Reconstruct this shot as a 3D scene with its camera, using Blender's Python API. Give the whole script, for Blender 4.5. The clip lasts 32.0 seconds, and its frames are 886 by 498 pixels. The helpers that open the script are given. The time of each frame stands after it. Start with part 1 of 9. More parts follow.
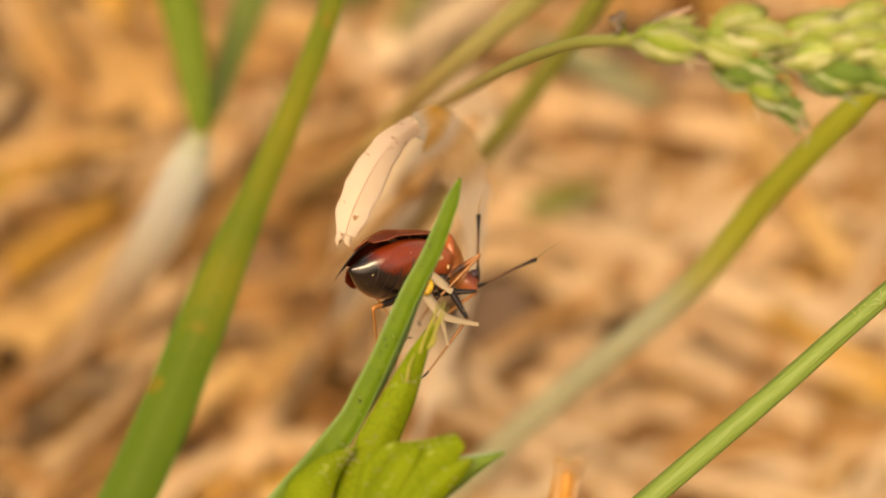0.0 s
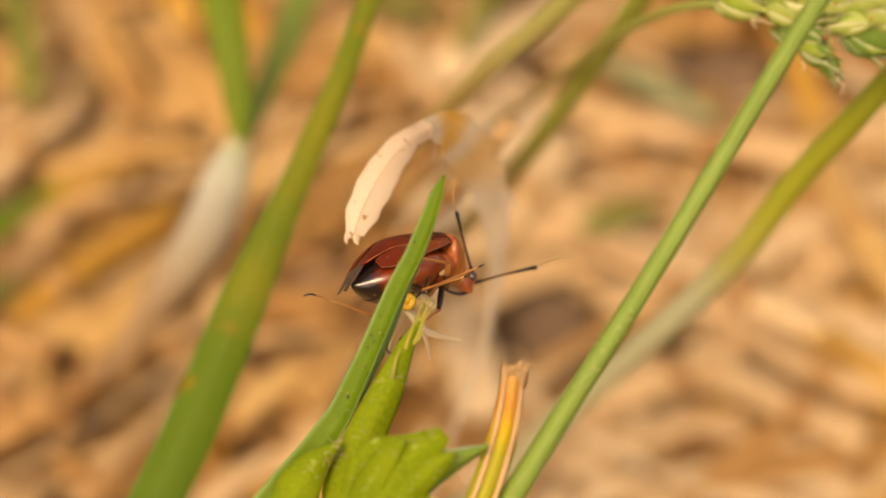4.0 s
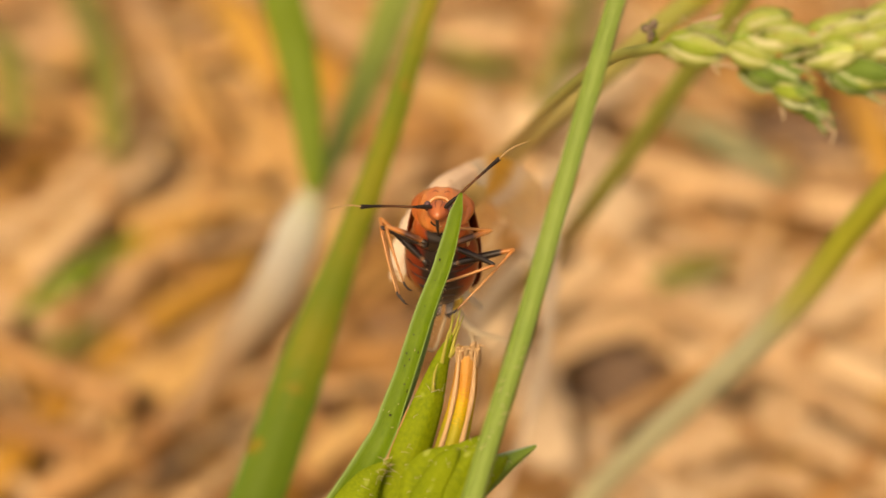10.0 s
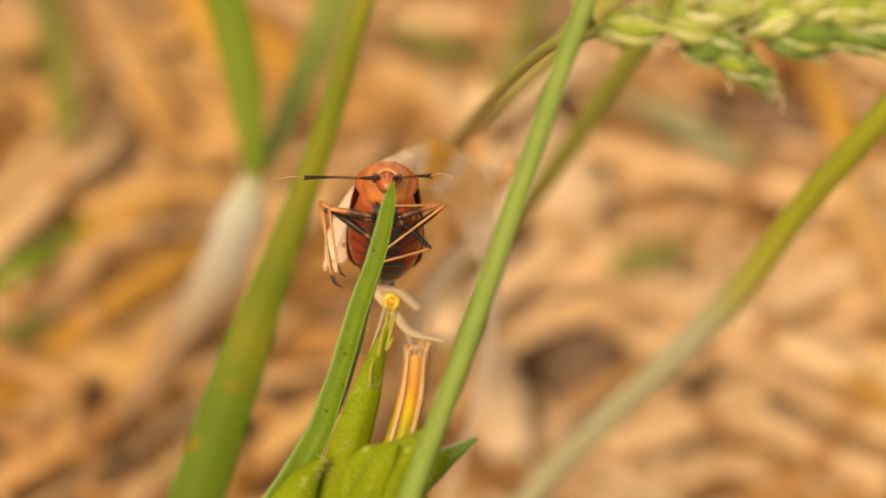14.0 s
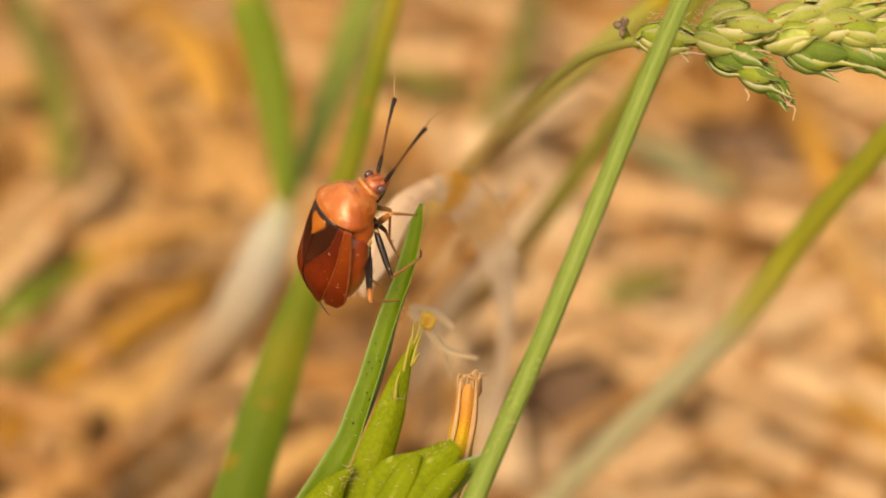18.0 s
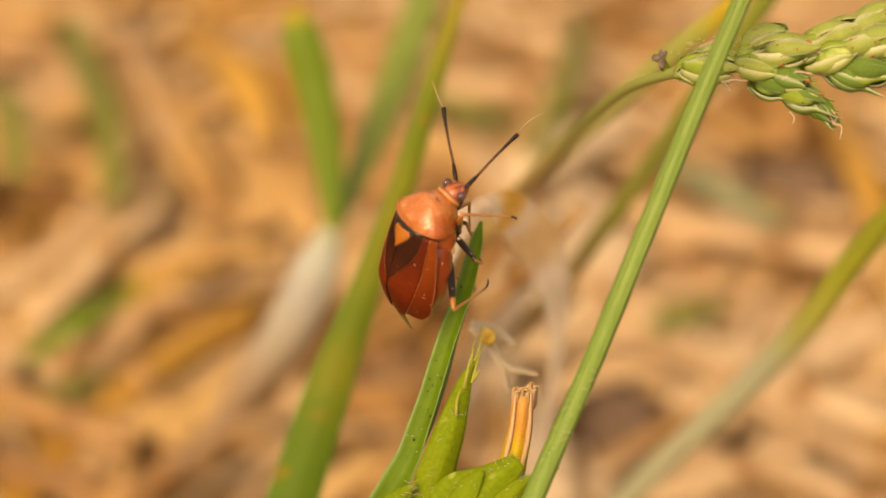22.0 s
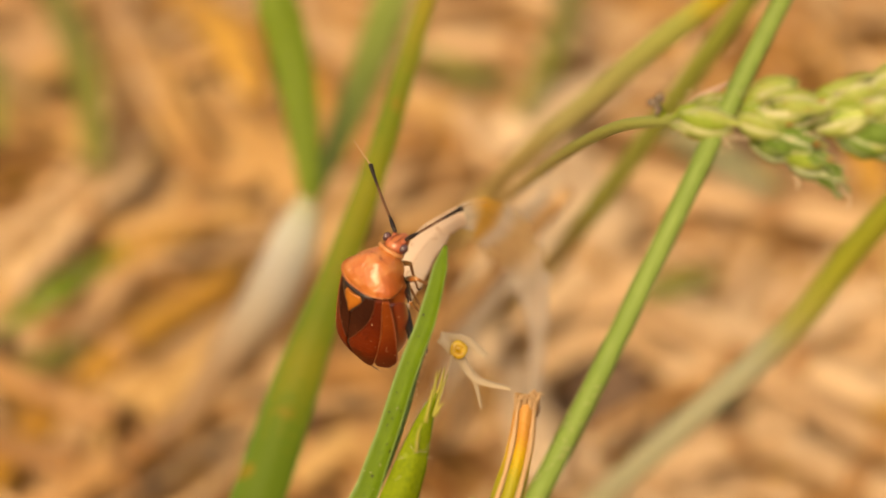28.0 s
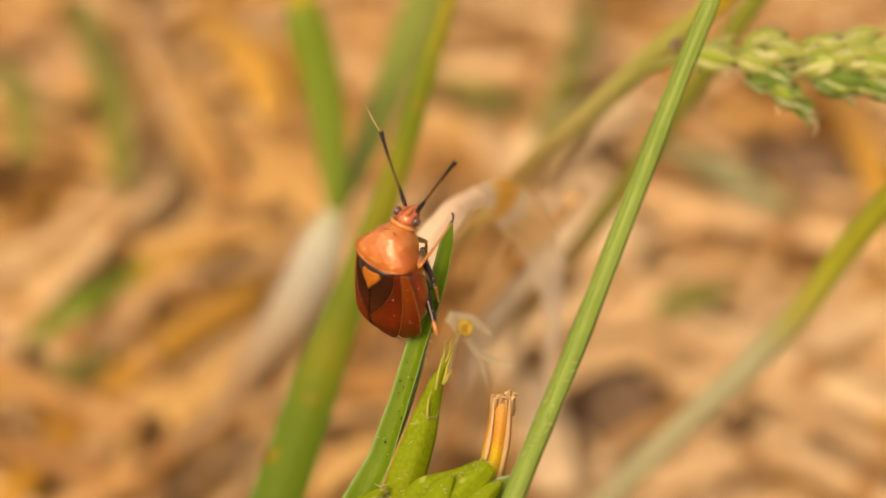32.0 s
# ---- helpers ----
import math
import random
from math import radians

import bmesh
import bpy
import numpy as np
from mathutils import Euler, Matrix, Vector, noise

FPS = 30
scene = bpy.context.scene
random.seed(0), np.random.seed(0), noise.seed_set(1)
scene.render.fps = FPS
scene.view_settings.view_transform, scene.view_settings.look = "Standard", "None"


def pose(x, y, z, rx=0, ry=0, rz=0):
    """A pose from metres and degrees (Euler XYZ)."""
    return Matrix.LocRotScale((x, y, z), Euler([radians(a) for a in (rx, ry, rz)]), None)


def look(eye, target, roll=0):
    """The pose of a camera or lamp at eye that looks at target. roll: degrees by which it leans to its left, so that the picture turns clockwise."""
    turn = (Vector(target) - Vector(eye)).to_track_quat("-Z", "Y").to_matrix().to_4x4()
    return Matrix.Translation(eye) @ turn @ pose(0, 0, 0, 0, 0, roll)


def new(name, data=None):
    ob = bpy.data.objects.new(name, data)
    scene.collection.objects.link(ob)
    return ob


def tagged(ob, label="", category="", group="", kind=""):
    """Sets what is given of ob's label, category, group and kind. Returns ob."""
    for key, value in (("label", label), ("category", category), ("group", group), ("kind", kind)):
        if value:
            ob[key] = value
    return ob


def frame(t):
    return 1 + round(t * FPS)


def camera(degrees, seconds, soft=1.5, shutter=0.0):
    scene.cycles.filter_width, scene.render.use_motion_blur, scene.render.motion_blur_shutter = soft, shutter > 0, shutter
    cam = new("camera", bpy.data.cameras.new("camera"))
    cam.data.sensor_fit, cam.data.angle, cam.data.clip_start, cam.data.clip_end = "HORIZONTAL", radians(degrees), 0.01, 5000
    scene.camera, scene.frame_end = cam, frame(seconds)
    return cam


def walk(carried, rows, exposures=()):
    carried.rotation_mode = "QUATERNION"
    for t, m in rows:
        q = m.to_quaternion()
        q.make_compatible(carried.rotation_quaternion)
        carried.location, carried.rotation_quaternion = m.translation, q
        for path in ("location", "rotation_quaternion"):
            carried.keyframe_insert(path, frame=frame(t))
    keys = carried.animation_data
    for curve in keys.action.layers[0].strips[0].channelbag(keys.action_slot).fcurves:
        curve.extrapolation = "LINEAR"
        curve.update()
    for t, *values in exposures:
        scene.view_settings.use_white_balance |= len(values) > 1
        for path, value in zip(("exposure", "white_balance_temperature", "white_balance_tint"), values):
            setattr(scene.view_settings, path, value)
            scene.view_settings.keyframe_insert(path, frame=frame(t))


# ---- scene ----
# A hand-held camera close over a grass tuft in a mown straw field; true size, so lengths are millimetres times MM.
MM = 0.001
cam = camera(24.0, 32.0, soft=1.6)
cam.data.dof.use_dof = True
cam.data.dof.focus_distance = 0.0955
cam.data.dof.aperture_fstop = 31.0
walk(cam, [
    (0, pose(-0.00375, -0.06366, 0.15783, 45.71, -1.46, -3.80)),
    (0.5, pose(-0.00263, -0.06341, 0.15782, 45.77, -1.30, -4.63)),
    (1, pose(-0.00263, -0.06295, 0.15792, 45.36, -1.31, -4.01)),
    (1.5, pose(-0.00217, -0.06432, 0.15765, 45.29, -1.05, -3.62)),
    (2, pose(-0.00244, -0.06540, 0.15757, 45.55, -0.93, -2.67)),
    (2.5, pose(-0.00280, -0.06593, 0.15757, 45.96, -0.79, -1.79)),
    (3, pose(-0.00321, -0.06627, 0.15764, 46.28, -0.76, -1.69)),
    (3.5, pose(-0.00182, -0.06632, 0.15786, 46.53, -0.71, -1.58)),
    (5.5, pose(0.00201, -0.06604, 0.15886, 45.87, -0.90, 1.02)),
    (6, pose(-0.00012, -0.06701, 0.15837, 46.50, -0.74, -0.08)),
    (6.5, pose(0.00044, -0.06783, 0.15901, 46.86, -0.42, 0.28)),
    (7, pose(0.00036, -0.06801, 0.15928, 47.21, -0.13, -0.04)),
    (7.5, pose(0.00147, -0.06900, 0.16067, 47.50, 0.13, 0.80)),
    (8, pose(-0.00006, -0.06962, 0.16110, 47.86, 0.30, 0.36)),
    (8.5, pose(0.00161, -0.06961, 0.16094, 47.94, 0.40, 1.53)),
    (9, pose(0.00079, -0.06920, 0.16044, 48.26, 0.40, 0.92)),
    (9.5, pose(0.00095, -0.06892, 0.16002, 48.06, 0.41, 1.04)),
    (10, pose(0.00122, -0.06936, 0.15964, 48.15, 0.41, 1.18)),
    (10.5, pose(0.00274, -0.07049, 0.16003, 48.16, 0.52, 1.37)),
    (11, pose(0.00225, -0.07045, 0.16014, 48.49, 0.55, 0.99)),
    (11.5, pose(0.00262, -0.06978, 0.16051, 47.90, 0.48, 1.44)),
    (12, pose(0.00218, -0.06960, 0.16008, 47.83, 0.54, 0.95)),
    (12.5, pose(0.00316, -0.06947, 0.16054, 47.95, 0.53, 1.41)),
    (13, pose(0.00324, -0.06818, 0.16047, 47.40, 0.35, 0.77)),
    (13.5, pose(0.00352, -0.06797, 0.15932, 47.21, 0.35, 0.27)),
    (14, pose(0.00368, -0.06728, 0.15857, 47.60, 0.17, 0.66)),
    (14.5, pose(0.00483, -0.06609, 0.15899, 47.86, 0.06, 1.15)),
    (16.5, pose(0.00027, -0.06785, 0.15868, 49.00, -0.14, -0.44)),
    (17, pose(-0.00045, -0.06822, 0.15894, 48.94, -0.09, -0.06)),
    (17.5, pose(-0.00055, -0.07007, 0.15926, 48.67, -0.10, -0.15)),
    (18, pose(0.00019, -0.07149, 0.16003, 48.94, -0.06, -0.55)),
    (18.5, pose(-0.00031, -0.07215, 0.16083, 49.52, 0.08, -0.94)),
    (19, pose(-0.00059, -0.07245, 0.16136, 50.07, 0.22, -0.80)),
    (19.5, pose(-0.00139, -0.07263, 0.16102, 50.23, 0.23, -0.49)),
    (20, pose(-0.00048, -0.07264, 0.16084, 50.08, 0.26, -0.22)),
    (20.5, pose(-0.00083, -0.07254, 0.16052, 50.11, 0.24, -0.03)),
    (21, pose(-0.00073, -0.07278, 0.16031, 50.03, 0.27, 0.51)),
    (21.5, pose(-0.00086, -0.07289, 0.16023, 50.08, 0.27, 0.62)),
    (22, pose(-0.00073, -0.07310, 0.15986, 49.99, 0.32, 0.50)),
    (22.5, pose(-0.00102, -0.07292, 0.15984, 50.01, 0.32, 0.73)),
    (23, pose(-0.00101, -0.07290, 0.15960, 49.79, 0.35, 0.48)),
    (23.5, pose(-0.00140, -0.07265, 0.15962, 49.70, 0.30, 0.53)),
    (24, pose(-0.00082, -0.07252, 0.15955, 49.56, 0.28, 0.41)),
    (24.5, pose(-0.00095, -0.07208, 0.15923, 49.48, 0.23, 0.13)),
    (26.5, pose(-0.00098, -0.07077, 0.15825, 49.33, 0.19, 0.09)),
    (27, pose(-0.00078, -0.07021, 0.15788, 48.99, 0.29, 0.21)),
    (27.5, pose(-0.00103, -0.06948, 0.15756, 48.81, 0.27, -0.14)),
    (28, pose(0.00023, -0.06720, 0.15915, 48.20, 0.16, 0.54)),
    (28.5, pose(-0.00011, -0.06949, 0.15805, 48.45, 0.19, -0.12)),
    (29, pose(-0.00055, -0.07020, 0.15962, 48.30, 0.17, -0.13)),
    (29.5, pose(-0.00040, -0.07186, 0.15943, 48.88, 0.21, 0.58)),
    (30, pose(0.00018, -0.07258, 0.15957, 49.57, 0.25, 1.24)),
    (30.5, pose(-0.00011, -0.07253, 0.15970, 49.64, 0.33, 1.07)),
    (31, pose(0.00039, -0.07226, 0.16037, 49.57, 0.42, 1.38)),
    (31.5, pose(0.00070, -0.07257, 0.16026, 49.35, 0.38, 0.95)),
    (32, pose(0.00057, -0.07282, 0.16023, 49.40, 0.39, 1.08)),
], exposures=[(0.0, 0.36, 11900, 17), (32.0, 0.36, 11900, 17)])

# ---- light: a bright hazy sky with a wide soft sun ----
world = bpy.data.worlds.new("sky")
scene.world = world
world.use_nodes = True
wn = world.node_tree.nodes
sky = wn.new("ShaderNodeTexSky")
sky.sky_type = "NISHITA"
sky.sun_disc = False
sky.sun_elevation = radians(52)
sky.sun_rotation = radians(200)
sky.dust_density = 3.0
wn["Background"].inputs["Strength"].default_value = 0.15
world.node_tree.links.new(sky.outputs[0], wn["Background"].inputs["Color"])
sun = new("sun", bpy.data.lights.new("sun", "SUN"))
sun.data.energy = 2.2
sun.data.angle = radians(22)
sun.data.color = (1.0, 0.93, 0.82)
sun.matrix_world = look((-0.3, -0.65, 1.0), (0, 0, 0))


# ---- materials ----
def material(name):
    m = bpy.data.materials.new(name)
    m.use_nodes = True
    t = m.node_tree
    return m, t.nodes, t.links, t.nodes["Principled BSDF"]


def ramp(nodes, links, fac, stops):
    r = nodes.new("ShaderNodeValToRGB")
    e = r.color_ramp.elements
    e[0].position, e[0].color = stops[0][0], (*stops[0][1], 1)
    e[1].position, e[1].color = stops[-1][0], (*stops[-1][1], 1)
    for p, c in stops[1:-1]:
        e.new(p).color = (*c, 1)
    links.new(fac, r.inputs[0])
    return r.outputs[0]


def noise_fac(nodes, links, vector, scale, detail=3.0, stretch=None):
    n = nodes.new("ShaderNodeTexNoise")
    n.inputs["Scale"].default_value = scale
    n.inputs["Detail"].default_value = detail
    if stretch:
        mp = nodes.new("ShaderNodeMapping")
        mp.inputs["Scale"].default_value = stretch
        links.new(vector, mp.inputs[0])
        vector = mp.outputs[0]
    links.new(vector, n.inputs["Vector"])
    return n.outputs["Fac"]


def mixed(nodes, links, fac, a, b, blend="MIX"):
    mx = nodes.new("ShaderNodeMix")
    mx.data_type, mx.blend_type = "RGBA", blend
    if isinstance(fac, float):
        mx.inputs[0].default_value = fac
    else:
        links.new(fac, mx.inputs[0])
    for s, v in ((6, a), (7, b)):
        if isinstance(v, tuple):
            mx.inputs[s].default_value = (*v, 1)
        else:
            links.new(v, mx.inputs[s])
    return mx.outputs[2]


def bump(nodes, links, bsdf, fac, strength, distance):
    b = nodes.new("ShaderNodeBump")
    b.inputs["Strength"].default_value = strength
    b.inputs["Distance"].default_value = distance
    links.new(fac, b.inputs["Height"])
    links.new(b.outputs[0], bsdf.inputs["Normal"])


def translucent(m, nodes, links, bsdf, colour, amount):
    tr = nodes.new("ShaderNodeBsdfTranslucent")
    links.new(colour, tr.inputs["Color"])
    mix = nodes.new("ShaderNodeMixShader")
    mix.inputs[0].default_value = amount
    links.new(bsdf.outputs[0], mix.inputs[1])
    links.new(tr.outputs[0], mix.inputs[2])
    links.new(mix.outputs[0], nodes["Material Output"].inputs["Surface"])


def leaf_material(name, dark, light, edge=None, along=None, spots=None, rough=0.45, glow=0.35, veins=26.0, mottle=330.0, rim=0.13, spot_size=2600.0, spot_at=0.76):
    """A plant blade: veins along its length, blotches, a paler edge, a change of colour from base (0) to tip (1)."""
    m, n, l, b = material(name)
    tc = n.new("ShaderNodeTexCoord")
    vein = noise_fac(n, l, tc.outputs["UV"], 1.0, 2.0, (veins, 0.6, 1))
    blotch = noise_fac(n, l, tc.outputs["Object"], mottle, 4.0)
    col = mixed(n, l, vein, dark, light)
    col = mixed(n, l, ramp(n, l, blotch, [(0.35, (0, 0, 0)), (0.75, (0.55, 0.55, 0.55))]), col, light)
    sep = n.new("ShaderNodeSeparateXYZ")
    l.new(tc.outputs["UV"], sep.inputs[0])
    if along:
        wob = n.new("ShaderNodeMath")
        wob.operation = "MULTIPLY_ADD"
        l.new(noise_fac(n, l, tc.outputs["UV"], 1.0, 3.0, (7, 1.5, 1)), wob.inputs[0])
        wob.inputs[1].default_value = 0.16
        vm = n.new("ShaderNodeMath")
        vm.operation = "MULTIPLY_ADD"
        l.new(sep.outputs[1], vm.inputs[0])
        vm.inputs[1].default_value = 0.01
        vm.inputs[2].default_value = -0.08
        l.new(vm.outputs[0], wob.inputs[2])
        tint = ramp(n, l, wob.outputs[0], along)
        col = mixed(n, l, 0.8, col, tint)
    if edge:
        e = ramp(n, l, sep.outputs[0], [(0.0, (1, 1, 1)), (rim, (0, 0, 0)), (0.9, (0, 0, 0)), (1.0, (0.7, 0.7, 0.7))])
        col = mixed(n, l, e, col, edge)
    if spots:
        v = noise_fac(n, l, tc.outputs["Object"], spot_size, 1.0)
        col = mixed(n, l, ramp(n, l, v, [(spot_at, (0, 0, 0)), (spot_at + 0.05, (1, 1, 1))]), col, spots)
    l.new(col, b.inputs["Base Color"])
    b.inputs["Roughness"].default_value = rough
    b.inputs["Specular IOR Level"].default_value = 0.25
    bump(n, l, b, vein, 0.5, 0.00008)
    translucent(m, n, l, b, col, glow)
    return m


def film_material(name, dark, light):
    """A dry membrane so thin that what is behind shows through, with orange stains."""
    m, n, l, b = material(name)
    tc = n.new("ShaderNodeTexCoord")
    col = mixed(n, l, noise_fac(n, l, tc.outputs["UV"], 1.0, 2.0, (10, 0.5, 1)), dark, light)
    sep, run = n.new("ShaderNodeSeparateXYZ"), n.new("ShaderNodeMath")
    l.new(tc.outputs["UV"], sep.inputs[0])
    run.operation = "MULTIPLY"
    l.new(sep.outputs[1], run.inputs[0])
    run.inputs[1].default_value = 0.01
    stain = ramp(n, l, run.outputs[0], [(0.05, (0, 0, 0)), (0.11, (0.95, 0.95, 0.95)), (0.16, (0.9, 0.9, 0.9)), (0.21, (0.05, 0.05, 0.05)), (0.28, (0.6, 0.6, 0.6)), (0.36, (0.5, 0.5, 0.5)), (0.45, (0, 0, 0))])
    col = mixed(n, l, stain, col, (0.92, 0.50, 0.05))
    l.new(col, b.inputs["Base Color"])
    b.inputs["Roughness"].default_value = 0.5
    translucent(m, n, l, b, col, 0.5)
    skin = n["Material Output"].inputs["Surface"].links[0].from_socket
    gap, mix = n.new("ShaderNodeBsdfTransparent"), n.new("ShaderNodeMixShader")
    holes = ramp(n, l, noise_fac(n, l, tc.outputs["UV"], 1.0, 3.0, (3, 0.05, 1)), [(0.3, (0.38, 0.38, 0.38)), (0.75, (0.60, 0.60, 0.60))])
    l.new(holes, mix.inputs[0])
    l.new(skin, mix.inputs[1])
    l.new(gap.outputs[0], mix.inputs[2])
    l.new(mix.outputs[0], n["Material Output"].inputs["Surface"])
    return m


def straw_material(name, dark, light, glow=0.15, rough=0.5):
    """Dry straw: each piece takes its own tone, with fibres along it and grey or brown weathering."""
    m, n, l, b = material(name)
    tc, oi, geo = n.new("ShaderNodeTexCoord"), n.new("ShaderNodeObjectInfo"), n.new("ShaderNodeNewGeometry")
    own = n.new("ShaderNodeMath")
    own.operation = "ADD"
    l.new(oi.outputs["Random"], own.inputs[0])
    l.new(geo.outputs["Random Per Island"], own.inputs[1])
    fr = n.new("ShaderNodeMath")
    fr.operation = "FRACT"
    l.new(own.outputs[0], fr.inputs[0])
    base = mixed(n, l, fr.outputs[0], dark, light)
    fibre = noise_fac(n, l, tc.outputs["UV"], 1.0, 3.0, (16, 0.25, 1))
    col = mixed(n, l, 1.0, base, ramp(n, l, fibre, [(0.3, (0.7, 0.66, 0.6)), (0.7, (1.0, 1.0, 1.0))]), "MULTIPLY")
    wear = noise_fac(n, l, tc.outputs["Object"], 70.0, 4.0)
    col = mixed(n, l, ramp(n, l, wear, [(0.55, (0, 0, 0)), (0.8, (0.8, 0.8, 0.8))]), col, (0.24, 0.10, 0.035))
    l.new(col, b.inputs["Base Color"])
    b.inputs["Roughness"].default_value = rough
    bump(n, l, b, fibre, 0.4, 0.0002)
    translucent(m, n, l, b, col, glow)
    return m


def plain_material(name, a, b2, scale, rough=0.4, coat=0.0, relief=0.0, spread=(0.35, 0.7)):
    m, n, l, b = material(name)
    tc = n.new("ShaderNodeTexCoord")
    f = noise_fac(n, l, tc.outputs["Object"], scale, 4.0)
    col = ramp(n, l, f, [(spread[0], a), (spread[1], b2)])
    l.new(col, b.inputs["Base Color"])
    b.inputs["Roughness"].default_value = rough
    b.inputs["Coat Weight"].default_value = coat
    b.inputs["Coat Roughness"].default_value = 0.12
    if relief:
        bump(n, l, b, noise_fac(n, l, tc.outputs["Object"], scale * 3, 4.0), 0.6, relief)
    return m


GREEN_BLADE = leaf_material("folded_blade", (0.06, 0.145, 0.006), (0.17, 0.29, 0.018), edge=(0.24, 0.38, 0.13), spots=(0.035, 0.025, 0.008), mottle=900.0, rim=0.16, veins=34.0, glow=0.3)
# dark green with the shade of the blade's groove put into the colour
GREEN_FOLD_SHADE = leaf_material("blade_fold_shade", (0.022, 0.06, 0.005), (0.05, 0.105, 0.01), glow=0.1)
GREEN_ROLLED = leaf_material("rolled_blade", (0.10, 0.21, 0.05), (0.19, 0.32, 0.11), edge=(0.27, 0.41, 0.20), mottle=900.0, glow=0.25)
GREEN = leaf_material("fresh_blade", (0.09, 0.19, 0.025), (0.23, 0.36, 0.06), edge=(0.44, 0.58, 0.42), spots=(0.035, 0.025, 0.008), mottle=600.0)
GREEN_YOUNG = leaf_material("young_leaf", (0.10, 0.19, 0.007), (0.36, 0.46, 0.03), rough=0.75, glow=0.45, veins=9.0, mottle=620.0, spots=(0.46, 0.56, 0.12), spot_size=900.0, spot_at=0.66)
GREEN_STEM = leaf_material("stem_green", (0.12, 0.22, 0.035), (0.23, 0.33, 0.08), rough=0.45, glow=0.12, veins=14.0)
GREEN_WORN = leaf_material("worn_blade", (0.05, 0.125, 0.008), (0.18, 0.265, 0.02), mottle=220.0, edge=(0.14, 0.28, 0.05), spots=(0.24, 0.20, 0.02), spot_size=420.0, spot_at=0.68, rough=0.6, along=[(0.0, (0.075, 0.165, 0.015)), (0.42, (0.10, 0.18, 0.012)), (0.50, (0.24, 0.23, 0.02)), (0.58, (0.13, 0.19, 0.014)), (0.70, (0.26, 0.24, 0.02)), (0.78, (0.14, 0.20, 0.014)), (0.90, (0.40, 0.30, 0.04)), (1.0, (0.56, 0.34, 0.07))])
GREEN_V = leaf_material("forked_blade", (0.10, 0.18, 0.012), (0.19, 0.28, 0.025), glow=0.3, along=[(0.0, (0.15, 0.23, 0.03)), (0.86, (0.15, 0.24, 0.02)), (0.95, (0.5, 0.36, 0.04)), (1.0, (0.6, 0.4, 0.06))])
GREEN_SOFT = leaf_material("soft_blade", (0.17, 0.25, 0.04), (0.30, 0.37, 0.10), glow=0.35)
SHEATH = leaf_material("pale_sheath", (0.58, 0.55, 0.46), (0.74, 0.73, 0.64), glow=0.4, along=[(0.0, (0.54, 0.31, 0.15)), (0.50, (0.58, 0.37, 0.19)), (0.64, (0.70, 0.62, 0.48)), (0.78, (0.75, 0.76, 0.70)), (0.92, (0.68, 0.74, 0.64)), (1.0, (0.50, 0.57, 0.34))])
YELLOW_STEM = leaf_material("yellowing_stem", (0.38, 0.40, 0.05), (0.54, 0.52, 0.10), along=[(0.0, (0.62, 0.60, 0.44)), (0.47, (0.60, 0.62, 0.47)), (0.56, (0.52, 0.50, 0.14)), (0.64, (0.42, 0.45, 0.06)), (1.0, (0.36, 0.42, 0.05))], glow=0.35, rough=0.6)
STUB = leaf_material("broken_stalk", (0.5, 0.22, 0.04), (0.75, 0.42, 0.12), along=[(0.0, (0.22, 0.34, 0.02)), (0.74, (0.32, 0.36, 0.02)), (0.81, (0.64, 0.44, 0.02)), (0.87, (0.58, 0.25, 0.04)), (1.0, (0.68, 0.36, 0.13))], glow=0.2)
DRY_LEAF = leaf_material("dry_leaf", (0.64, 0.46, 0.30), (0.93, 0.85, 0.72), spots=(0.52, 0.30, 0.15), spot_size=2400.0, spot_at=0.66, glow=0.5, veins=22.0, mottle=1500.0, along=[(0.0, (0.91, 0.81, 0.68)), (0.5, (0.88, 0.75, 0.61)), (1.0, (0.84, 0.67, 0.51))])
DRY_FILM = film_material("dry_film", (0.94, 0.80, 0.62), (0.98, 0.90, 0.76))
PALE_STRIP = leaf_material("pale_strip", (0.66, 0.54, 0.36), (0.82, 0.70, 0.5), glow=0.4)
STRAW = straw_material("straw", (0.45, 0.228, 0.068), (0.71, 0.45, 0.18))
STRAW_PALE = straw_material("straw_pale", (0.62, 0.38, 0.19), (0.84, 0.60, 0.35))
STRAW_UNDER = straw_material("straw_under", (0.33, 0.155, 0.045), (0.63, 0.37, 0.14))
STRAW_BRIGHT = straw_material("straw_bright", (0.77, 0.52, 0.29), (0.93, 0.70, 0.43), glow=0.25)
STRAW_PAPER = straw_material("straw_paper", (0.86, 0.64, 0.40), (0.95, 0.78, 0.54), glow=0.3)
PALE_PAPER = straw_material("pale_paper", (0.74, 0.66, 0.54), (0.88, 0.80, 0.68), glow=0.4)
STRAW_GOLD = straw_material("straw_gold", (0.52, 0.26, 0.04), (0.70, 0.41, 0.09))
STRAW_DARK = straw_material("straw_dark", (0.31, 0.15, 0.05), (0.56, 0.31, 0.12))
SOIL = plain_material("soil", (0.07, 0.036, 0.02), (0.19, 0.10, 0.055), 55.0, rough=0.95, relief=0.002)
CLOD = plain_material("clod", (0.14, 0.085, 0.052), (0.25, 0.16, 0.10), 160.0, rough=0.95, relief=0.001)

VIEW = Vector((0.0, -0.743, 0.669))  # the side from which the tuft is seen


# ---- building blocks ----
def thing(name, base, label, category, group="", kind=""):
    ob = new(name)
    ob.empty_display_size = 0.005
    ob.location = Vector(base) * MM
    return tagged(ob, label, category, group, kind)


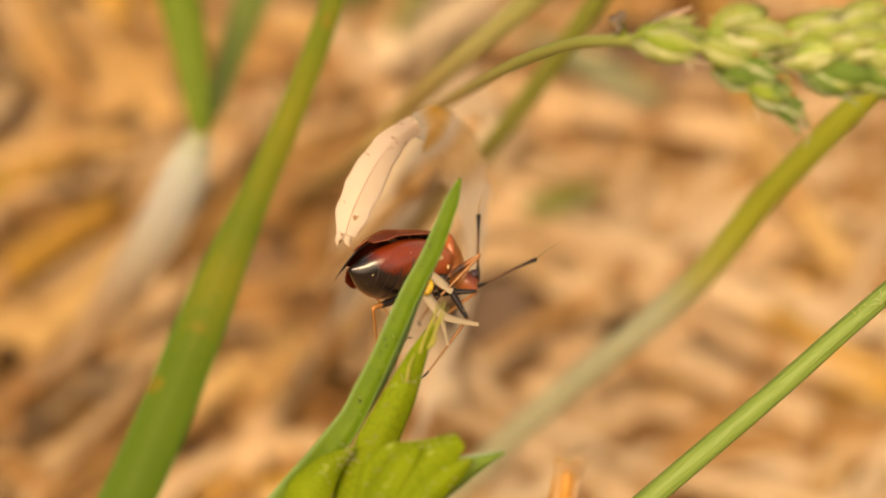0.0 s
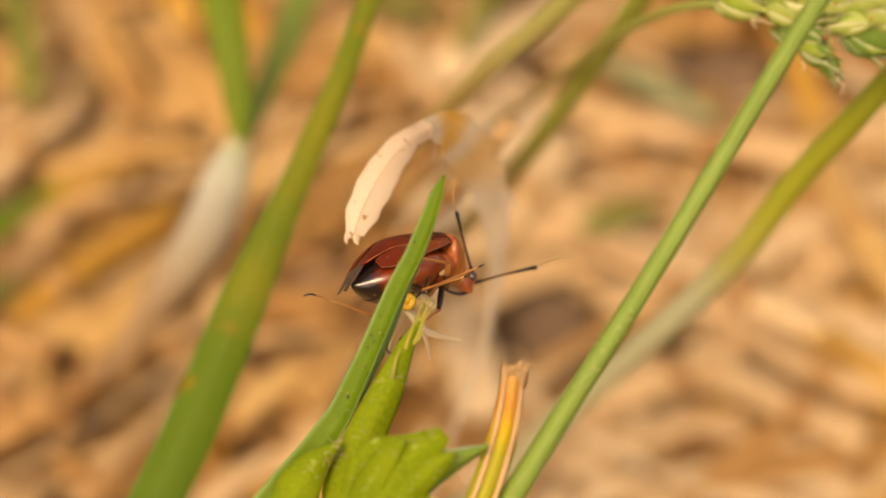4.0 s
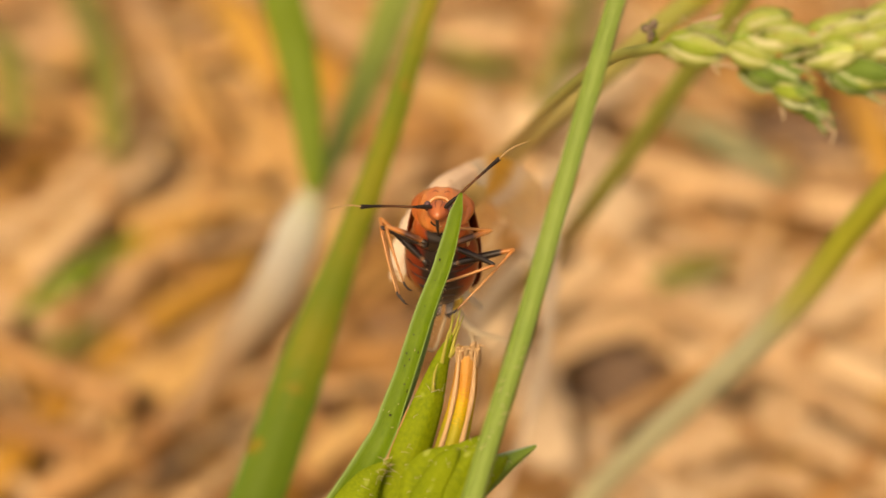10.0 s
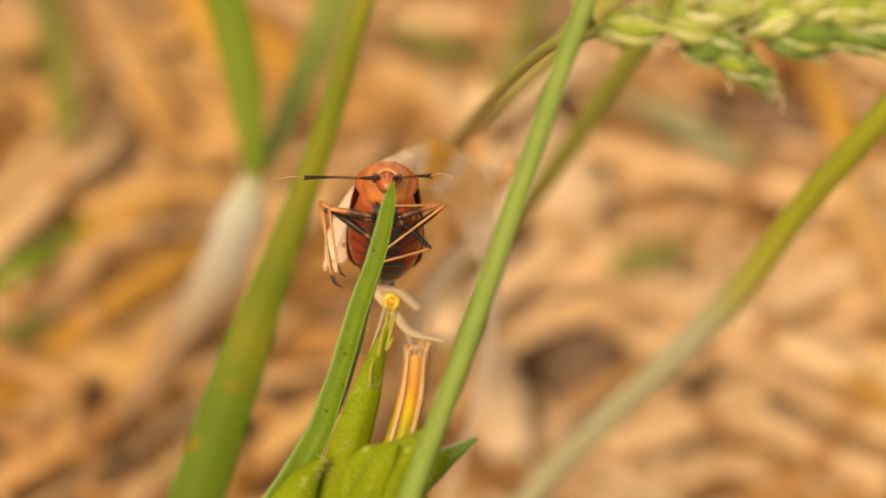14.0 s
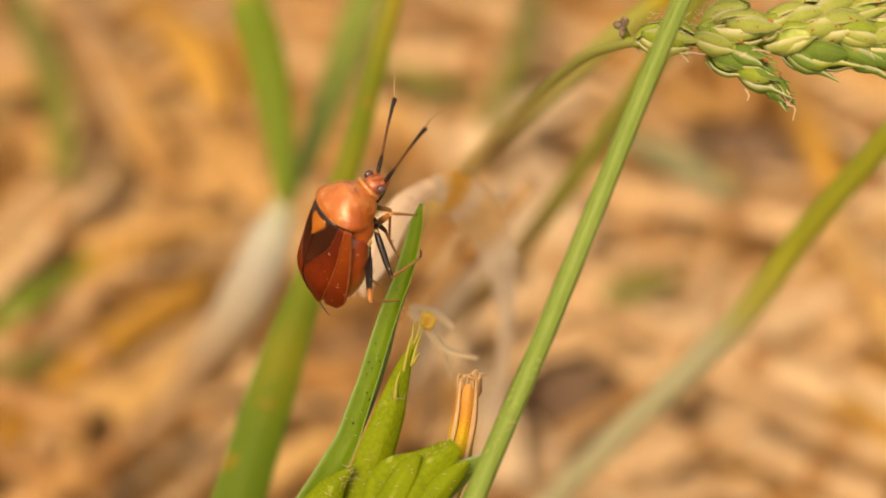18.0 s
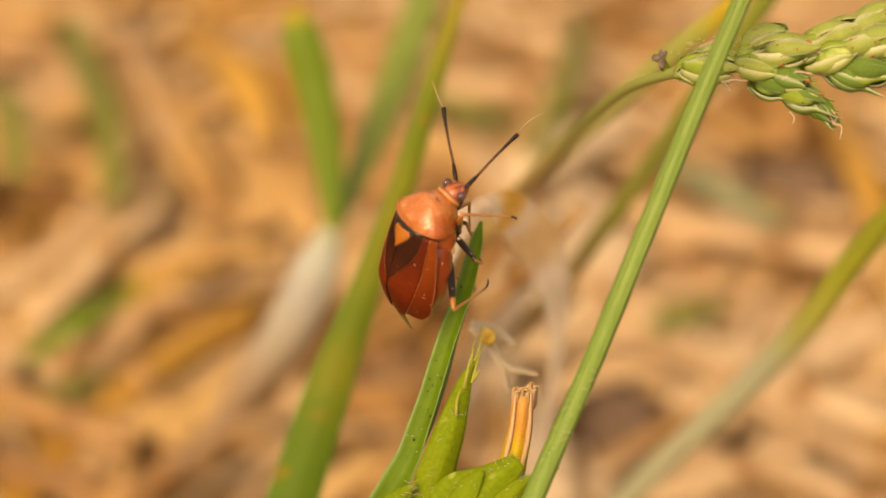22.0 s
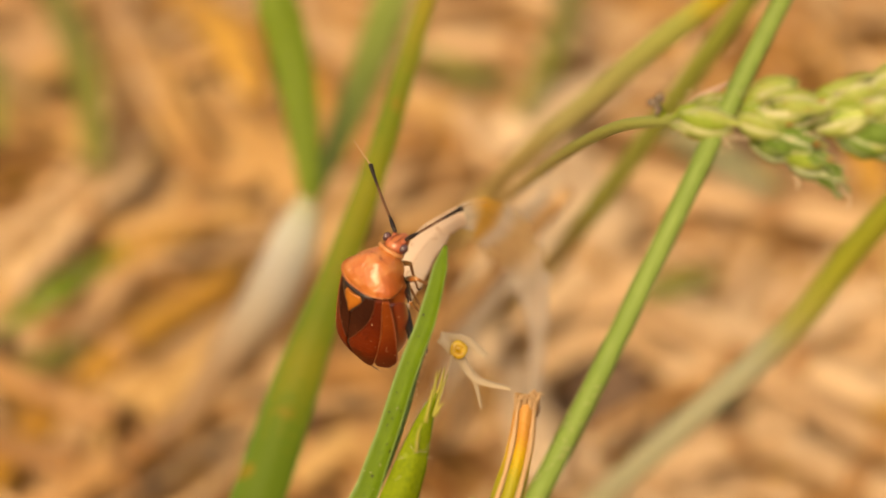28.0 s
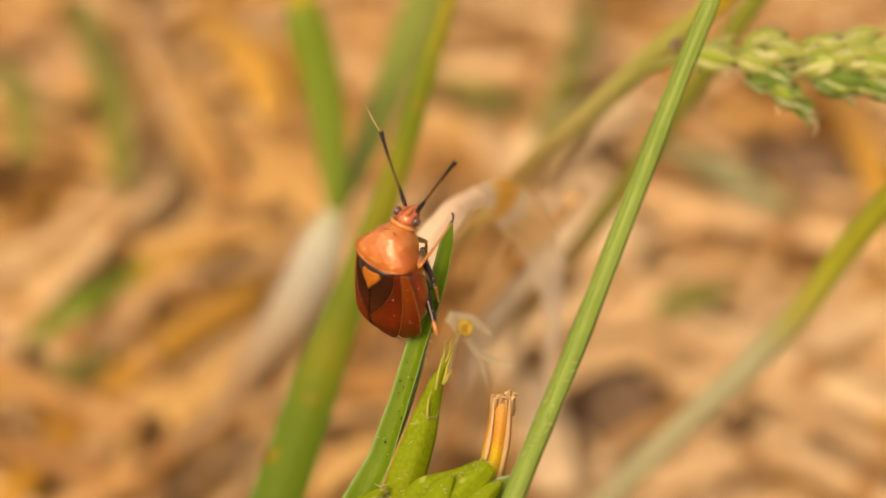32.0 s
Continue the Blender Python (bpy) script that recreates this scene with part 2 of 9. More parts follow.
def part(name, bm, mat, parent=None, label="", at=None, smooth=True):
    me = bpy.data.meshes.new(name)
    bm.normal_update()
    bm.to_mesh(me)
    bm.free()
    for f in me.polygons:
        f.use_smooth = smooth
    for one in (mat if isinstance(mat, (list, tuple)) else [mat]):
        me.materials.append(one)
    ob = new(name, me)
    if parent:
        ob.parent = parent
    if at is not None:
        ob.matrix_basis = at
    if label:
        ob["label"] = label
    return ob


def smooth_line(points, n):
    """n + 1 points on a smooth curve through the given ones (Catmull-Rom)."""
    p = [Vector(q) for q in points]
    p = [2 * p[0] - p[1], *p, 2 * p[-1] - p[-2]]
    out = []
    for i in range(n + 1):
        s = i / n * (len(p) - 3)
        k = min(int(s), len(p) - 4)
        t = s - k
        a, b, c, d = p[k:k + 4]
        out.append(0.5 * (2 * b + (c - a) * t + (2 * a - 5 * b + 4 * c - d) * t * t + (3 * b - 3 * c + d - a) * t ** 3))
    return out


def spread(values, s):
    """The value at s in 0..1 of a list of evenly spaced values."""
    k = s * (len(values) - 1)
    i = min(int(k), len(values) - 2)
    return values[i] + (values[i + 1] - values[i]) * (k - i)


def frames(line, face):
    out = []
    for i, p in enumerate(line):
        d = (line[min(i + 1, len(line) - 1)] - line[max(i - 1, 0)]).normalized()
        side = d.cross(face)
        if side.length < 1e-4:
            side = d.cross(Vector((1, 0.3, 0)))
        side.normalize()
        out.append((p, d, side, side.cross(d).normalized()))
    return out


def ribbon(bm, points, widths, base=(0, 0, 0), face=VIEW, fold=0.2, thick=0.12, n=24, across=6, twist=0.0, ragged=0.0, turn=0.0, crease=1.5):
    """A blade of leaf with thickness: a smooth line, widths along it, folded along its midrib."""
    uv = bm.loops.layers.uv.verify()
    o = Vector(base)
    line = smooth_line(points, n)
    rows, run = [], 0.0
    for i, (p, d, side, up) in enumerate(frames(line, Vector(face))):
        if i:
            run += (line[i] - line[i - 1]).length
        s = i / n
        a = radians(turn + twist * s)
        side, up = side * math.cos(a) + up * math.sin(a), up * math.cos(a) - side * math.sin(a)
        w = max(spread(widths, s), 0.02) * (1 + ragged * noise.noise(Vector((run * 0.7, o.x, 3.1))))
        top, low = [], []
        for j in range(across + 1):
            c = 2 * j / across - 1
            q = p - o + side * (c * w / 2) - up * (fold * w * (abs(c) ** crease))
            t = thick * (1 - 0.75 * abs(c))
            top.append(bm.verts.new((q + up * t / 2) * MM))
            low.append(bm.verts.new((q - up * t / 2) * MM))
        rows.append((top, low, s))

    def quad(a, b, c, d, u):
        try:
            f = bm.faces.new((a, b, c, d))
        except ValueError:
            return
        for loop, w in zip(f.loops, u):
            loop[uv].uv = w

    for (t0, l0, r0), (t1, l1, r1) in zip(rows, rows[1:]):
        v0, v1 = 100 * r0, 100 * r1
        for j in range(across):
            u0, u1 = j / across, (j + 1) / across
            quad(t0[j], t0[j + 1], t1[j + 1], t1[j], ((u0, v0), (u1, v0), (u1, v1), (u0, v1)))
            quad(l0[j + 1], l0[j], l1[j], l1[j + 1], ((u1, v0), (u0, v0), (u0, v1), (u1, v1)))
        quad(t0[0], t1[0], l1[0], l0[0], ((0, v0), (0, v1), (0, v1), (0, v0)))
        quad(t0[-1], l0[-1], l1[-1], t1[-1], ((1, v0), (1, v0), (1, v1), (1, v1)))
    for top, low, r in (rows[0], rows[-1]):
        for j in range(across):
            quad(top[j], low[j], low[j + 1], top[j + 1], ((0, 0),) * 4)
    return bm


def tube(bm, points, radii, base=(0, 0, 0), n=16, sides=8, face=VIEW, flat=1.0, slot=0):
    """A round stalk along a smooth line; flat squeezes it across."""
    uv = bm.loops.layers.uv.verify()
    o = Vector(base)
    line = smooth_line(points, n)
    rings, run = [], 0.0
    for i, (p, d, side, up) in enumerate(frames(line, Vector(face))):
        if i:
            run += (line[i] - line[i - 1]).length
        r = max(spread(radii, i / n), 0.004)
        ring = [bm.verts.new((p - o + side * (r * math.cos(k)) + up * (r * flat * math.sin(k))) * MM) for k in (2 * math.pi * j / sides for j in range(sides))]
        rings.append((ring, i / n))
    for (a, r0), (b, r1) in zip(rings, rings[1:]):
        for j in range(sides):
            k = (j + 1) % sides
            f = bm.faces.new((a[j], a[k], b[k], b[j]))
            f.material_index = slot
            us = abs(2 * j / sides - 1), abs(2 * (j + 1) / sides - 1)
            for loop, w in zip(f.loops, ((us[0], 100 * r0), (us[1], 100 * r0), (us[1], 100 * r1), (us[0], 100 * r1))):
                loop[uv].uv = w
    bm.faces.new(list(reversed(rings[0][0]))).material_index = slot
    bm.faces.new(rings[-1][0]).material_index = slot
    return bm


def blob(bm, centre, radii, turn=None, seg=12, rings=8, shape=None, slot=0):
    """A rounded body in millimetres; shape(v) may push each point of the unit ball."""
    got = bmesh.ops.create_uvsphere(bm, u_segments=seg, v_segments=rings, radius=1)["verts"]
    for v in got:
        if shape:
            v.co = Vector(shape(v.co.copy()))
        v.co = Vector((v.co.x * radii[0], v.co.y * radii[1], v.co.z * radii[2]))
        if turn:
            v.co = turn @ v.co
        v.co = (v.co + Vector(centre)) * MM
    for f in {f for v in got for f in v.link_faces}:
        f.material_index = slot
    return got


# ---- ground ----
def build_ground():
    rnd = random.Random(4)
    bm = bmesh.new()
    cuts = [-60, -20, -6, -2, -0.8, -0.4, *[-0.24 + 0.012 * i for i in range(41)], 0.4, 0.8, 2, 6, 20, 60]
    grid = []
    for y in cuts:
        row = []
        for x in cuts:
            z = 0.0
            if abs(x) < 0.3 and abs(y) < 0.3:
                z = -0.004 + 0.0035 * noise.noise(Vector((x * 40, y * 40, 0)))
            row.append(bm.verts.new((x, y, z)))
        grid.append(row)
    for a, b in zip(grid, grid[1:]):
        for i in range(len(a) - 1):
            bm.faces.new((a[i], a[i + 1], b[i + 1], b[i]))
    tagged(part("ground", bm, SOIL), "dark brown bare soil under straw litter", "ground", kind="structure")


HOLES = [(-56.3, 127.9, 5.0), (-7.8, 93.4, 4.5), (16.5, 85.7, 5.5), (40.1, 127.0, 7.5), (1.0, 141.9, 4.0), (-51.2, 130.0, 4.0), (-33.1, 76.8, 4.0), (-12.8, 74.4, 4.0), (-13.2, 84.4, 3.5), (11.0, 114.7, 2.0), (30.3, 131.5, 2.0), (38.1, 141.0, 3.0), (-32.0, 120.3, 3.0), (22.0, 110.9, 2.5)]


def clear_of_holes(p, q, extra=0.0):
    for hx, hy, r in HOLES:
        for s in (0.1, 0.3, 0.5, 0.7, 0.9):
            if math.hypot(p[0] + (q[0] - p[0]) * s - hx, p[1] + (q[1] - p[1]) * s - hy) < r + extra:
                return False
    return True


def straw_piece(bm, p, q, width, bow, sag, kind, base=(0, 0, 0)):
    """One stalk or torn leaf of dry straw from p to q."""
    p, q = Vector(p), Vector(q)
    d = q - p
    side = Vector((-d.y, d.x, 0)).normalized()
    mid = [p, p + d * 0.33 + side * bow + Vector((0, 0, sag)), p + d * 0.67 + side * bow * 0.9 + Vector((0, 0, sag)), q]
    if kind == "stalk":
        tube(bm, mid, [width / 2] * 4, base, n=7, sides=7, face=Vector((0, 0, 1)), flat=0.75)
    else:
        ribbon(bm, mid, [width * 0.8, width, width * 0.9, width * 0.35], base, face=Vector((0, -0.3, 1)), fold=-0.18, thick=0.25, n=8, across=4, twist=bow * 6, ragged=0.2)


def straw_node(ob, at, along, width):
    """The swollen brown joint of a straw stalk."""
    bm = bmesh.new()
    d = along.normalized()
    tube(bm, [at - d * 1.6, at - d * 0.6, at + d * 0.6, at + d * 1.6], [width * 0.35, width * 0.6, width * 0.6, width * 0.35], n=6, sides=8, face=Vector((0, 0, 1)))
    part("node", bm, STRAW_DARK, ob, "swollen brown stalk joint")


def build_litter():
    # the lower layers, which nobody could count
    rnd = random.Random(11)
    for mat, count, label in ((STRAW_DARK, 1300, "dark weathered straw bits matted on the soil"), (STRAW_UNDER, 1500, "brown chopped straw lying thick and crossed")):
        bm = bmesh.new()
        done = 0
        while done < count:
            x, y = rnd.uniform(-150, 150), rnd.uniform(-60, 260)
            a = rnd.choice((rnd.gauss(50, 18), rnd.gauss(50, 18), rnd.gauss(-28, 20), rnd.uniform(0, 180)) if x < 0 else (rnd.gauss(-32, 18), rnd.gauss(48, 18), rnd.gauss(-28, 18), rnd.uniform(0, 180)))
            n = rnd.uniform(12, 48)
            dx, dy = math.cos(radians(a)) * n / 2, math.sin(radians(a)) * n / 2
            low = mat is STRAW_DARK
            z = rnd.uniform(-2, 1) if low else rnd.uniform(-1, 4)
            done += 1
            if not low and not clear_of_holes((x - dx, y - dy), (x + dx, y + dy)):
                continue
            if low and not clear_of_holes((x - dx, y - dy), (x + dx, y + dy), -2.5):
                continue
            straw_piece(bm, (x - dx, y - dy, z), (x + dx, y + dy, z + rnd.uniform(-2, 2)), rnd.uniform(1.6, 3.8), rnd.uniform(-4, 4), rnd.uniform(0, 1.5), rnd.choice(("stalk", "leaf")))
        tagged(part("straw_litter", bm, mat), label, "straw", kind="stuff")
    bm = bmesh.new()
    for i in range(3000):
        x, y = rnd.uniform(-600, 600), rnd.uniform(-500, 800)
        if -140 < x < 140 and -50 < y < 250:
            continue
        a, n = rnd.uniform(0, math.pi), rnd.uniform(20, 70)
        dx, dy = math.cos(a) * n / 2, math.sin(a) * n / 2
        z = rnd.uniform(0, 4)
        straw_piece(bm, (x - dx, y - dy, z), (x + dx, y + dy, z + rnd.uniform(-2, 2)), rnd.uniform(2.5, 5.0), rnd.uniform(-5, 5), rnd.uniform(0, 2), rnd.choice(("stalk", "leaf")))
    tagged(part("straw_litter", bm, STRAW_UNDER), "chopped straw scattered over the soil all round", "straw", kind="stuff")
    # thin curled strands over the pieces
    for mat, seed, count, (x0, x1, y0, y1), label in ((STRAW_PALE, 61, 150, (-66, 66, 50, 190), "thin pale curled straw strand strewn over the litter"), (STRAW_BRIGHT, 62, 100, (-30, 66, 50, 190), "thin bleached straw strand strewn over the litter"), (STRAW_DARK, 63, 110, (-66, 30, 50, 190), "thin brown straw strand strewn over the litter"), (STRAW_PAPER, 64, 60, (4, 60, 52, 120), "thin papery pinkish straw strand strewn over the litter")):
        rnd = random.Random(seed)
        for i in range(count):
            x, y = rnd.uniform(x0, x1), rnd.uniform(y0, y1)
            a = rnd.choice((rnd.gauss(52, 20), rnd.gauss(50, 25), rnd.uniform(-70, 30)) if x < 0 else (rnd.gauss(-30, 20), rnd.gauss(50, 20), rnd.uniform(-80, 80)))
            n, bow = rnd.uniform(12, 34), rnd.uniform(-7, 7)
            d = Vector((math.cos(radians(a)), math.sin(radians(a)), 0))
            if not clear_of_holes((x - d.x * n / 2, y - d.y * n / 2), (x + d.x * n / 2, y + d.y * n / 2), 0.8):
                continue
            side, z = Vector((-d.y, d.x, 0)), rnd.uniform(4, 7)
            pts = [d * n * u + side * bow * (0.25 - u * u) + Vector((0, 0, rnd.uniform(-0.6, 1.2))) for u in (-0.5, -0.2, 0.15, 0.5)]
            w = rnd.uniform(0.9, 2.0)
            bm = bmesh.new()
            ribbon(bm, pts, [w * 0.6, w, w * 0.9, w * 0.4], face=Vector((0, -0.5, 1)), fold=rnd.uniform(-0.3, 0.3), thick=0.2, n=8, across=3)
            tagged(part("straw_strand", bm, mat, at=pose(x * MM, y * MM, z * MM)), label, "straw", "straw litter")
    # the upper pieces, each its own
    names = (("straw_stalk", "stalk", "dry hollow straw stalk lying on the litter"), ("straw_leaf", "leaf", "dry curled straw leaf lying on the litter"))
    rnd = random.Random(23)
    done = 0
    while done < 170:
        x, y = rnd.uniform(-72, 72), rnd.uniform(52, 195)
        a = rnd.choice((rnd.gauss(50, 13), rnd.gauss(52, 13), rnd.gauss(-25, 15)) if x < 0 else (rnd.gauss(-32, 14), rnd.gauss(-28, 14), rnd.gauss(48, 14)))
        n = rnd.uniform(26, 66)
        dx, dy = math.cos(radians(a)) * n / 2, math.sin(radians(a)) * n / 2
        done += 1
        if not clear_of_holes((x - dx, y - dy), (x + dx, y + dy), 0.8):
            continue
        name, kind, label = rnd.choice(names)
        z = rnd.uniform(2, 5)
        bm = bmesh.new()
        straw_piece(bm, (-dx, -dy, 0), (dx, dy, rnd.uniform(-1.5, 1.5)), rnd.uniform(1.8, 3.8), rnd.uniform(-5, 5), rnd.uniform(0, 2), kind)
        mat = rnd.choice((STRAW, STRAW, STRAW_PALE, STRAW_GOLD, STRAW_PALE, STRAW_BRIGHT, STRAW_DARK))
        ob = part(name, bm, mat, at=pose(x * MM, y * MM, z * MM))
        tagged(ob, label, "straw", "straw litter")
        if kind == "stalk":
            straw_node(ob, Vector((0, 0, 0)), Vector((dx, dy, 0)), 2.0)
        else:
            rib = bmesh.new()
            tube(rib, [(-dx * 0.98, -dy * 0.98, 0.2), (0, 0, 0.5), (dx * 0.95, dy * 0.95, 0.2)], [0.22, 0.2, 0.1], n=6, sides=5, face=Vector((0, 0, 1)))
            part("midrib", rib, mat, ob)


def laid_straw(name, label, mat, points, widths, kind="stalk", fold=-0.15, turn=0.0, group="straw litter", category="straw"):
    """A single large piece of straw at its place."""
    base = Vector(points[0])
    bm = bmesh.new()
    if kind == "stalk":
        tube(bm, points, [w / 2 for w in widths], base, n=14, sides=9, face=Vector((0, 0, 1)), flat=0.8)
    else:
        ribbon(bm, points, widths, base, face=Vector((0, -0.5, 1)), fold=fold, thick=0.3, n=16, across=6, ragged=0.15, turn=turn)
    ob = part(name, bm, mat, at=Matrix.Translation(base * MM))
    if kind == "stalk":
        line = smooth_line(points, 20)
        straw_node(ob, line[12] - base, line[13] - line[11], widths[1])
    else:
        rib = bmesh.new()
        tube(rib, [Vector(p) + Vector((0, 0, 0.2)) for p in points], [w * 0.07 for w in widths], base, n=12, sides=5, face=Vector((0, 0, 1)))
        part("midrib", rib, mat, ob)
    return tagged(ob, label, category, group)


def clod(centre, radii, label):
    bm = bmesh.new()
    blob(bm, (0, 0, 0), radii, seg=18, rings=12, shape=lambda c: c * (1 + 0.14 * noise.noise(c * 2.3 + Vector(centre))))
    ob = tagged(part("soil_clod", bm, CLOD, at=Matrix.Translation(Vector(centre) * MM)), label, "soil clod")
    rnd = random.Random(int(centre[0] * 10))
    for i in range(7):
        a = rnd.uniform(0, 2 * math.pi)
        g = bmesh.new()
        r = rnd.uniform(0.5, 1.1)
        blob(g, (radii[0] * 0.75 * math.cos(a), radii[1] * 0.75 * math.sin(a), radii[2] * 0.62), (r, r * 1.2, r * 0.8), seg=8, rings=6, shape=lambda c: c * (1 + 0.2 * noise.noise(c * 3)))
        part("crumb", g, CLOD, ob)


# ---- grass round the subject ----
def hair_tuft(points, count, length, spread_mm, base, seed):
    """Fine pale hairs that stand off along a line."""
    rnd = random.Random(seed)
    bm = bmesh.new()
    line = smooth_line(points, 40)
    for i in range(count):
        p = line[rnd.randrange(41)] + Vector((rnd.uniform(-1, 1), rnd.uniform(-0.3, 0.3), rnd.uniform(-1, 1))) * spread_mm
        d = Vector((rnd.uniform(-1, 1), rnd.uniform(-0.7, 0.3), rnd.uniform(-0.2, 1))).normalized() * length * rnd.uniform(0.5, 1.2)
        tube(bm, [p, p + d * 0.5, p + d + Vector((0, 0, -0.1))], [0.014, 0.011, 0.005], base, n=3, sides=4)
    return bm


def build_tuft():
    base = (-12.57, -21.66, 0.00)
    t = thing("grass_tuft", base, "green grass tuft with a pointed folded blade and hairy bracts", "grass")
    foot, joint = Vector((-8.57, -15.66, 81.04)), Vector((-6.80, -11.68, 85.20))
    part("culm", tube(bmesh.new(), [base, (-10.37, -18.36, 44.57), foot, joint], [0.9, 0.85, 0.8, 0.75], base, n=24, sides=10), GREEN_STEM, t)
    lower = [foot, joint]
    blade = [(-7.22, -9.27, 87.06), (-6.50, -8.05, 88.03), (-5.74, -6.87, 88.68), (-5.04, -5.74, 89.38), (-4.42, -4.75, 90.24), (-4.00, -3.88, 91.23), (-3.58, -3.02, 92.21), (-3.20, -2.16, 93.19), (-2.82, -1.29, 94.17), (-2.42, -0.50, 95.06), (-2.08, 0.13, 95.74), (-1.74, 1.00, 96.71), (-1.48, 1.86, 97.67), (-1.32, 2.50, 98.40)]
    lamina = part("blade", ribbon(bmesh.new(), lower + blade, [0.8, 1.4, 1.6, 1.6, 1.5, 1.35, 1.18, 1.04, 1.0, 0.98, 0.94, 0.90, 0.86, 0.80, 0.66, 0.14], base, fold=-0.34, thick=0.16, n=80, across=12, turn=20, crease=1.4, ragged=0.05), GREEN_BLADE, t, "green folded blade with a pale edge and dark specks")
    # ribbon set back in the groove; its dark colour stands for shade there
    part("midrib", ribbon(bmesh.new(), [(-4.52, -5.10, 89.75), (-3.84, -3.49, 91.03), (-3.48, -2.71, 91.92), (-3.10, -1.84, 92.90), (-2.80, -0.99, 93.89), (-2.46, -0.29, 94.67), (-2.10, 0.42, 95.46), (-1.80, 1.04, 96.14)], [0.05, 0.22, 0.28, 0.30, 0.28, 0.24, 0.2, 0.08], base, fold=-0.3, thick=0.12, n=40, across=4), GREEN_FOLD_SHADE, lamina, "bottom of the fold, its shade painted in dark green")
    part("rolled_edge", ribbon(bmesh.new(), [(-4.22, -5.35, 90.05), (-3.54, -3.71, 91.29), (-3.18, -2.93, 92.17), (-2.82, -2.07, 93.16), (-2.53, -1.22, 94.14), (-2.22, -0.52, 94.92), (-1.86, 0.18, 95.70), (-1.58, 0.80, 96.38)], [0.04, 0.38, 0.46, 0.46, 0.46, 0.40, 0.3, 0.08], base, fold=0.5, thick=0.12, n=44, across=6, turn=-18, crease=1.6), GREEN_ROLLED, lamina, "blue-green rolled edge of the blade")
    part("edge_hairs", hair_tuft([(-2.62, -1.9, 93.1), (-2.25, -1.0, 94.1), (-1.95, -0.15, 95.05)], 34, 0.11, 0.04, base, 71), PALE_STRIP, lamina, "short pale hairs on the blade edge")
    part("edge_hairs", hair_tuft([(-3.9, -2.6, 92.6), (-3.5, -1.8, 93.5), (-3.15, -0.9, 94.5), (-2.65, -0.1, 95.4)], 34, 0.10, 0.05, base, 72), PALE_STRIP, lamina, "short pale hairs on the blade edge")
    rnd = random.Random(77)
    spine = smooth_line(blade, 60)
    for k in range(11):
        c = spine[rnd.randrange(14, 58)] + VIEW * 0.16 + Vector((rnd.uniform(-0.36, 0.40), 0, 0))
        g = bmesh.new()
        blob(g, c - Vector(base), (rnd.uniform(0.02, 0.06), rnd.uniform(0.03, 0.08), 0.03), seg=7, rings=5, shape=lambda v: v * (1 + 0.5 * noise.noise(v * 2.0 + c)))
        part("speck", g, DARK_SPECK, lamina, "dark speck on the blade")
    part("bract", ribbon(bmesh.new(), lower + [(-4.30, -8.68, 87.07), (-3.91, -7.49, 88.40), (-3.21, -5.96, 90.12), (-2.54, -4.38, 91.59), (-2.03, -2.96, 92.88), (-1.59, -1.96, 93.70)], [0.5, 0.9, 1.4, 1.75, 1.8, 1.45, 0.8, 0.22], base, fold=0.25, thick=0.16, n=48, across=8, turn=-14), GREEN_YOUNG, t, "bright green hairy bract with thin awns")
    for a, b, c in (((-1.66, -2.13, 93.51), (-1.41, -1.64, 93.92), (-1.25, -1.05, 94.42)), ((-1.77, -2.31, 93.31), (-1.66, -1.79, 93.89), (-1.59, -1.17, 94.29)), ((-1.56, -2.71, 93.17), (-1.41, -2.56, 93.49), (-1.25, -2.53, 93.67)), ((-2.02, -3.03, 92.95), (-1.77, -2.04, 93.77), (-1.41, -0.81, 94.09)), ((-1.66, -2.86, 93.14), (-1.41, -2.04, 93.77), (-1.10, -0.95, 93.94)), ((-2.38, -4.09, 92.21), (-2.33, -3.65, 92.85), (-2.17, -3.39, 93.30))):
        part("awn", tube(bmesh.new(), [a, b, c], [0.09, 0.06, 0.02], base, n=6, sides=6), AWN, t)
    for pts, widths, tw, fold in (([(-2.38, -12.56, 87.71), (-2.13, -11.25, 89.13), (-1.98, -9.94, 90.54), (-1.36, -8.86, 91.71), (0.43, -7.66, 93.01)], [0.5, 0.9, 2.2, 3.5, 3.9, 3.0, 0.7], 6, 0.22), ([(-3.23, -12.08, 87.06), (-2.94, -10.58, 88.67), (-2.83, -9.42, 89.92), (-2.56, -8.59, 90.81), (-2.27, -7.89, 91.57)], [0.5, 0.9, 1.6, 2.1, 2.1, 1.5, 0.5], 26, 0.3), ([(-1.78, -12.17, 87.25), (-1.24, -10.76, 88.78), (-0.93, -9.68, 89.94), (-0.61, -8.85, 90.84), (-0.33, -8.15, 91.59)], [0.5, 0.9, 1.5, 2.2, 2.2, 1.6, 0.5], -28, 0.3)):
        part("broad_leaf", ribbon(bmesh.new(), lower + pts, widths, base, fold=fold, thick=0.14, n=60, across=14, turn=tw, ragged=0.32, crease=1.2), GREEN_YOUNG, t, "yellow-green hairy bract")
    for pts, widths, tw in (([(-2.9, -10.4, 89.6), (-2.5, -9.3, 90.9), (-1.9, -8.5, 91.9), (-1.2, -7.9, 92.6)], [0.8, 1.7, 1.4, 0.2], 14), ([(-1.5, -10.2, 89.6), (-0.7, -9.2, 90.7), (0.2, -8.5, 91.6), (1.0, -8.0, 92.3)], [0.8, 1.7, 1.3, 0.2], -16)):
        pts = [Vector(q) + VIEW * 0.35 for q in pts]
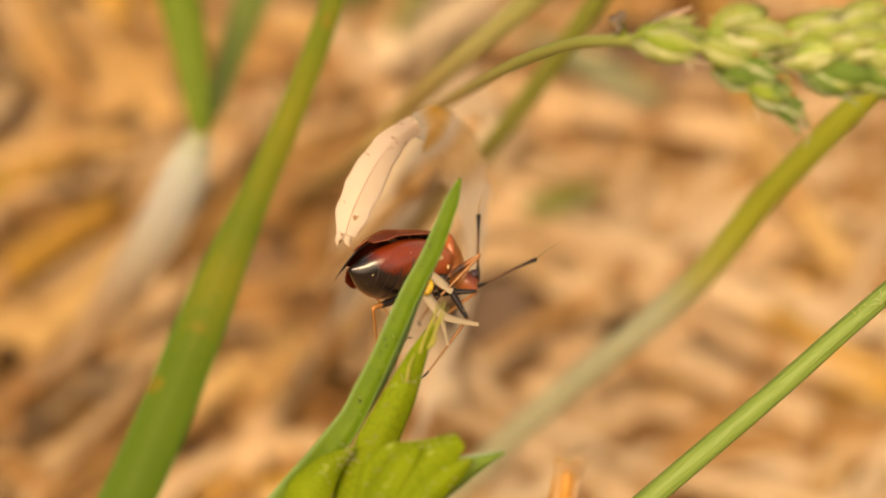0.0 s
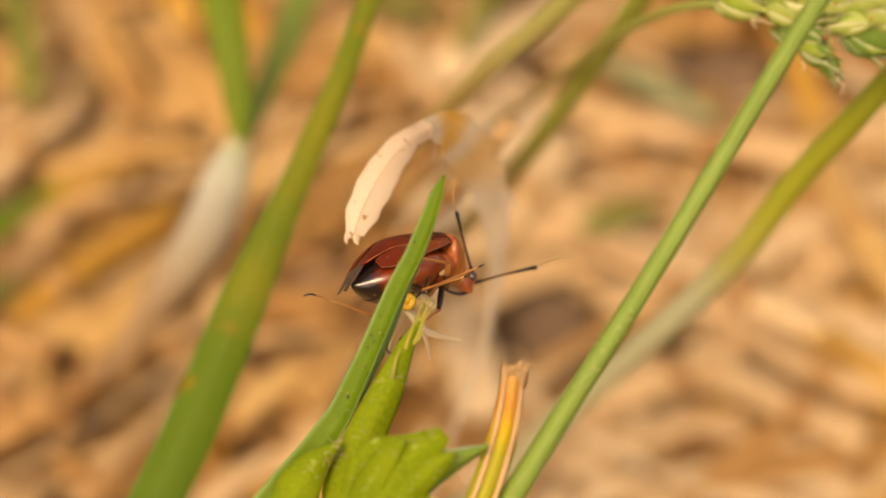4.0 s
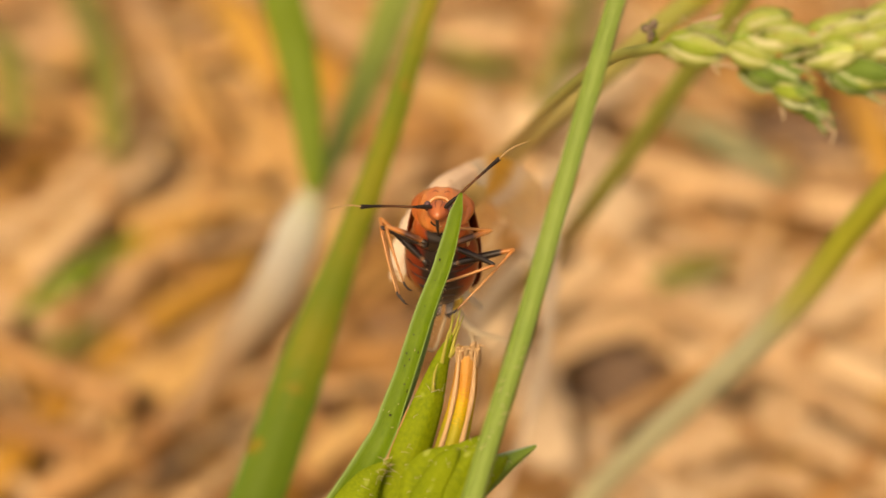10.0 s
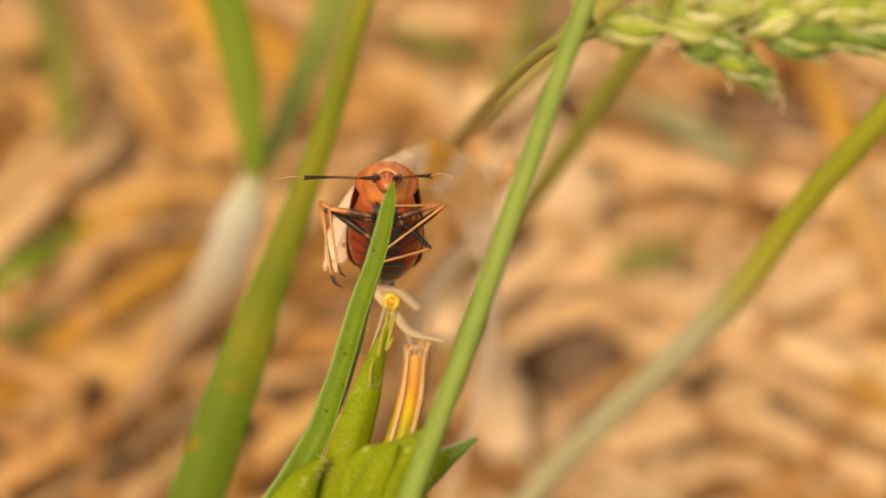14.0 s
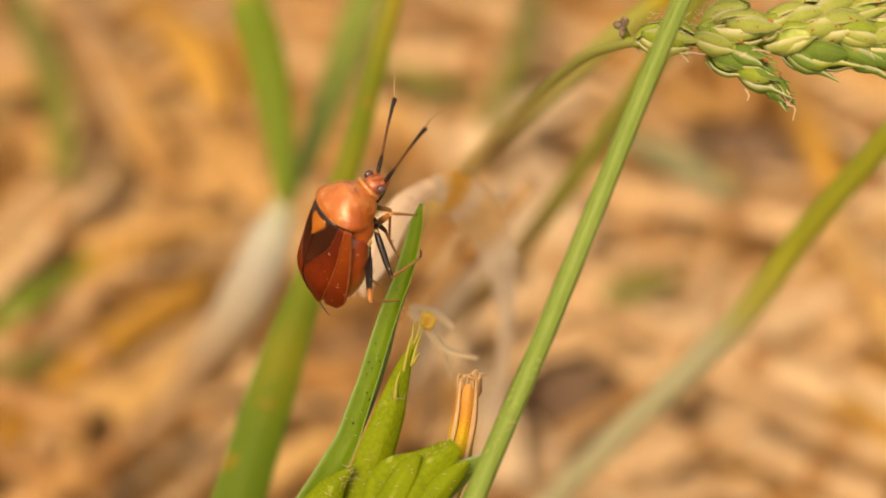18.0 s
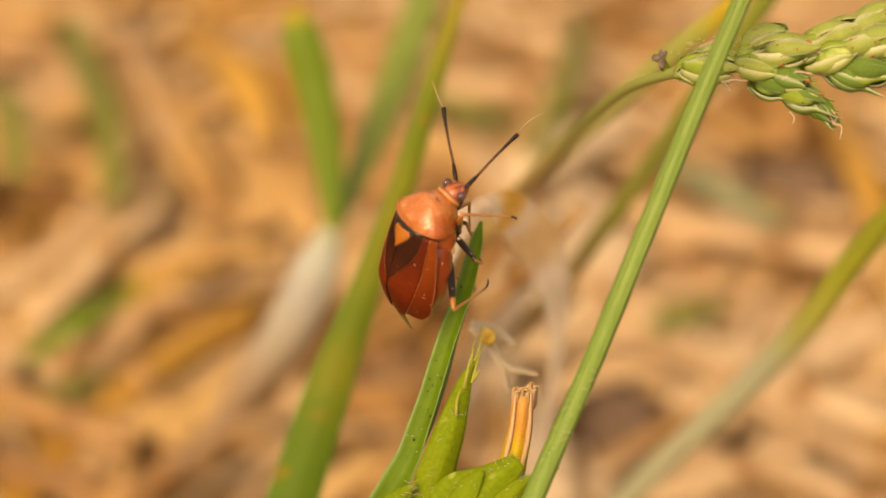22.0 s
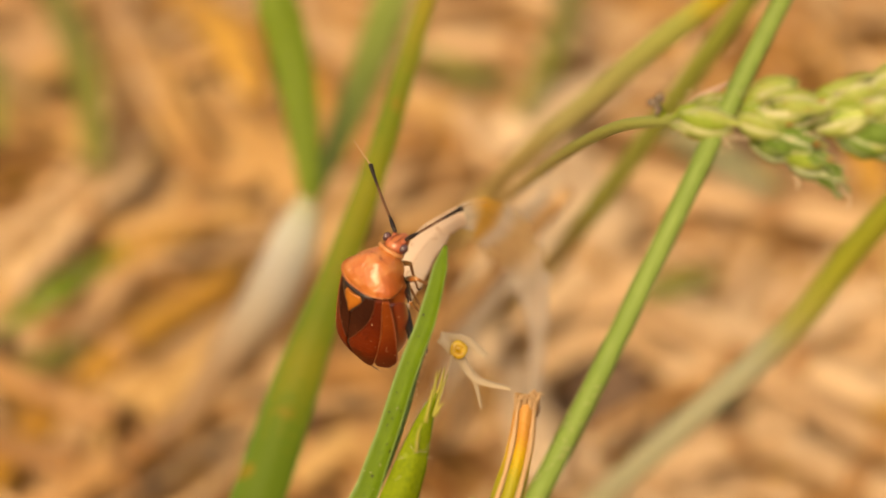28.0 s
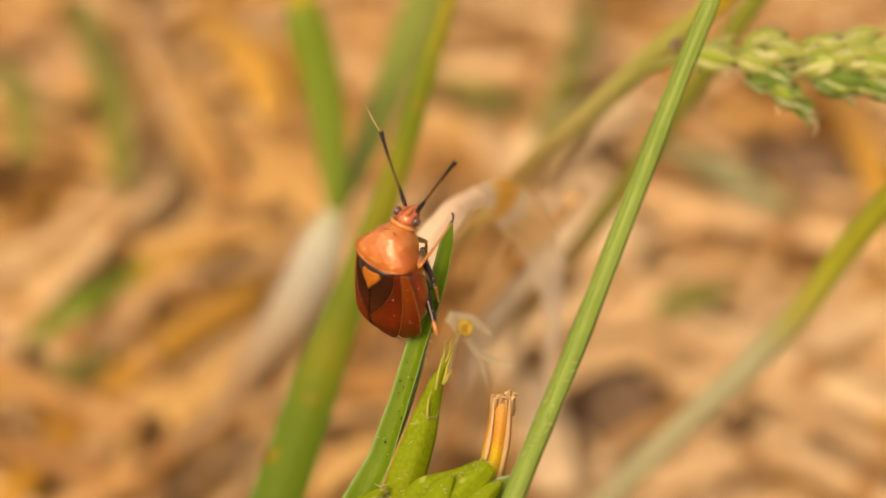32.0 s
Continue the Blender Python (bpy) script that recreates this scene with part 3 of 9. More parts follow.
        scale = part("bract_scale", ribbon(bmesh.new(), pts, widths, base, fold=0.2, thick=0.12, n=30, across=8, turn=tw, ragged=0.35, crease=1.2), GREEN_YOUNG, t, "small overlapping yellow-green bract scale")
        part("scale_hairs", hair_tuft(pts, 22, 0.3, 0.35, base, int(tw + 90)), PALE_STRIP, scale, "fine pale hairs on the scale")
    part("small_leaf", ribbon(bmesh.new(), lower + [(-1.83, -10.44, 89.14), (-0.71, -9.28, 90.60), (0.59, -8.27, 91.43), (2.29, -7.17, 92.06)], [0.4, 0.8, 1.5, 1.7, 1.4, 0.15], base, fold=0.3, thick=0.16, n=36, across=8, turn=-25), GREEN, t)
    part("side_bract", ribbon(bmesh.new(), lower + [(-6.27, -9.46, 88.00), (-5.76, -8.45, 89.13), (-5.06, -7.48, 89.92), (-4.13, -6.57, 90.33)], [0.4, 0.8, 1.6, 2.0, 1.2, 0.1], base, fold=0.25, thick=0.16, n=36, across=8), GREEN_YOUNG, t, "small hairy green bract")
    part("hairs", hair_tuft([(-3.1, -9.2, 90.3), (-2.3, -8.2, 91.6), (-0.8, -7.9, 92.6), (0.4, -7.6, 93.0)], 40, 0.35, 0.25, base, 3), PALE_STRIP, t, "fine pale hairs")
    part("hairs", hair_tuft([(-5.25, -7.95, 89.69), (-4.25, -6.76, 90.43)], 40, 0.4, 0.4, base, 5), PALE_STRIP, t, "fine pale hairs")
    part("hairs", hair_tuft([(-3.63, -7.38, 89.42), (-2.74, -5.15, 91.48), (-1.84, -3.00, 93.28)], 16, 0.4, 0.5, base, 12), PALE_STRIP, t, "fine pale hairs")
    part("edge_hairs", hair_tuft([(-4.94, -5.43, 90.11), (-3.91, -3.67, 91.79), (-3.00, -2.13, 93.51)], 12, 0.15, 0.5, base, 8), PALE_STRIP, t, "short pale hairs on the blade")
    return t


def build_floret():
    base = (-6.57, -17.66, 0.00)
    t = thing("withered_floret", base, "withered grass floret with papery cream strips and an amber bead", "dry flower")
    part("stalk", tube(bmesh.new(), [base, (-4.49, -8.66, 52.86), (-3.10, -2.66, 88.10), (-1.94, 2.67, 88.07), (-1.33, 4.63, 89.07)], [0.3, 0.25, 0.12, 0.07, 0.06], base, n=40, sides=6), PALE_STRIP, t)
    part("floret_bead", tube(bmesh.new(), [(-1.33, 4.81, 89.28), (-1.14, 4.94, 89.42), (-0.80, 4.79, 89.26), (-0.97, 4.53, 88.97), (-1.31, 4.63, 89.07), (-1.28, 4.83, 89.30)], [0.17] * 6, base, n=24, sides=8), AMBER, t, "amber-yellow curled floret")
    fb = bmesh.new()
    blob(fb, Vector((-1.08, 4.79, 89.10)) - Vector(base), (0.26, 0.2, 0.3), seg=12, rings=8)
    part("floret_core", fb, AMBER, t, "glossy amber core")
    for pts, w in (([(-1.95, 5.39, 89.32), (-0.98, 4.73, 88.59), (-0.14, 4.08, 87.85), (1.48, 3.80, 87.53)], [0.5, 0.5, 0.42, 0.2]), ([(-0.98, 4.90, 88.62), (-0.28, 4.15, 87.78), (0.08, 3.29, 86.67)], [0.3, 0.3, 0.12]), ([(-1.95, 5.70, 89.22), (-0.69, 5.51, 89.01), (0.29, 5.04, 88.48)], [0.3, 0.55, 0.35])):
        part("floret_strip", ribbon(bmesh.new(), pts, w, base, fold=0.1, thick=0.06, n=14, across=4, twist=40), PALE_STRIP, t, "papery cream strip")
    return t


def build_stub():
    base = (-8.75, -20.63, 0.00)
    t = thing("broken_stalk", base, "snapped grass stalk, orange-brown and frayed at the top", "grass stalk")
    top = (2.05, -3.89, 93.49)
    part("stalk", ribbon(bmesh.new(), [base, (-5.45, -17.33, 45.62), (-2.75, -14.63, 82.94), (-0.22, -9.64, 87.79), (0.68, -8.16, 89.14), (1.37, -6.68, 90.50), (1.84, -5.27, 91.94), top], [1.5, 1.5, 1.5, 1.5, 1.45, 1.3, 1.12, 1.0], base, fold=0.38, thick=0.25, n=60, across=8, ragged=0.16), STUB, t)
    rnd = random.Random(9)
    v = Vector(top)
    for k, side in enumerate((-0.5, 0.5)):
        edge = [(-0.22 + side * 1.0, -9.75, 87.85), (0.68 + side * 0.9, -8.28, 89.22), (1.37 + side * 0.8, -6.8, 90.6), (1.84 + side * 0.74, -5.4, 92.05), (2.05 + side * 0.7, -4.0, 93.6 + 0.3 * k)]
        part("sheath_edge", ribbon(bmesh.new(), edge, [0.1, 0.22, 0.26, 0.24, 0.06], base, fold=0.3, thick=0.1, n=24, across=4, turn=40 * side, ragged=0.3), FRAYED, t, "reddish-brown torn sheath edge")
    for i in range(13):
        a = v + Vector((-0.48 + i * 0.08, -0.25 - 0.06 * (i % 3), rnd.uniform(-0.3, 0.15)))
        b = a + Vector((rnd.uniform(-0.12, 0.18), rnd.uniform(-0.1, 0.1), rnd.uniform(0.05, 0.4)))
        c = b + Vector((rnd.uniform(0.1, 0.4), 0, rnd.uniform(0.1, 0.45) if i in (4, 7, 8) else rnd.uniform(-0.15, 0.05)))
        wide = rnd.uniform(0.05, 0.13)
        part("fibre", tube(bmesh.new(), [a - Vector((0, 0, 0.9)), a, b, c], [wide, wide, wide * 0.6, 0.02], base, n=8, sides=5, flat=0.35), FRAYED, t, "frayed pale straw fibre")
    return t


def build_stem():
    base = (-27.56, -52.43, 0.00)
    t = thing("tall_grass", base, "tall round green grass stem with fine ribs", "grass stem")
    pts = [base, (-18.56, -38.43, 53.51), (-3.49, -18.03, 81.80), (0.95, -12.00, 89.95), (2.96, -9.24, 93.87), (4.90, -6.67, 97.56), (7.42, -3.02, 102.55), (9.75, 0.36, 107.21), (11.88, 3.24, 111.28), (14.57, 6.85, 116.38), (16.48, 9.53, 120.04)]
    part("culm", tube(bmesh.new(), pts, [0.62, 0.6, 0.56, 0.52, 0.48, 0.46, 0.44, 0.42, 0.40, 0.38, 0.23], base, n=60, sides=12), GREEN_STEM, t)
    for k in (-0.32, 0.05, 0.36):
        rib = [Vector(p) + Vector((k * 0.78, -0.28 * math.sqrt(1 - k * k), 0.25 * math.sqrt(1 - k * k))) for p in pts[3:-1]]
        part("rib", tube(bmesh.new(), rib, [0.085, 0.08, 0.075, 0.07, 0.065, 0.06, 0.055], base, n=40, sides=5), GREEN_STEM, t)
    part("hairs", hair_tuft([Vector(p) + Vector((0, -0.4, 0.3)) for p in pts[4:6]], 26, 0.35, 0.5, base, 15), PALE_STRIP, t, "short pale hairs")
    return t


def build_spike():
    base = (-4.05, 107.96, 0.00)
    t = thing("grass_spike", base, "drooping green flower spike of grass with pale stigma threads", "grass spike")
    axis = [(9.32, 4.05, 105.24), (12.39, 3.33, 105.93), (15.60, 2.87, 106.17), (18.62, 3.07, 106.41), (21.21, 3.14, 106.02)]
    part("culm", tube(bmesh.new(), [base, (-0.24, 41.38, 63.36), (2.00, 34.05, 73.30), (4.12, 24.83, 84.10), (5.81, 16.72, 93.10), (7.19, 9.65, 100.24), (8.40, 5.95, 103.61)] + axis[:1], [0.4, 0.36, 0.34, 0.32, 0.3, 0.28, 0.27, 0.28], base, n=50, sides=8), GREEN_CULM, t)
    part("rachis", tube(bmesh.new(), axis, [0.3, 0.3, 0.28, 0.24, 0.1], base, n=24, sides=8), GREEN_YOUNG, t)
    rnd = random.Random(31)
    line = smooth_line(axis, 60)
    right, up = Vector((1, 0, 0)), Vector((0, 0.669, 0.743))
    toward = VIEW
    # along the axis, above it, before it, size, lean
    lobes = [(0.04, 0.15, 0.40, 0.84, 10), (0.09, -0.05, 0.60, 1.19, -6), (0.10, 0.45, 0.10, 0.89, 20), (0.31, 1.16, 0.30, 1.00, 28), (0.35, 0.50, 0.75, 1.14, 12),
             (0.28, -0.26, 0.80, 0.97, -8), (0.24, 0.42, 0.30, 0.81, 15), (0.31, -1.05, 0.40, 0.93, -18), (0.40, -1.52, 0.35, 1.00, -24), (0.48, -2.05, 0.20, 0.72, -36),
             (0.37, -0.79, 0.70, 0.86, -14), (0.46, 0.79, 0.45, 0.90, 22), (0.53, 0.16, 0.80, 1.07, 4), (0.56, 1.16, 0.35, 1.14, 20), (0.65, 0.58, 0.80, 1.18, 8),
             (0.67, 1.47, 0.20, 1.16, 16), (0.58, -0.73, 0.50, 0.97, -14), (0.66, -0.63, 0.65, 1.16, -20)]
    for s in (0.77, 0.89, 1.0):  # the far end, in threes
        for off, near, lean in ((1.15, 0.35, 14), (0.22, 0.82, 2), (-0.6, 0.55, -19)):
            lobes.append((s, off + rnd.uniform(-0.12, 0.12), near, 1.16 * rnd.uniform(0.95, 1.05), lean))

    def plump(v):
        k = 1 - max(v.y, 0) ** 3 * 0.35
        ridge = 1 + 0.09 * math.cos(5 * math.atan2(v.z, v.x)) + 0.10 * noise.noise(v * 2.1)
        return (v.x * k * ridge, v.y * (1.12 if v.y > 0 else 1), v.z * k * ridge)

    for s, off, near, size, lean in lobes:
        k = min(max(int(s * 60), 0), 60)
        d = (line[min(k + 3, 60)] - line[max(k - 3, 0)]).normalized()
        rot = (d + up * math.tan(radians(lean + rnd.uniform(-14, 14))) + toward * rnd.uniform(-0.1, 0.5)).to_track_quat("Y", "Z").to_matrix()
        centre = line[k] + up * off + toward * near
        bm = bmesh.new()
        blob(bm, centre - Vector(base), (0.56 * size, 0.80 * size, 0.52 * size), rot, 14, 10, plump)
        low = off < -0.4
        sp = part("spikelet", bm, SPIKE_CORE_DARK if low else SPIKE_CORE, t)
        for q in range(7):
            ang = radians(30 + 52 * q + rnd.uniform(-25, 25))
            side, front = math.cos(ang), math.sin(ang)
            g = bmesh.new()
            lift = rnd.uniform(-0.45, 0.3)
            wide = rnd.uniform(0.45, 0.85)
            tip = rnd.uniform(1.5, 2.0) if low and q > 2 else rnd.uniform(0.95, 1.3)
            line_of = [centre + rot @ (Vector((side * r, y, front * r * 0.92)) * size) for r, y in ((0.36, -0.92 + lift), (0.70, -0.35 + lift), (0.74, 0.25 + lift), (0.50, 0.78 + lift), (0.24 if tip < 1.2 else 0.5, tip + lift))]
            ribbon(g, line_of, [0.5 * size * wide, 0.95 * size * wide, 0.98 * size * wide, 0.62 * size * wide, 0.05], base, face=rot @ Vector((side, 0, front)), fold=0.26, thick=0.06, n=12, across=6, crease=2.0)
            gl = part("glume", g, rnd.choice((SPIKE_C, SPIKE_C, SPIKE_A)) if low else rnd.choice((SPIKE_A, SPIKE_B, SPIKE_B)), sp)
        if rnd.random() < 0.75:
            g = bmesh.new()
            for q in range(3):
                blob(g, centre + rot @ Vector((rnd.uniform(-0.2, 0.2), 0.98 * size, 0.35 * size + rnd.uniform(-0.15, 0.15))) - Vector(base), (0.07, 0.13, 0.07), rot, 7, 5)
            part("anther", g, ANTHER, sp, "small rust-orange anther")
    for a, b, c, d in (((15.00, 1.55, 105.37), (15.61, 1.07, 104.94), (15.88, 0.83, 104.66), (15.68, 0.59, 104.37)), ((15.37, 1.31, 105.08), (15.73, 0.67, 104.46), (16.08, 0.55, 104.33), (16.00, 0.18, 103.89)), ((13.42, 1.64, 106.25), (14.05, 1.84, 106.49), (14.55, 1.81, 106.45), (14.82, 1.78, 106.41)), ((10.80, 2.13, 105.90), (11.38, 2.18, 105.96), (11.76, 2.14, 105.92), (12.06, 2.16, 105.94)), ((13.78, 1.04, 104.91), (13.93, 0.91, 104.76), (13.98, 0.82, 104.64), (13.90, 0.69, 104.49)), ((14.43, 2.35, 107.10), (14.88, 2.43, 107.20), (15.13, 2.38, 107.14), (15.30, 2.35, 107.10)), ((10.90, 2.29, 105.79), (11.03, 2.18, 105.65), (11.15, 2.11, 105.57), (11.23, 2.05, 105.49))):
        part("stigma", tube(bmesh.new(), [a, b, c, d], [0.05, 0.05, 0.045, 0.03], base, n=10, sides=5), PALE_STRIP, t, "pale curled stigma thread")
    part("hairs", hair_tuft([p + up * 0.6 + toward * 0.6 for p in line[::6]], 420, 0.24, 0.9, base, 44), PALE_STRIP, t, "fine pale hairs")
    bud = bmesh.new()
    for at, rr in (((8.27, 5.38, 105.11), (0.26, 0.2, 0.2)), ((8.53, 5.48, 105.23), (0.2, 0.2, 0.3)), ((8.48, 5.18, 104.87), (0.18, 0.2, 0.3))):
        blob(bud, Vector(at) - Vector(base), rr, seg=9, rings=7, shape=lambda v: v * (1 + 0.25 * noise.noise(v * 2.2)))
    part("withered_bud", bud, GREY_BUD, t, "small grey withered bud")
    part("bud_stalk", tube(bmesh.new(), [(8.83, 5.20, 104.28), (8.60, 5.28, 104.68), (8.43, 5.35, 105.07)], [0.22, 0.2, 0.2], base, n=8, sides=7), GREEN_YOUNG, t)
    part("dry_bract", ribbon(bmesh.new(), [(9.37, 4.41, 104.88), (9.63, 4.74, 105.28), (10.47, 5.56, 105.48), (11.44, 6.30, 105.58)], [0.5, 0.8, 0.6, 0.1], base, fold=0.3, thick=0.08, n=12, across=5, turn=30), DRY_BRACT, t, "pinkish dry bract")
    return t


def build_bent_leaf():
    base = (-5.10, 40.98, 0.00)
    t = thing("bent_dry_leaf", base, "cream dry leaf arched over and torn, with orange stains", "dry leaf")
    pts = [(-2.92, 5.85, 89.90), (-2.60, 6.70, 90.44), (-2.02, 7.83, 91.02), (-1.23, 9.30, 91.42), (-0.26, 10.92, 91.42), (0.84, 12.67, 90.84)]
    part("front_limb", ribbon(bmesh.new(), pts, [0.9, 1.55, 1.75, 1.6, 1.3, 1.0], base, fold=0.22, thick=0.1, n=60, across=12, twist=-14, turn=10, ragged=0.3, crease=1.2), DRY_LEAF, t, "cream papery front limb with brown flecks")
    part("fold_line", tube(bmesh.new(), [Vector(q) + VIEW * 0.10 for q in pts[:-1]], [0.015, 0.022, 0.02, 0.015, 0.01], base, n=40, sides=5), DRY_BRACT, t, "brown crease along the dry leaf")
    back = [(0.70, 12.45, 90.85), (1.72, 14.64, 88.95), (2.60, 16.55, 86.48), (3.42, 18.11, 83.95), (4.20, 19.32, 81.15), (4.75, 20.32, 78.00), (5.15, 21.61, 73.86), (5.1, 23.56, 67.24), (4.50, 25.98, 59.65), (-0.10, 33.48, 29.82), base]
    part("back_limb", ribbon(bmesh.new(), back, [1.0, 1.9, 2.7, 3.0, 2.5, 1.8, 1.1, 0.7, 0.5, 0.5, 0.5], base, fold=0.12, thick=0.06, n=80, across=8, twist=-20, turn=6, ragged=0.35), DRY_FILM, t, "thin see-through back limb with orange stains")
    for a, b, c in (((-3.05, 5.9, 89.95), (-3.25, 5.65, 89.70), (-3.30, 5.5, 89.5)), ((-2.75, 5.9, 89.85), (-2.80, 5.65, 89.6), (-2.72, 5.5, 89.45))):
        part("torn_tip", ribbon(bmesh.new(), [a, b, c], [0.5, 0.34, 0.06], base, fold=0.25, thick=0.06, n=10, across=4, turn=10), DRY_LEAF, t, "torn cream tip of the dry leaf")
    return t


def build_far_grass():
    # broad worn blade beside the tuft
    base = (-21.60, -7.59, 0.00)
    lb = thing("standing_grass", base, "broad green grass blade with yellow worn stains", "grass blade", "standing grass")
    part("leaf", ribbon(bmesh.new(), [base, (-19.60, -5.59, 30.84), (-17.60, -3.59, 61.68), (-13.23, 5.13, 68.33), (-11.20, 9.48, 71.66), (-9.33, 14.09, 75.28), (-8.10, 16.83, 77.57), (-6.79, 19.60, 79.88), (-4.66, 24.42, 83.72), (-3.01, 28.96, 87.27), (-1.63, 32.79, 90.02), (-0.81, 34.35, 91.76)], [2.6, 2.8, 2.9, 3.0, 3.0, 2.8, 2.3, 1.75, 1.45, 1.25, 0.9, 0.3], base, fold=0.16, thick=0.2, n=60, across=8), GREEN_WORN, lb)
    # forked blade on a pale sheath
    base = (-34.20, 78.50, 0.00)
    v = thing("forked_grass", base, "green grass forking from a pale dry sheath", "grass", "standing grass")
    part("sheath", tube(bmesh.new(), [base, (-29.33, 68.57, 13.21), (-24.47, 58.63, 26.42), (-20.28, 54.77, 37.01), (-15.23, 49.12, 50.09), (-12.67, 46.09, 58.64), (-11.28, 45.14, 63.55)], [0.9, 1.0, 1.1, 1.5, 1.9, 1.7, 0.8], base, n=36, sides=9, flat=0.7), SHEATH, v, "pale grey-green dry sheath")
    part("leaf", ribbon(bmesh.new(), [(-11.27, 44.68, 63.04), (-11.37, 45.97, 65.24), (-11.92, 48.54, 68.87), (-12.70, 50.94, 72.34), (-13.56, 52.53, 74.89), (-14.13, 54.07, 76.63)], [0.9, 1.8, 2.5, 2.9, 2.9, 1.5], base, fold=0.12, thick=0.2, n=30, across=8), GREEN_V, v, "blunt green leaf, yellow at its tip")
    part("leaf", ribbon(bmesh.new(), [(-11.23, 45.72, 62.69), (-10.11, 50.02, 62.98), (-8.18, 58.46, 63.38), (-6.26, 66.36, 64.67), (-4.59, 72.19, 66.65)], [0.7, 1.4, 2.4, 3.0, 2.6], base, fold=0.12, thick=0.2, n=30, across=8), GREEN_SOFT, v, "paler green leaf")
    # yellowing stem
    base = (1.79, 60.88, 0.00)
    y = thing("leaning_grass", base, "slanting grass stem, yellow-green above and straw-pale below", "grass stem", "standing grass")
    part("stem", tube(bmesh.new(), [base, (6.06, 37.81, 32.37), (10.56, 32.75, 46.12), (14.61, 29.63, 56.04), (18.44, 26.26, 65.69), (20.58, 24.05, 72.17), (22.62, 22.96, 78.41), (24.91, 21.61, 84.35), (28.21, 20.30, 91.81), (31.60, 20.10, 97.50)], [0.95, 0.95, 0.95, 0.92, 0.9, 0.85, 0.8, 0.75, 0.7, 0.5], base, n=50, sides=9), YELLOW_STEM, y)
    # two thin blades behind
    base = (-5.99, 105.53, 0.00)
    k = thing("standing_grass", base, "slender green blade with a yellow tip", "grass blade", "standing grass")
    part("leaf", ribbon(bmesh.new(), [base, (-1.46, 40.86, 62.74), (2.00, 34.17, 73.44), (4.74, 30.67, 80.18), (8.24, 27.99, 86.32), (10.93, 26.45, 90.71), (13.86, 25.62, 94.39), (16.47, 25.56, 97.44)], [1.2, 1.2, 1.2, 1.25, 1.3, 1.3, 1.2, 0.6], base, fold=0.2, thick=0.18, n=40, across=6), GREEN_TIPPED, k)
    base = (2.34, 96.05, 0.00)
    r = thing("standing_grass", base, "slender green blade fading to straw at its foot", "grass blade", "standing grass")
    part("leaf", ribbon(bmesh.new(), [base, (3.65, 45.34, 52.52), (6.66, 40.31, 62.08), (8.41, 38.17, 67.32), (10.78, 36.66, 73.30), (13.59, 34.99, 80.66), (16.24, 33.88, 87.12), (19.32, 33.19, 94.09), (21.49, 33.14, 98.71)], [1.3, 1.3, 1.3, 1.3, 1.3, 1.3, 1.25, 1.2, 0.7], base, fold=0.25, thick=0.2, n=40, across=6), GREEN_FOOT, r)
    return lb, v, y


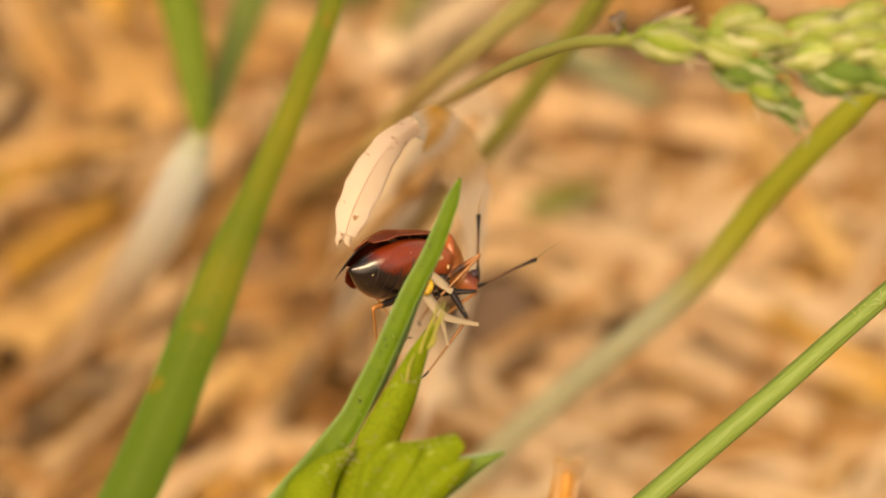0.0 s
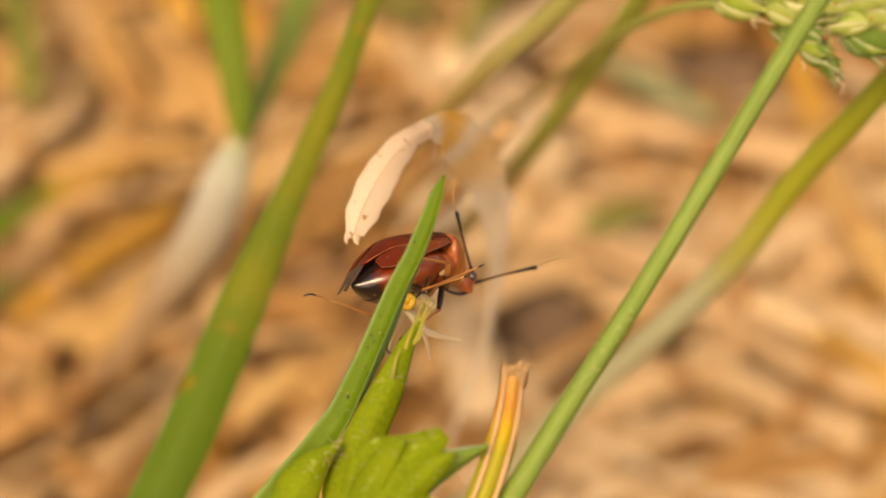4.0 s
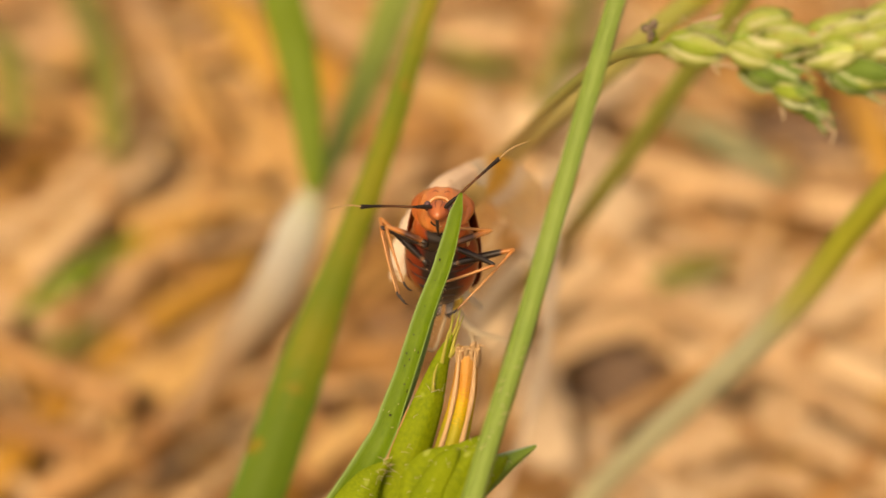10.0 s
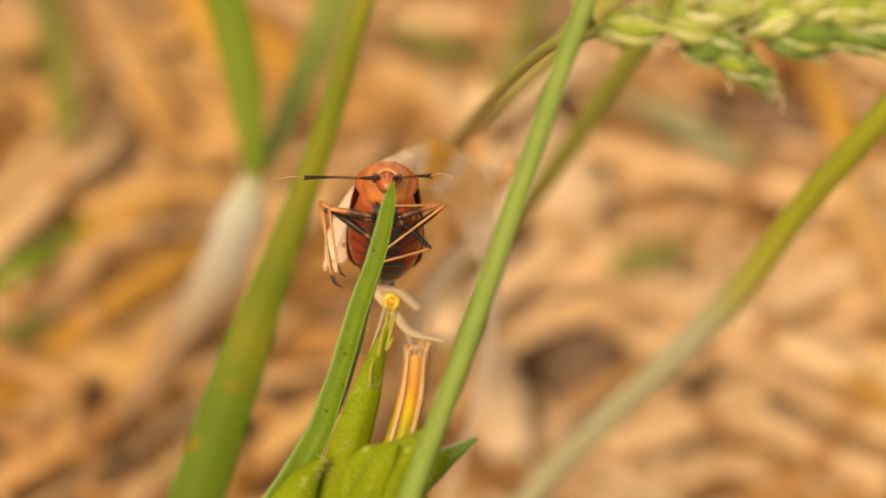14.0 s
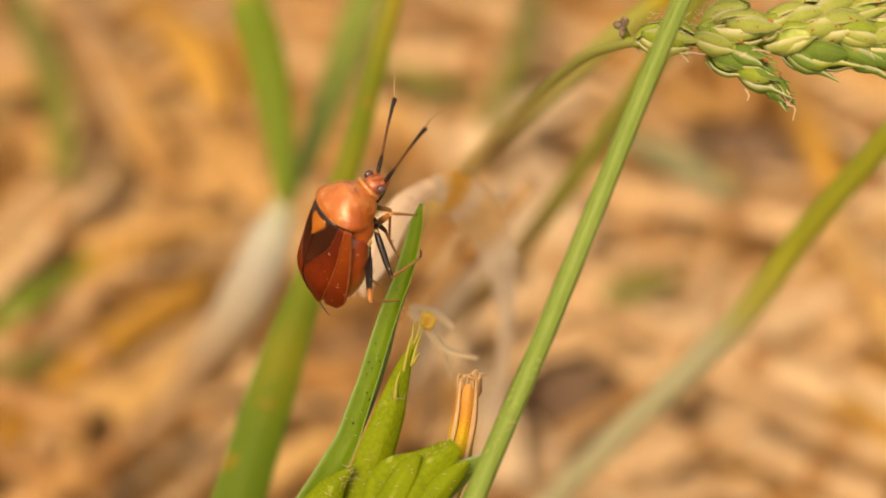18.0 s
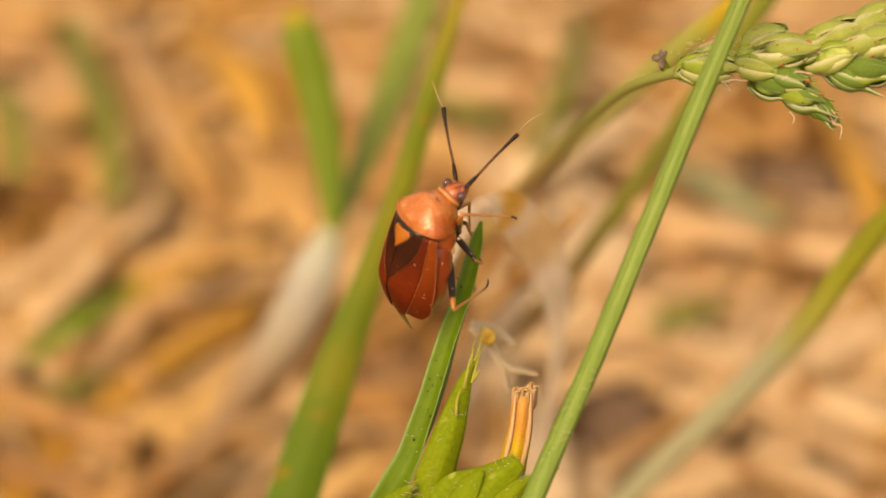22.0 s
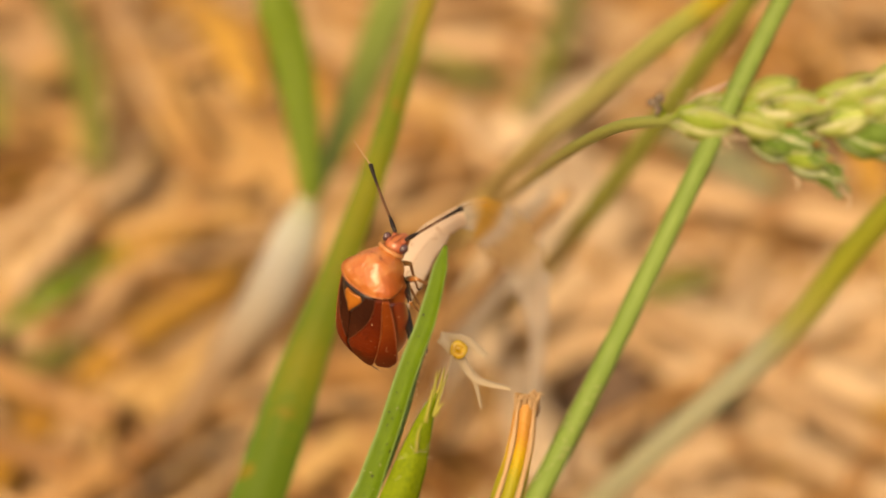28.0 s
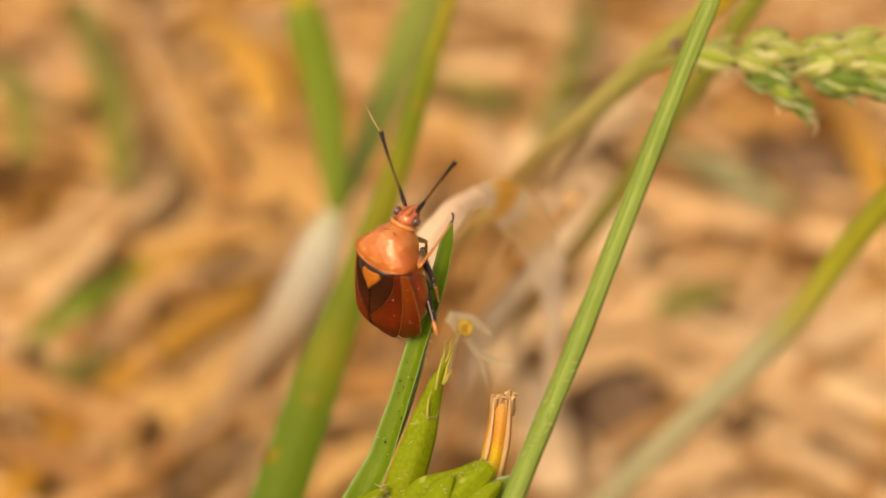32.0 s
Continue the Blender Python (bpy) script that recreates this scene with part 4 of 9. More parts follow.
def build_laid_pieces():
    S, L = "dry hollow straw stalk lying on the litter", "dry curled straw leaf lying on the litter"
    laid_straw("straw_stalk", "long golden straw stalk lying slanted on the litter", STRAW_GOLD, [(-47.71, 64.47, 7.00), (-40.42, 76.31, 9.00), (-32.92, 85.98, 10.00), (-23.46, 97.83, 8.00)], [3.6, 3.8, 3.8, 3.2])
    laid_straw("straw_leaf", "looped straw leaf lying on the litter", STRAW_PALE, [(-39.71, 65.43, 6.00), (-38.74, 71.84, 8.00), (-35.49, 77.94, 9.00), (-29.05, 82.04, 9.00), (-22.96, 90.20, 6.00)], [2.6, 3.2, 3.4, 3.2, 2.2], "leaf")
    laid_straw("straw_stalk", S, STRAW, [(-49.31, 94.01, 8.00), (-42.71, 104.01, 9.00), (-35.02, 118.18, 8.00)], [3.0, 3.2, 2.6])
    laid_straw("straw_leaf", "orange-yellow dry leaf lying on the litter", STRAW_GOLD, [(-37.20, 93.33, 12.00), (-32.10, 96.75, 13.00), (-27.35, 102.31, 11.00)], [1.0, 2.0, 1.2], "leaf")
    laid_straw("straw_stalk", S, STRAW, [(-60.05, 134.75, 6.00), (-50.83, 126.60, 8.00), (-42.88, 121.11, 6.00)], [3.8, 4.0, 3.6])
    laid_straw("straw_leaf", "wide tan straw leaf lying on the litter", STRAW, [(-46.67, 154.22, 6.00), (-38.83, 134.33, 9.00), (-28.07, 113.31, 7.00)], [4.5, 5.5, 4.0], "leaf")
    laid_straw("straw_stalk", S, STRAW, [(-18.30, 122.35, 6.00), (-7.53, 120.47, 8.00), (5.73, 124.66, 6.00)], [3.8, 3.8, 3.4])
    laid_straw("straw_stalk", S, STRAW_PALE, [(-5.34, 140.94, 6.00), (4.47, 139.45, 8.00), (15.74, 140.48, 6.00)], [3.6, 3.8, 3.6])
    laid_straw("straw_stalk", "long pinkish straw stalk lying across the litter", STRAW_PALE, [(15.95, 115.48, 8.00), (26.47, 110.36, 9.00), (36.87, 107.03, 9.00), (49.38, 105.13, 7.00)], [3.6, 4.0, 4.0, 3.6])
    laid_straw("straw_leaf", L, STRAW_BRIGHT, [(7.94, 104.41, 9.00), (15.65, 96.87, 10.00), (21.30, 90.72, 10.00), (27.61, 85.38, 7.00)], [3.4, 4.0, 4.0, 3.0], "leaf")
    laid_straw("straw_stalk", "bright pale straw stalk lying slanted on the litter", STRAW_BRIGHT, [(24.29, 90.08, 9.00), (32.44, 84.05, 10.00), (43.97, 78.05, 8.00)], [4.2, 4.4, 4.0])
    laid_straw("straw_stalk", "bright pale straw stalk lying slanted on the litter", STRAW_BRIGHT, [(31.86, 72.34, 9.00), (36.71, 67.73, 10.00), (44.24, 65.23, 8.00)], [3.8, 4.0, 4.0])
    laid_straw("straw_stalk", S, STRAW_PALE, [(16.70, 69.35, 8.00), (25.10, 71.52, 9.00), (34.19, 77.18, 8.00)], [3.2, 3.4, 3.2])
    laid_straw("straw_leaf", L, STRAW_PALE, [(1.17, 76.56, 5.00), (7.03, 84.12, 6.00), (14.31, 89.67, 6.00), (24.14, 92.08, 5.00)], [2.2, 2.8, 2.8, 2.4], "leaf")
    laid_straw("straw_leaf", "papery white straw leaf standing in the litter", PALE_PAPER, [(-5.38, 72.93, 6.00), (-1.76, 53.44, 34.67), (1.06, 47.10, 48.30), (3.37, 42.81, 58.54), (5.40, 40.96, 65.75), (6.03, 40.97, 67.39)], [2.2, 2.4, 2.6, 2.6, 2.0, 0.8], "leaf")
    laid_straw("straw_leaf", "papery white straw leaf standing in the litter", STRAW_PAPER, [(1.38, 36.42, 56.09), (0.49, 44.98, 43.02), (0.12, 53.13, 29.46)], [1.0, 2.4, 2.0], "leaf")
    laid_straw("straw_leaf", L, STRAW_BRIGHT, [(10.92, 91.45, 8.00), (17.49, 91.95, 10.00), (25.45, 86.04, 9.00)], [2.0, 3.4, 2.6], "leaf")
    laid_straw("straw_stalk", S, STRAW_BRIGHT, [(20.83, 84.88, 6.00), (29.60, 85.39, 8.00), (40.92, 92.77, 6.00)], [2.4, 2.6, 2.4])
    laid_straw("straw_leaf", "broad papery pale leaf lying on the litter", STRAW_PAPER, [(5.49, 83.17, 9.00), (6.96, 72.32, 12.00), (8.03, 66.89, 9.00)], [3.0, 5.0, 3.6], "leaf")
    laid_straw("straw_stalk", S, STRAW, [(44.98, 145.87, 7.00), (45.41, 128.37, 8.00), (46.58, 111.89, 7.00)], [3.2, 3.4, 3.2])
    laid_straw("straw_stalk", S, STRAW, [(-16.11, 69.20, 7.00), (-10.62, 72.70, 9.00), (-4.03, 78.57, 7.00)], [3.2, 3.4, 3.0])
    laid_straw("straw_stalk", S, STRAW, [(21.94, 148.52, 7.00), (31.84, 146.35, 8.00), (45.06, 142.05, 7.00)], [3.4, 3.6, 3.4])
    laid_straw("straw_stalk", S, STRAW, [(-9.70, 70.13, 8.00), (-4.19, 74.87, 9.00), (3.88, 82.61, 7.00)], [4.4, 4.6, 4.0])
    laid_straw("straw_stalk", S, STRAW, [(-31.65, 76.97, 8.00), (-23.27, 86.55, 9.00), (-16.18, 98.89, 9.00), (-11.00, 112.88, 7.00)], [4.0, 4.2, 4.2, 3.8])
    laid_straw("straw_stalk", "pinkish dry stalk leaning behind the arched leaf", STRAW_PALE, [(-3.35, 51.34, 40.67), (0.38, 39.92, 57.84), (3.93, 35.38, 67.73), (6.79, 32.36, 74.84)], [1.5, 1.6, 1.6, 1.3])
    laid_straw("straw_leaf", L, STRAW_GOLD, [(39.34, 81.76, 8.00), (45.22, 71.84, 10.00), (52.42, 67.42, 8.00)], [3.4, 4.0, 3.6], "leaf")
    laid_straw("straw_stalk", S, STRAW, [(45.92, 109.64, 8.00), (47.75, 96.43, 9.00), (51.53, 84.51, 8.00)], [3.8, 3.8, 3.6])
    laid_straw("straw_leaf", "arched straw leaf lying on the litter", STRAW, [(-36.74, 71.16, 5.00), (-35.21, 75.99, 9.00), (-30.12, 80.29, 10.00), (-23.84, 86.36, 7.00)], [2.6, 3.4, 3.4, 2.6], "leaf")
    laid_straw("straw_stalk", S, STRAW_BRIGHT, [(15.31, 94.47, 9.00), (23.19, 87.61, 10.00), (29.65, 81.66, 10.00), (37.90, 76.74, 8.00)], [3.0, 3.2, 3.2, 3.0])
    laid_straw("straw_stalk", S, STRAW_PALE, [(19.54, 75.68, 7.00), (26.15, 73.77, 8.00), (33.48, 72.56, 7.00)], [3.0, 3.2, 3.0])
    laid_straw("straw_stalk", S, STRAW_PALE, [(14.19, 107.20, 7.00), (29.07, 110.02, 8.00), (48.81, 108.23, 7.00)], [2.6, 2.8, 2.6])
    laid_straw("straw_stalk", S, STRAW, [(-54.45, 128.13, 8.00), (-47.61, 124.24, 9.00), (-41.57, 120.94, 8.00)], [3.8, 4.0, 3.6])
    laid_straw("straw_stalk", S, STRAW_PALE, [(-44.74, 151.80, 8.00), (-40.09, 137.85, 9.00), (-35.69, 125.33, 8.00)], [3.2, 3.4, 3.2])
    laid_straw("straw_stalk", S, STRAW, [(-65.28, 161.33, 7.00), (-55.68, 153.77, 8.00), (-46.37, 149.39, 7.00)], [3.4, 3.6, 3.4])
    laid_straw("straw_stalk", S, STRAW_PALE, [(-47.22, 92.81, 10.00), (-41.66, 101.94, 11.00), (-35.50, 113.13, 10.00)], [2.6, 2.8, 2.4])
    laid_straw("straw_stalk", S, STRAW, [(-35.21, 133.89, 8.00), (-28.32, 135.46, 9.00), (-21.79, 141.68, 8.00)], [3.0, 3.2, 3.0])
    laid_straw("straw_stalk", S, STRAW_PALE, [(6.16, 120.96, 8.00), (15.06, 126.82, 9.00), (24.91, 131.00, 8.00)], [2.8, 3.0, 2.8])
    laid_straw("straw_leaf", L, STRAW_GOLD, [(44.58, 134.48, 8.00), (45.26, 121.65, 10.00), (46.99, 110.54, 8.00)], [2.4, 3.4, 2.6], "leaf")
    laid_straw("straw_stalk", S, STRAW, [(-38.44, 103.50, 8.00), (-30.75, 105.70, 9.00), (-21.89, 107.42, 8.00)], [3.4, 3.6, 3.2])
    laid_straw("straw_stalk", S, STRAW_BRIGHT, [(32.20, 81.08, 9.00), (39.27, 72.85, 10.00), (50.54, 68.97, 8.00)], [3.0, 3.2, 3.0])
    laid_straw("straw_leaf", "broad papery pale leaf lying on the litter", STRAW_PAPER, [(12.67, 115.25, 9.00), (7.15, 99.12, 12.00), (2.88, 89.50, 11.00), (1.14, 83.31, 8.00)], [4.0, 6.0, 6.0, 3.5], "leaf")
    laid_straw("straw_leaf", "broad papery pale leaf lying on the litter", STRAW_PAPER, [(11.80, 119.22, 9.00), (14.45, 107.48, 11.00), (12.86, 98.25, 9.00)], [3.0, 5.0, 3.5], "leaf")
    laid_straw("straw_stalk", S, STRAW_BRIGHT, [(0.36, 124.59, 9.00), (4.25, 113.97, 10.00), (9.86, 106.34, 9.00)], [3.6, 3.8, 3.4])
    laid_straw("straw_stalk", S, STRAW_PALE, [(-16.70, 97.89, 8.00), (-12.04, 104.25, 9.00), (-6.08, 115.31, 8.00)], [3.6, 3.8, 3.4])
    laid_straw("straw_leaf", L, STRAW_GOLD, [(-25.77, 143.29, 9.00), (-18.39, 127.52, 11.00), (-14.12, 120.41, 8.00)], [3.0, 4.6, 3.0], "leaf")
    laid_straw("straw_leaf", L, STRAW_GOLD, [(-36.55, 150.86, 9.00), (-28.65, 136.80, 11.00), (-24.02, 128.11, 8.00)], [3.0, 4.6, 3.0], "leaf")
    for a, b, c in (((-47.76, 71.23, 11.00), (-38.97, 66.46, 13.00), (-30.26, 64.72, 11.00)), ((-40.80, 60.17, 12.00), (-34.76, 63.60, 13.00), (-29.39, 71.41, 11.00)), ((-50.04, 81.51, 12.00), (-42.09, 76.00, 13.00), (-33.27, 72.68, 12.00)), ((-35.62, 65.06, 12.00), (-29.83, 67.88, 13.00), (-25.06, 75.08, 12.00))):
        laid_straw("straw_stalk", "dark brown straw stalk lying on the litter", STRAW_DARK, [a, b, c], [3.2, 3.4, 3.0])
    laid_straw("straw_leaf", "broad papery pale leaf lying on the litter", STRAW_PAPER, [(3.16, 116.87, 10.00), (9.78, 120.74, 12.00), (18.97, 129.53, 10.00)], [3.0, 5.0, 3.6], "leaf")
    laid_straw("straw_leaf", "broad tan leaf lying on the litter", STRAW, [(-30.67, 127.69, 10.00), (-23.51, 115.31, 12.00), (-17.32, 107.58, 10.00)], [3.0, 5.0, 3.6], "leaf")
    laid_straw("straw_leaf", "broad tan leaf lying on the litter", STRAW, [(-26.23, 109.75, 10.00), (-20.09, 114.38, 12.00), (-12.87, 123.21, 10.00)], [3.0, 5.0, 3.6], "leaf")
    laid_straw("straw_stalk", S, STRAW_BRIGHT, [(6.42, 88.11, 10.00), (12.60, 94.16, 11.00), (18.84, 105.73, 10.00)], [3.4, 3.6, 3.2])
    # green bits among the straw
    G, GL = "fallen_blade", "dull green grass blade lying in the straw"
    laid_straw(G, GL, GREEN_V, [(-45.26, 80.48, 16.00), (-39.32, 82.04, 20.00), (-33.85, 90.66, 18.00)], [1.2, 2.6, 1.4], "leaf", group="green litter", category="grass blade")
    laid_straw(G, GL, GREEN_DULL, [(-50.85, 145.05, 14.00), (-42.48, 121.12, 18.00), (-39.52, 107.79, 14.00)], [3.0, 3.6, 2.6], "leaf", group="green litter", category="grass blade")
    laid_straw(G, "blue-green blade lying in the straw", GREEN_TEAL, [(20.84, 116.78, 14.00), (27.04, 108.79, 16.00), (34.26, 104.97, 14.00)], [1.2, 2.6, 1.6], "leaf", group="green litter", category="grass blade")
    laid_straw(G, GL, GREEN_DULL, [(18.79, 90.30, 12.00), (22.30, 90.98, 13.00), (26.70, 93.42, 12.00)], [2.0, 2.8, 1.6], "leaf", group="green litter", category="grass blade")
    laid_straw(G, GL, GREEN_DULL, [(14.20, 145.43, 14.00), (10.78, 126.07, 17.00), (6.78, 117.20, 14.00)], [2.6, 3.0, 1.6], "leaf", group="green litter", category="grass blade")
    laid_straw(G, GL, GREEN_DULL, [(-47.79, 80.06, 10.00), (-42.50, 80.32, 11.00), (-38.68, 85.09, 10.00)], [2.0, 3.0, 1.6], "leaf", group="green litter", category="grass blade")
    laid_straw(G, GL, GREEN_DULL, [(-58.64, 131.35, 14.00), (-53.32, 121.30, 18.00), (-51.45, 112.69, 14.00)], [2.0, 3.0, 2.6], "leaf", group="green litter", category="grass blade")
    laid_straw(G, GL, GREEN_DULL, [(-4.96, 134.69, 10.00), (0.55, 127.92, 12.00), (5.34, 129.49, 10.00)], [2.0, 2.8, 1.6], "leaf", group="green litter", category="grass blade")
    clod((16.04, 83.99, 2.00), (5.0, 6.4, 3.2), "round grey-brown soil clod between straw")
    clod((40.32, 128.18, -1.00), (7.0, 8.5, 3.0), "grey-brown soil clod between straw")
    clod((-8.23, 95.77, -1.00), (4.0, 5.0, 2.4), "dark soil clod between straw")


# ---- the bug ----
BW, BH = 1.32, 1.22  # the bug's breadth and depth


def loft(bm, stations, sides=16, slot=0, bw=BW, bh=BH, full=1.0):
    """A body of rings along y; each station is (y, half width, top, bottom)."""
    rings = []
    for y, w, top, low in stations:
        mid, h = (top + low) / 2, (top - low) / 2
        ring = []
        for k in range(sides):
            c, s = math.cos(2 * math.pi * k / sides), math.sin(2 * math.pi * k / sides)
            ring.append(bm.verts.new(Vector((w * bw * math.copysign(abs(c) ** full, c), y, (mid + h * math.copysign(abs(s) ** full, s)) * bh)) * MM))
        rings.append(ring)
    for a, b in zip(rings, rings[1:]):
        for j in range(sides):
            k = (j + 1) % sides
            bm.faces.new((a[j], b[j], b[k], a[k])).material_index = slot
    bm.faces.new(rings[0]).material_index = slot
    bm.faces.new(list(reversed(rings[-1]))).material_index = slot
    return bm


def smooth_stations(rows, n):
    line = smooth_line([r[:3] for r in rows], n), smooth_line([(r[3], 0, 0) for r in rows], n)
    return [(a.x, max(a.y, 0.02), a.z, b.x) for a, b in zip(*line)]


BEND = radians(38)  # the front of the body slopes down towards the head


def bent(p):
    """Carries a point of the straight body (millimetres) onto the body with its front bowed down."""
    s = p[1] - 0.7
    if s <= 0:
        return Vector(p)
    a = BEND * min(s, 1.2) / 1.2
    r = 1.2 / BEND
    on = max(s - 1.2, 0)
    y = 0.7 + r * math.sin(a) + on * math.cos(a) + p[2] * math.sin(a)
    z = -r * (1 - math.cos(a)) - on * math.sin(a) + p[2] * math.cos(a)
    return Vector((p[0], y, z))


def bow_down(ob):
    for v in ob.data.vertices:
        v.co = bent(v.co / MM) * MM
    return ob


def wing_height(x, y):
    """The back of the folded wings: a low roof that falls off to the sides and towards the tail."""
    z = 1.28 - 0.03 * (y + 0.3) ** 2 - 1.45 * (abs(x) / 2.08) ** 2.6
    return z - (0.42 * (-1.7 - y) ** 1.3 if y < -1.7 else 0)


def wing_panel(inner, outer, lift=0.0, thick=0.06, along=26, across=8, swell=0.012):
    """A curved plate of the wing case between two edges, which run from front to tail."""
    bm = bmesh.new()
    a, b = smooth_line([(x, y, 0) for x, y in inner], along), smooth_line([(x, y, 0) for x, y in outer], along)
    top, low = [], []
    for p, q in zip(a, b):
        up, down = [], []
        for k in range(across + 1):
            c = p.lerp(q, k / across)
            z = wing_height(c.x, c.y) + lift + swell * math.sin(math.pi * k / across)
            up.append(bm.verts.new(Vector((c.x, c.y, z)) * MM))
            down.append(bm.verts.new(Vector((c.x, c.y, z - thick)) * MM))
        top.append(up)
        low.append(down)
    for i in range(along):
        for k in range(across):
            bm.faces.new((top[i][k], top[i][k + 1], top[i + 1][k + 1], top[i + 1][k]))
            bm.faces.new((low[i][k + 1], low[i][k], low[i + 1][k], low[i + 1][k + 1]))
        for k in (0, across):
            bm.faces.new((top[i][k], top[i + 1][k], low[i + 1][k], low[i][k]))
    for i in (0, along):
        for k in range(across):
            bm.faces.new((top[i][k], low[i][k], low[i][k + 1], top[i][k + 1]))
    bmesh.ops.recalc_face_normals(bm, faces=bm.faces[:])
    return bm


def swept(ob):
    """Curves the hind edge of the shield back at its middle and forward at its corners."""
    for v in ob.data.vertices:
        y = v.co.y / MM
        if y < 1.75:
            v.co.y += (0.17 * (v.co.x / MM / 1.6) ** 2 - 0.03) * min(1.0, (1.75 - y) / 0.5) * MM
    return ob


BUG_SIZE = 1.06
SHIELD = [(2.56, 0.52, 0.40, -0.30), (2.46, 0.62, 0.60, -0.55), (2.28, 0.78, 0.84, -0.80), (2.05, 0.98, 1.04, -0.90), (1.75, 1.20, 1.20, -0.90), (1.53, 1.40, 1.28, -0.76), (1.32, 1.53, 1.29, -0.50), (1.17, 1.58, 1.24, -0.26), (1.10, 1.55, 1.17, -0.12), (1.05, 1.46, 1.06, 0.0)]


HORN_BASE = {"r": Vector((0.309, 3.105, -1.308)), "l": Vector((-0.309, 3.105, -1.308))}  # where the antennae leave the head


def build_bug():
    bug = thing("plant_bug", (0, 0, 0), "orange-red plant bug with dark wing marks, clinging to the blade", "bug")
    belly = part("abdomen", loft(bmesh.new(), smooth_stations([(-3.72, 0.10, -0.40, -0.56), (-3.45, 0.34, -0.26, -0.76), (-3.0, 0.74, -0.02, -0.98), (-2.4, 1.10, 0.2, -1.18), (-1.5, 1.36, 0.44, -1.26), (-0.5, 1.38, 0.56, -1.12), (0.2, 1.26, 0.58, -0.98), (0.7, 1.1, 0.5, -0.85)], 44), 40), BUG_BELLY, bug, "glossy dark red abdomen, black along its middle")
    for y in (-2.75, -2.3, -1.8, -1.25, -0.7):
        seam = bmesh.new()
        w = 1.38 * BW * (1 - ((y + 0.9) / 3.0) ** 2 * 0.9)
        tube(seam, [(w * math.cos(a) * 0.99, y, -0.32 * BH + 1.0 * BH * math.sin(a) * (1 - ((y + 1.2) / 3.4) ** 2)) for a in (math.pi * (1.12 + 0.095 * k) for k in range(9))], [0.035] * 9, n=24, sides=5, face=Vector((0, 1, 0)))
        part("belly_seam", seam, BUG_VENTER, belly, "dark seam between two belly rings")
    chest = part("thorax", loft(bmesh.new(), smooth_stations([(0.1, 1.10, 0.3, -0.98), (0.8, 1.10, 0.45, -1.06), (1.5, 0.98, 0.45, -0.96), (2.3, 0.50, 0.3, -0.5)], 14), 20), BUG_CHEST, bug, "black and orange thorax")
    bow_down(chest)
    for s in (-1, 1):
        for at, size in (((s * 1.34, 0.42, -0.70), (0.10, 0.24, 0.16)), ((s * 1.12, 1.1, -1.06), (0.10, 0.16, 0.12))):
            g = bmesh.new()
            blob(g, at, size, seg=10, rings=7, shape=lambda v: v * (1 + 0.25 * noise.noise(v * 1.9)))
            bow_down(part("gland_spot", g, BUG_CREAM, chest, "cream spot on the thorax side"))
    shield = swept(part("pronotum", loft(bmesh.new(), smooth_stations(SHIELD, 40), 44, bw=1.0, bh=1.0, full=0.78), BUG_SHIELD, bug, "glossy domed orange pronotum with fine pits"))
    for v in shield.data.vertices:
        c = v.co / MM
        v.co.z += 0.012 * noise.noise(c * 1.7) * MM
        d = (abs(c.x) - 0.34) ** 2 / 0.05 + (c.y - 2.02) ** 2 / 0.025
        if c.z > 0:
            v.co.z += 0.09 * math.exp(-d) * MM
    bow_down(shield)
    y, w, top, low = SHIELD[-3]
    edge = []
    for k in range(25):
        a = math.pi * (0.04 + 0.92 * k / 24)
        c, sn = math.cos(a), math.sin(a)
        x = w * math.copysign(abs(c) ** 0.78, c)
        edge.append((x, y + 0.17 * (x / 1.6) ** 2 - 0.08, (top + low) / 2 + (top - low) / 2 * sn ** 0.78 - 0.01))
    bow_down(part("pronotum_rim", tube(bmesh.new(), edge, [0.02, 0.03, 0.03, 0.02], n=40, sides=6, face=Vector((0, 1, 0))), BUG_RIM, bug, "thin pale hind rim of the pronotum"))
    for s in (-1, 1):
        k = bmesh.new()
        tube(k, [(s * 0.12, 2.27, 0.83), (s * 0.32, 2.17, 0.90), (s * 0.52, 2.22, 0.74)], [0.03, 0.06, 0.025], n=8, sides=6, face=Vector((0, 0, 1)))
        bow_down(part("callus", k, BUG_VEIN, bug, "small darker mark on the pronotum"))
    ring = [(0.56 * math.cos(a), 2.60, 0.08 + 0.50 * math.sin(a)) for a in (2 * math.pi * k / 16 for k in range(17))]
    bow_down(part("collar", tube(bmesh.new(), ring, [0.11] * 17, n=48, sides=8, face=Vector((0, 1, 0))), BUG_PALE, bug, "pale orange collar ring"))
    bow = Matrix.Translation(bent((0, 2.6, 0)) * MM) @ Matrix.Rotation(-BEND - radians(12), 4, "X") @ Matrix.Scale(0.9, 4) @ Matrix.Translation(Vector((0, -2.6, 0)) * MM)
    head = part("head", loft(bmesh.new(), smooth_stations([(2.48, 0.40, 0.40, -0.36), (2.72, 0.56, 0.50, -0.48), (3.0, 0.60, 0.48, -0.52), (3.28, 0.46, 0.32, -0.48), (3.52, 0.28, 0.10, -0.42), (3.66, 0.13, -0.10, -0.32)], 22), 24, bw=1.0, bh=1.0), BUG_HEAD, bug, "orange-red head bent downwards", at=bow)
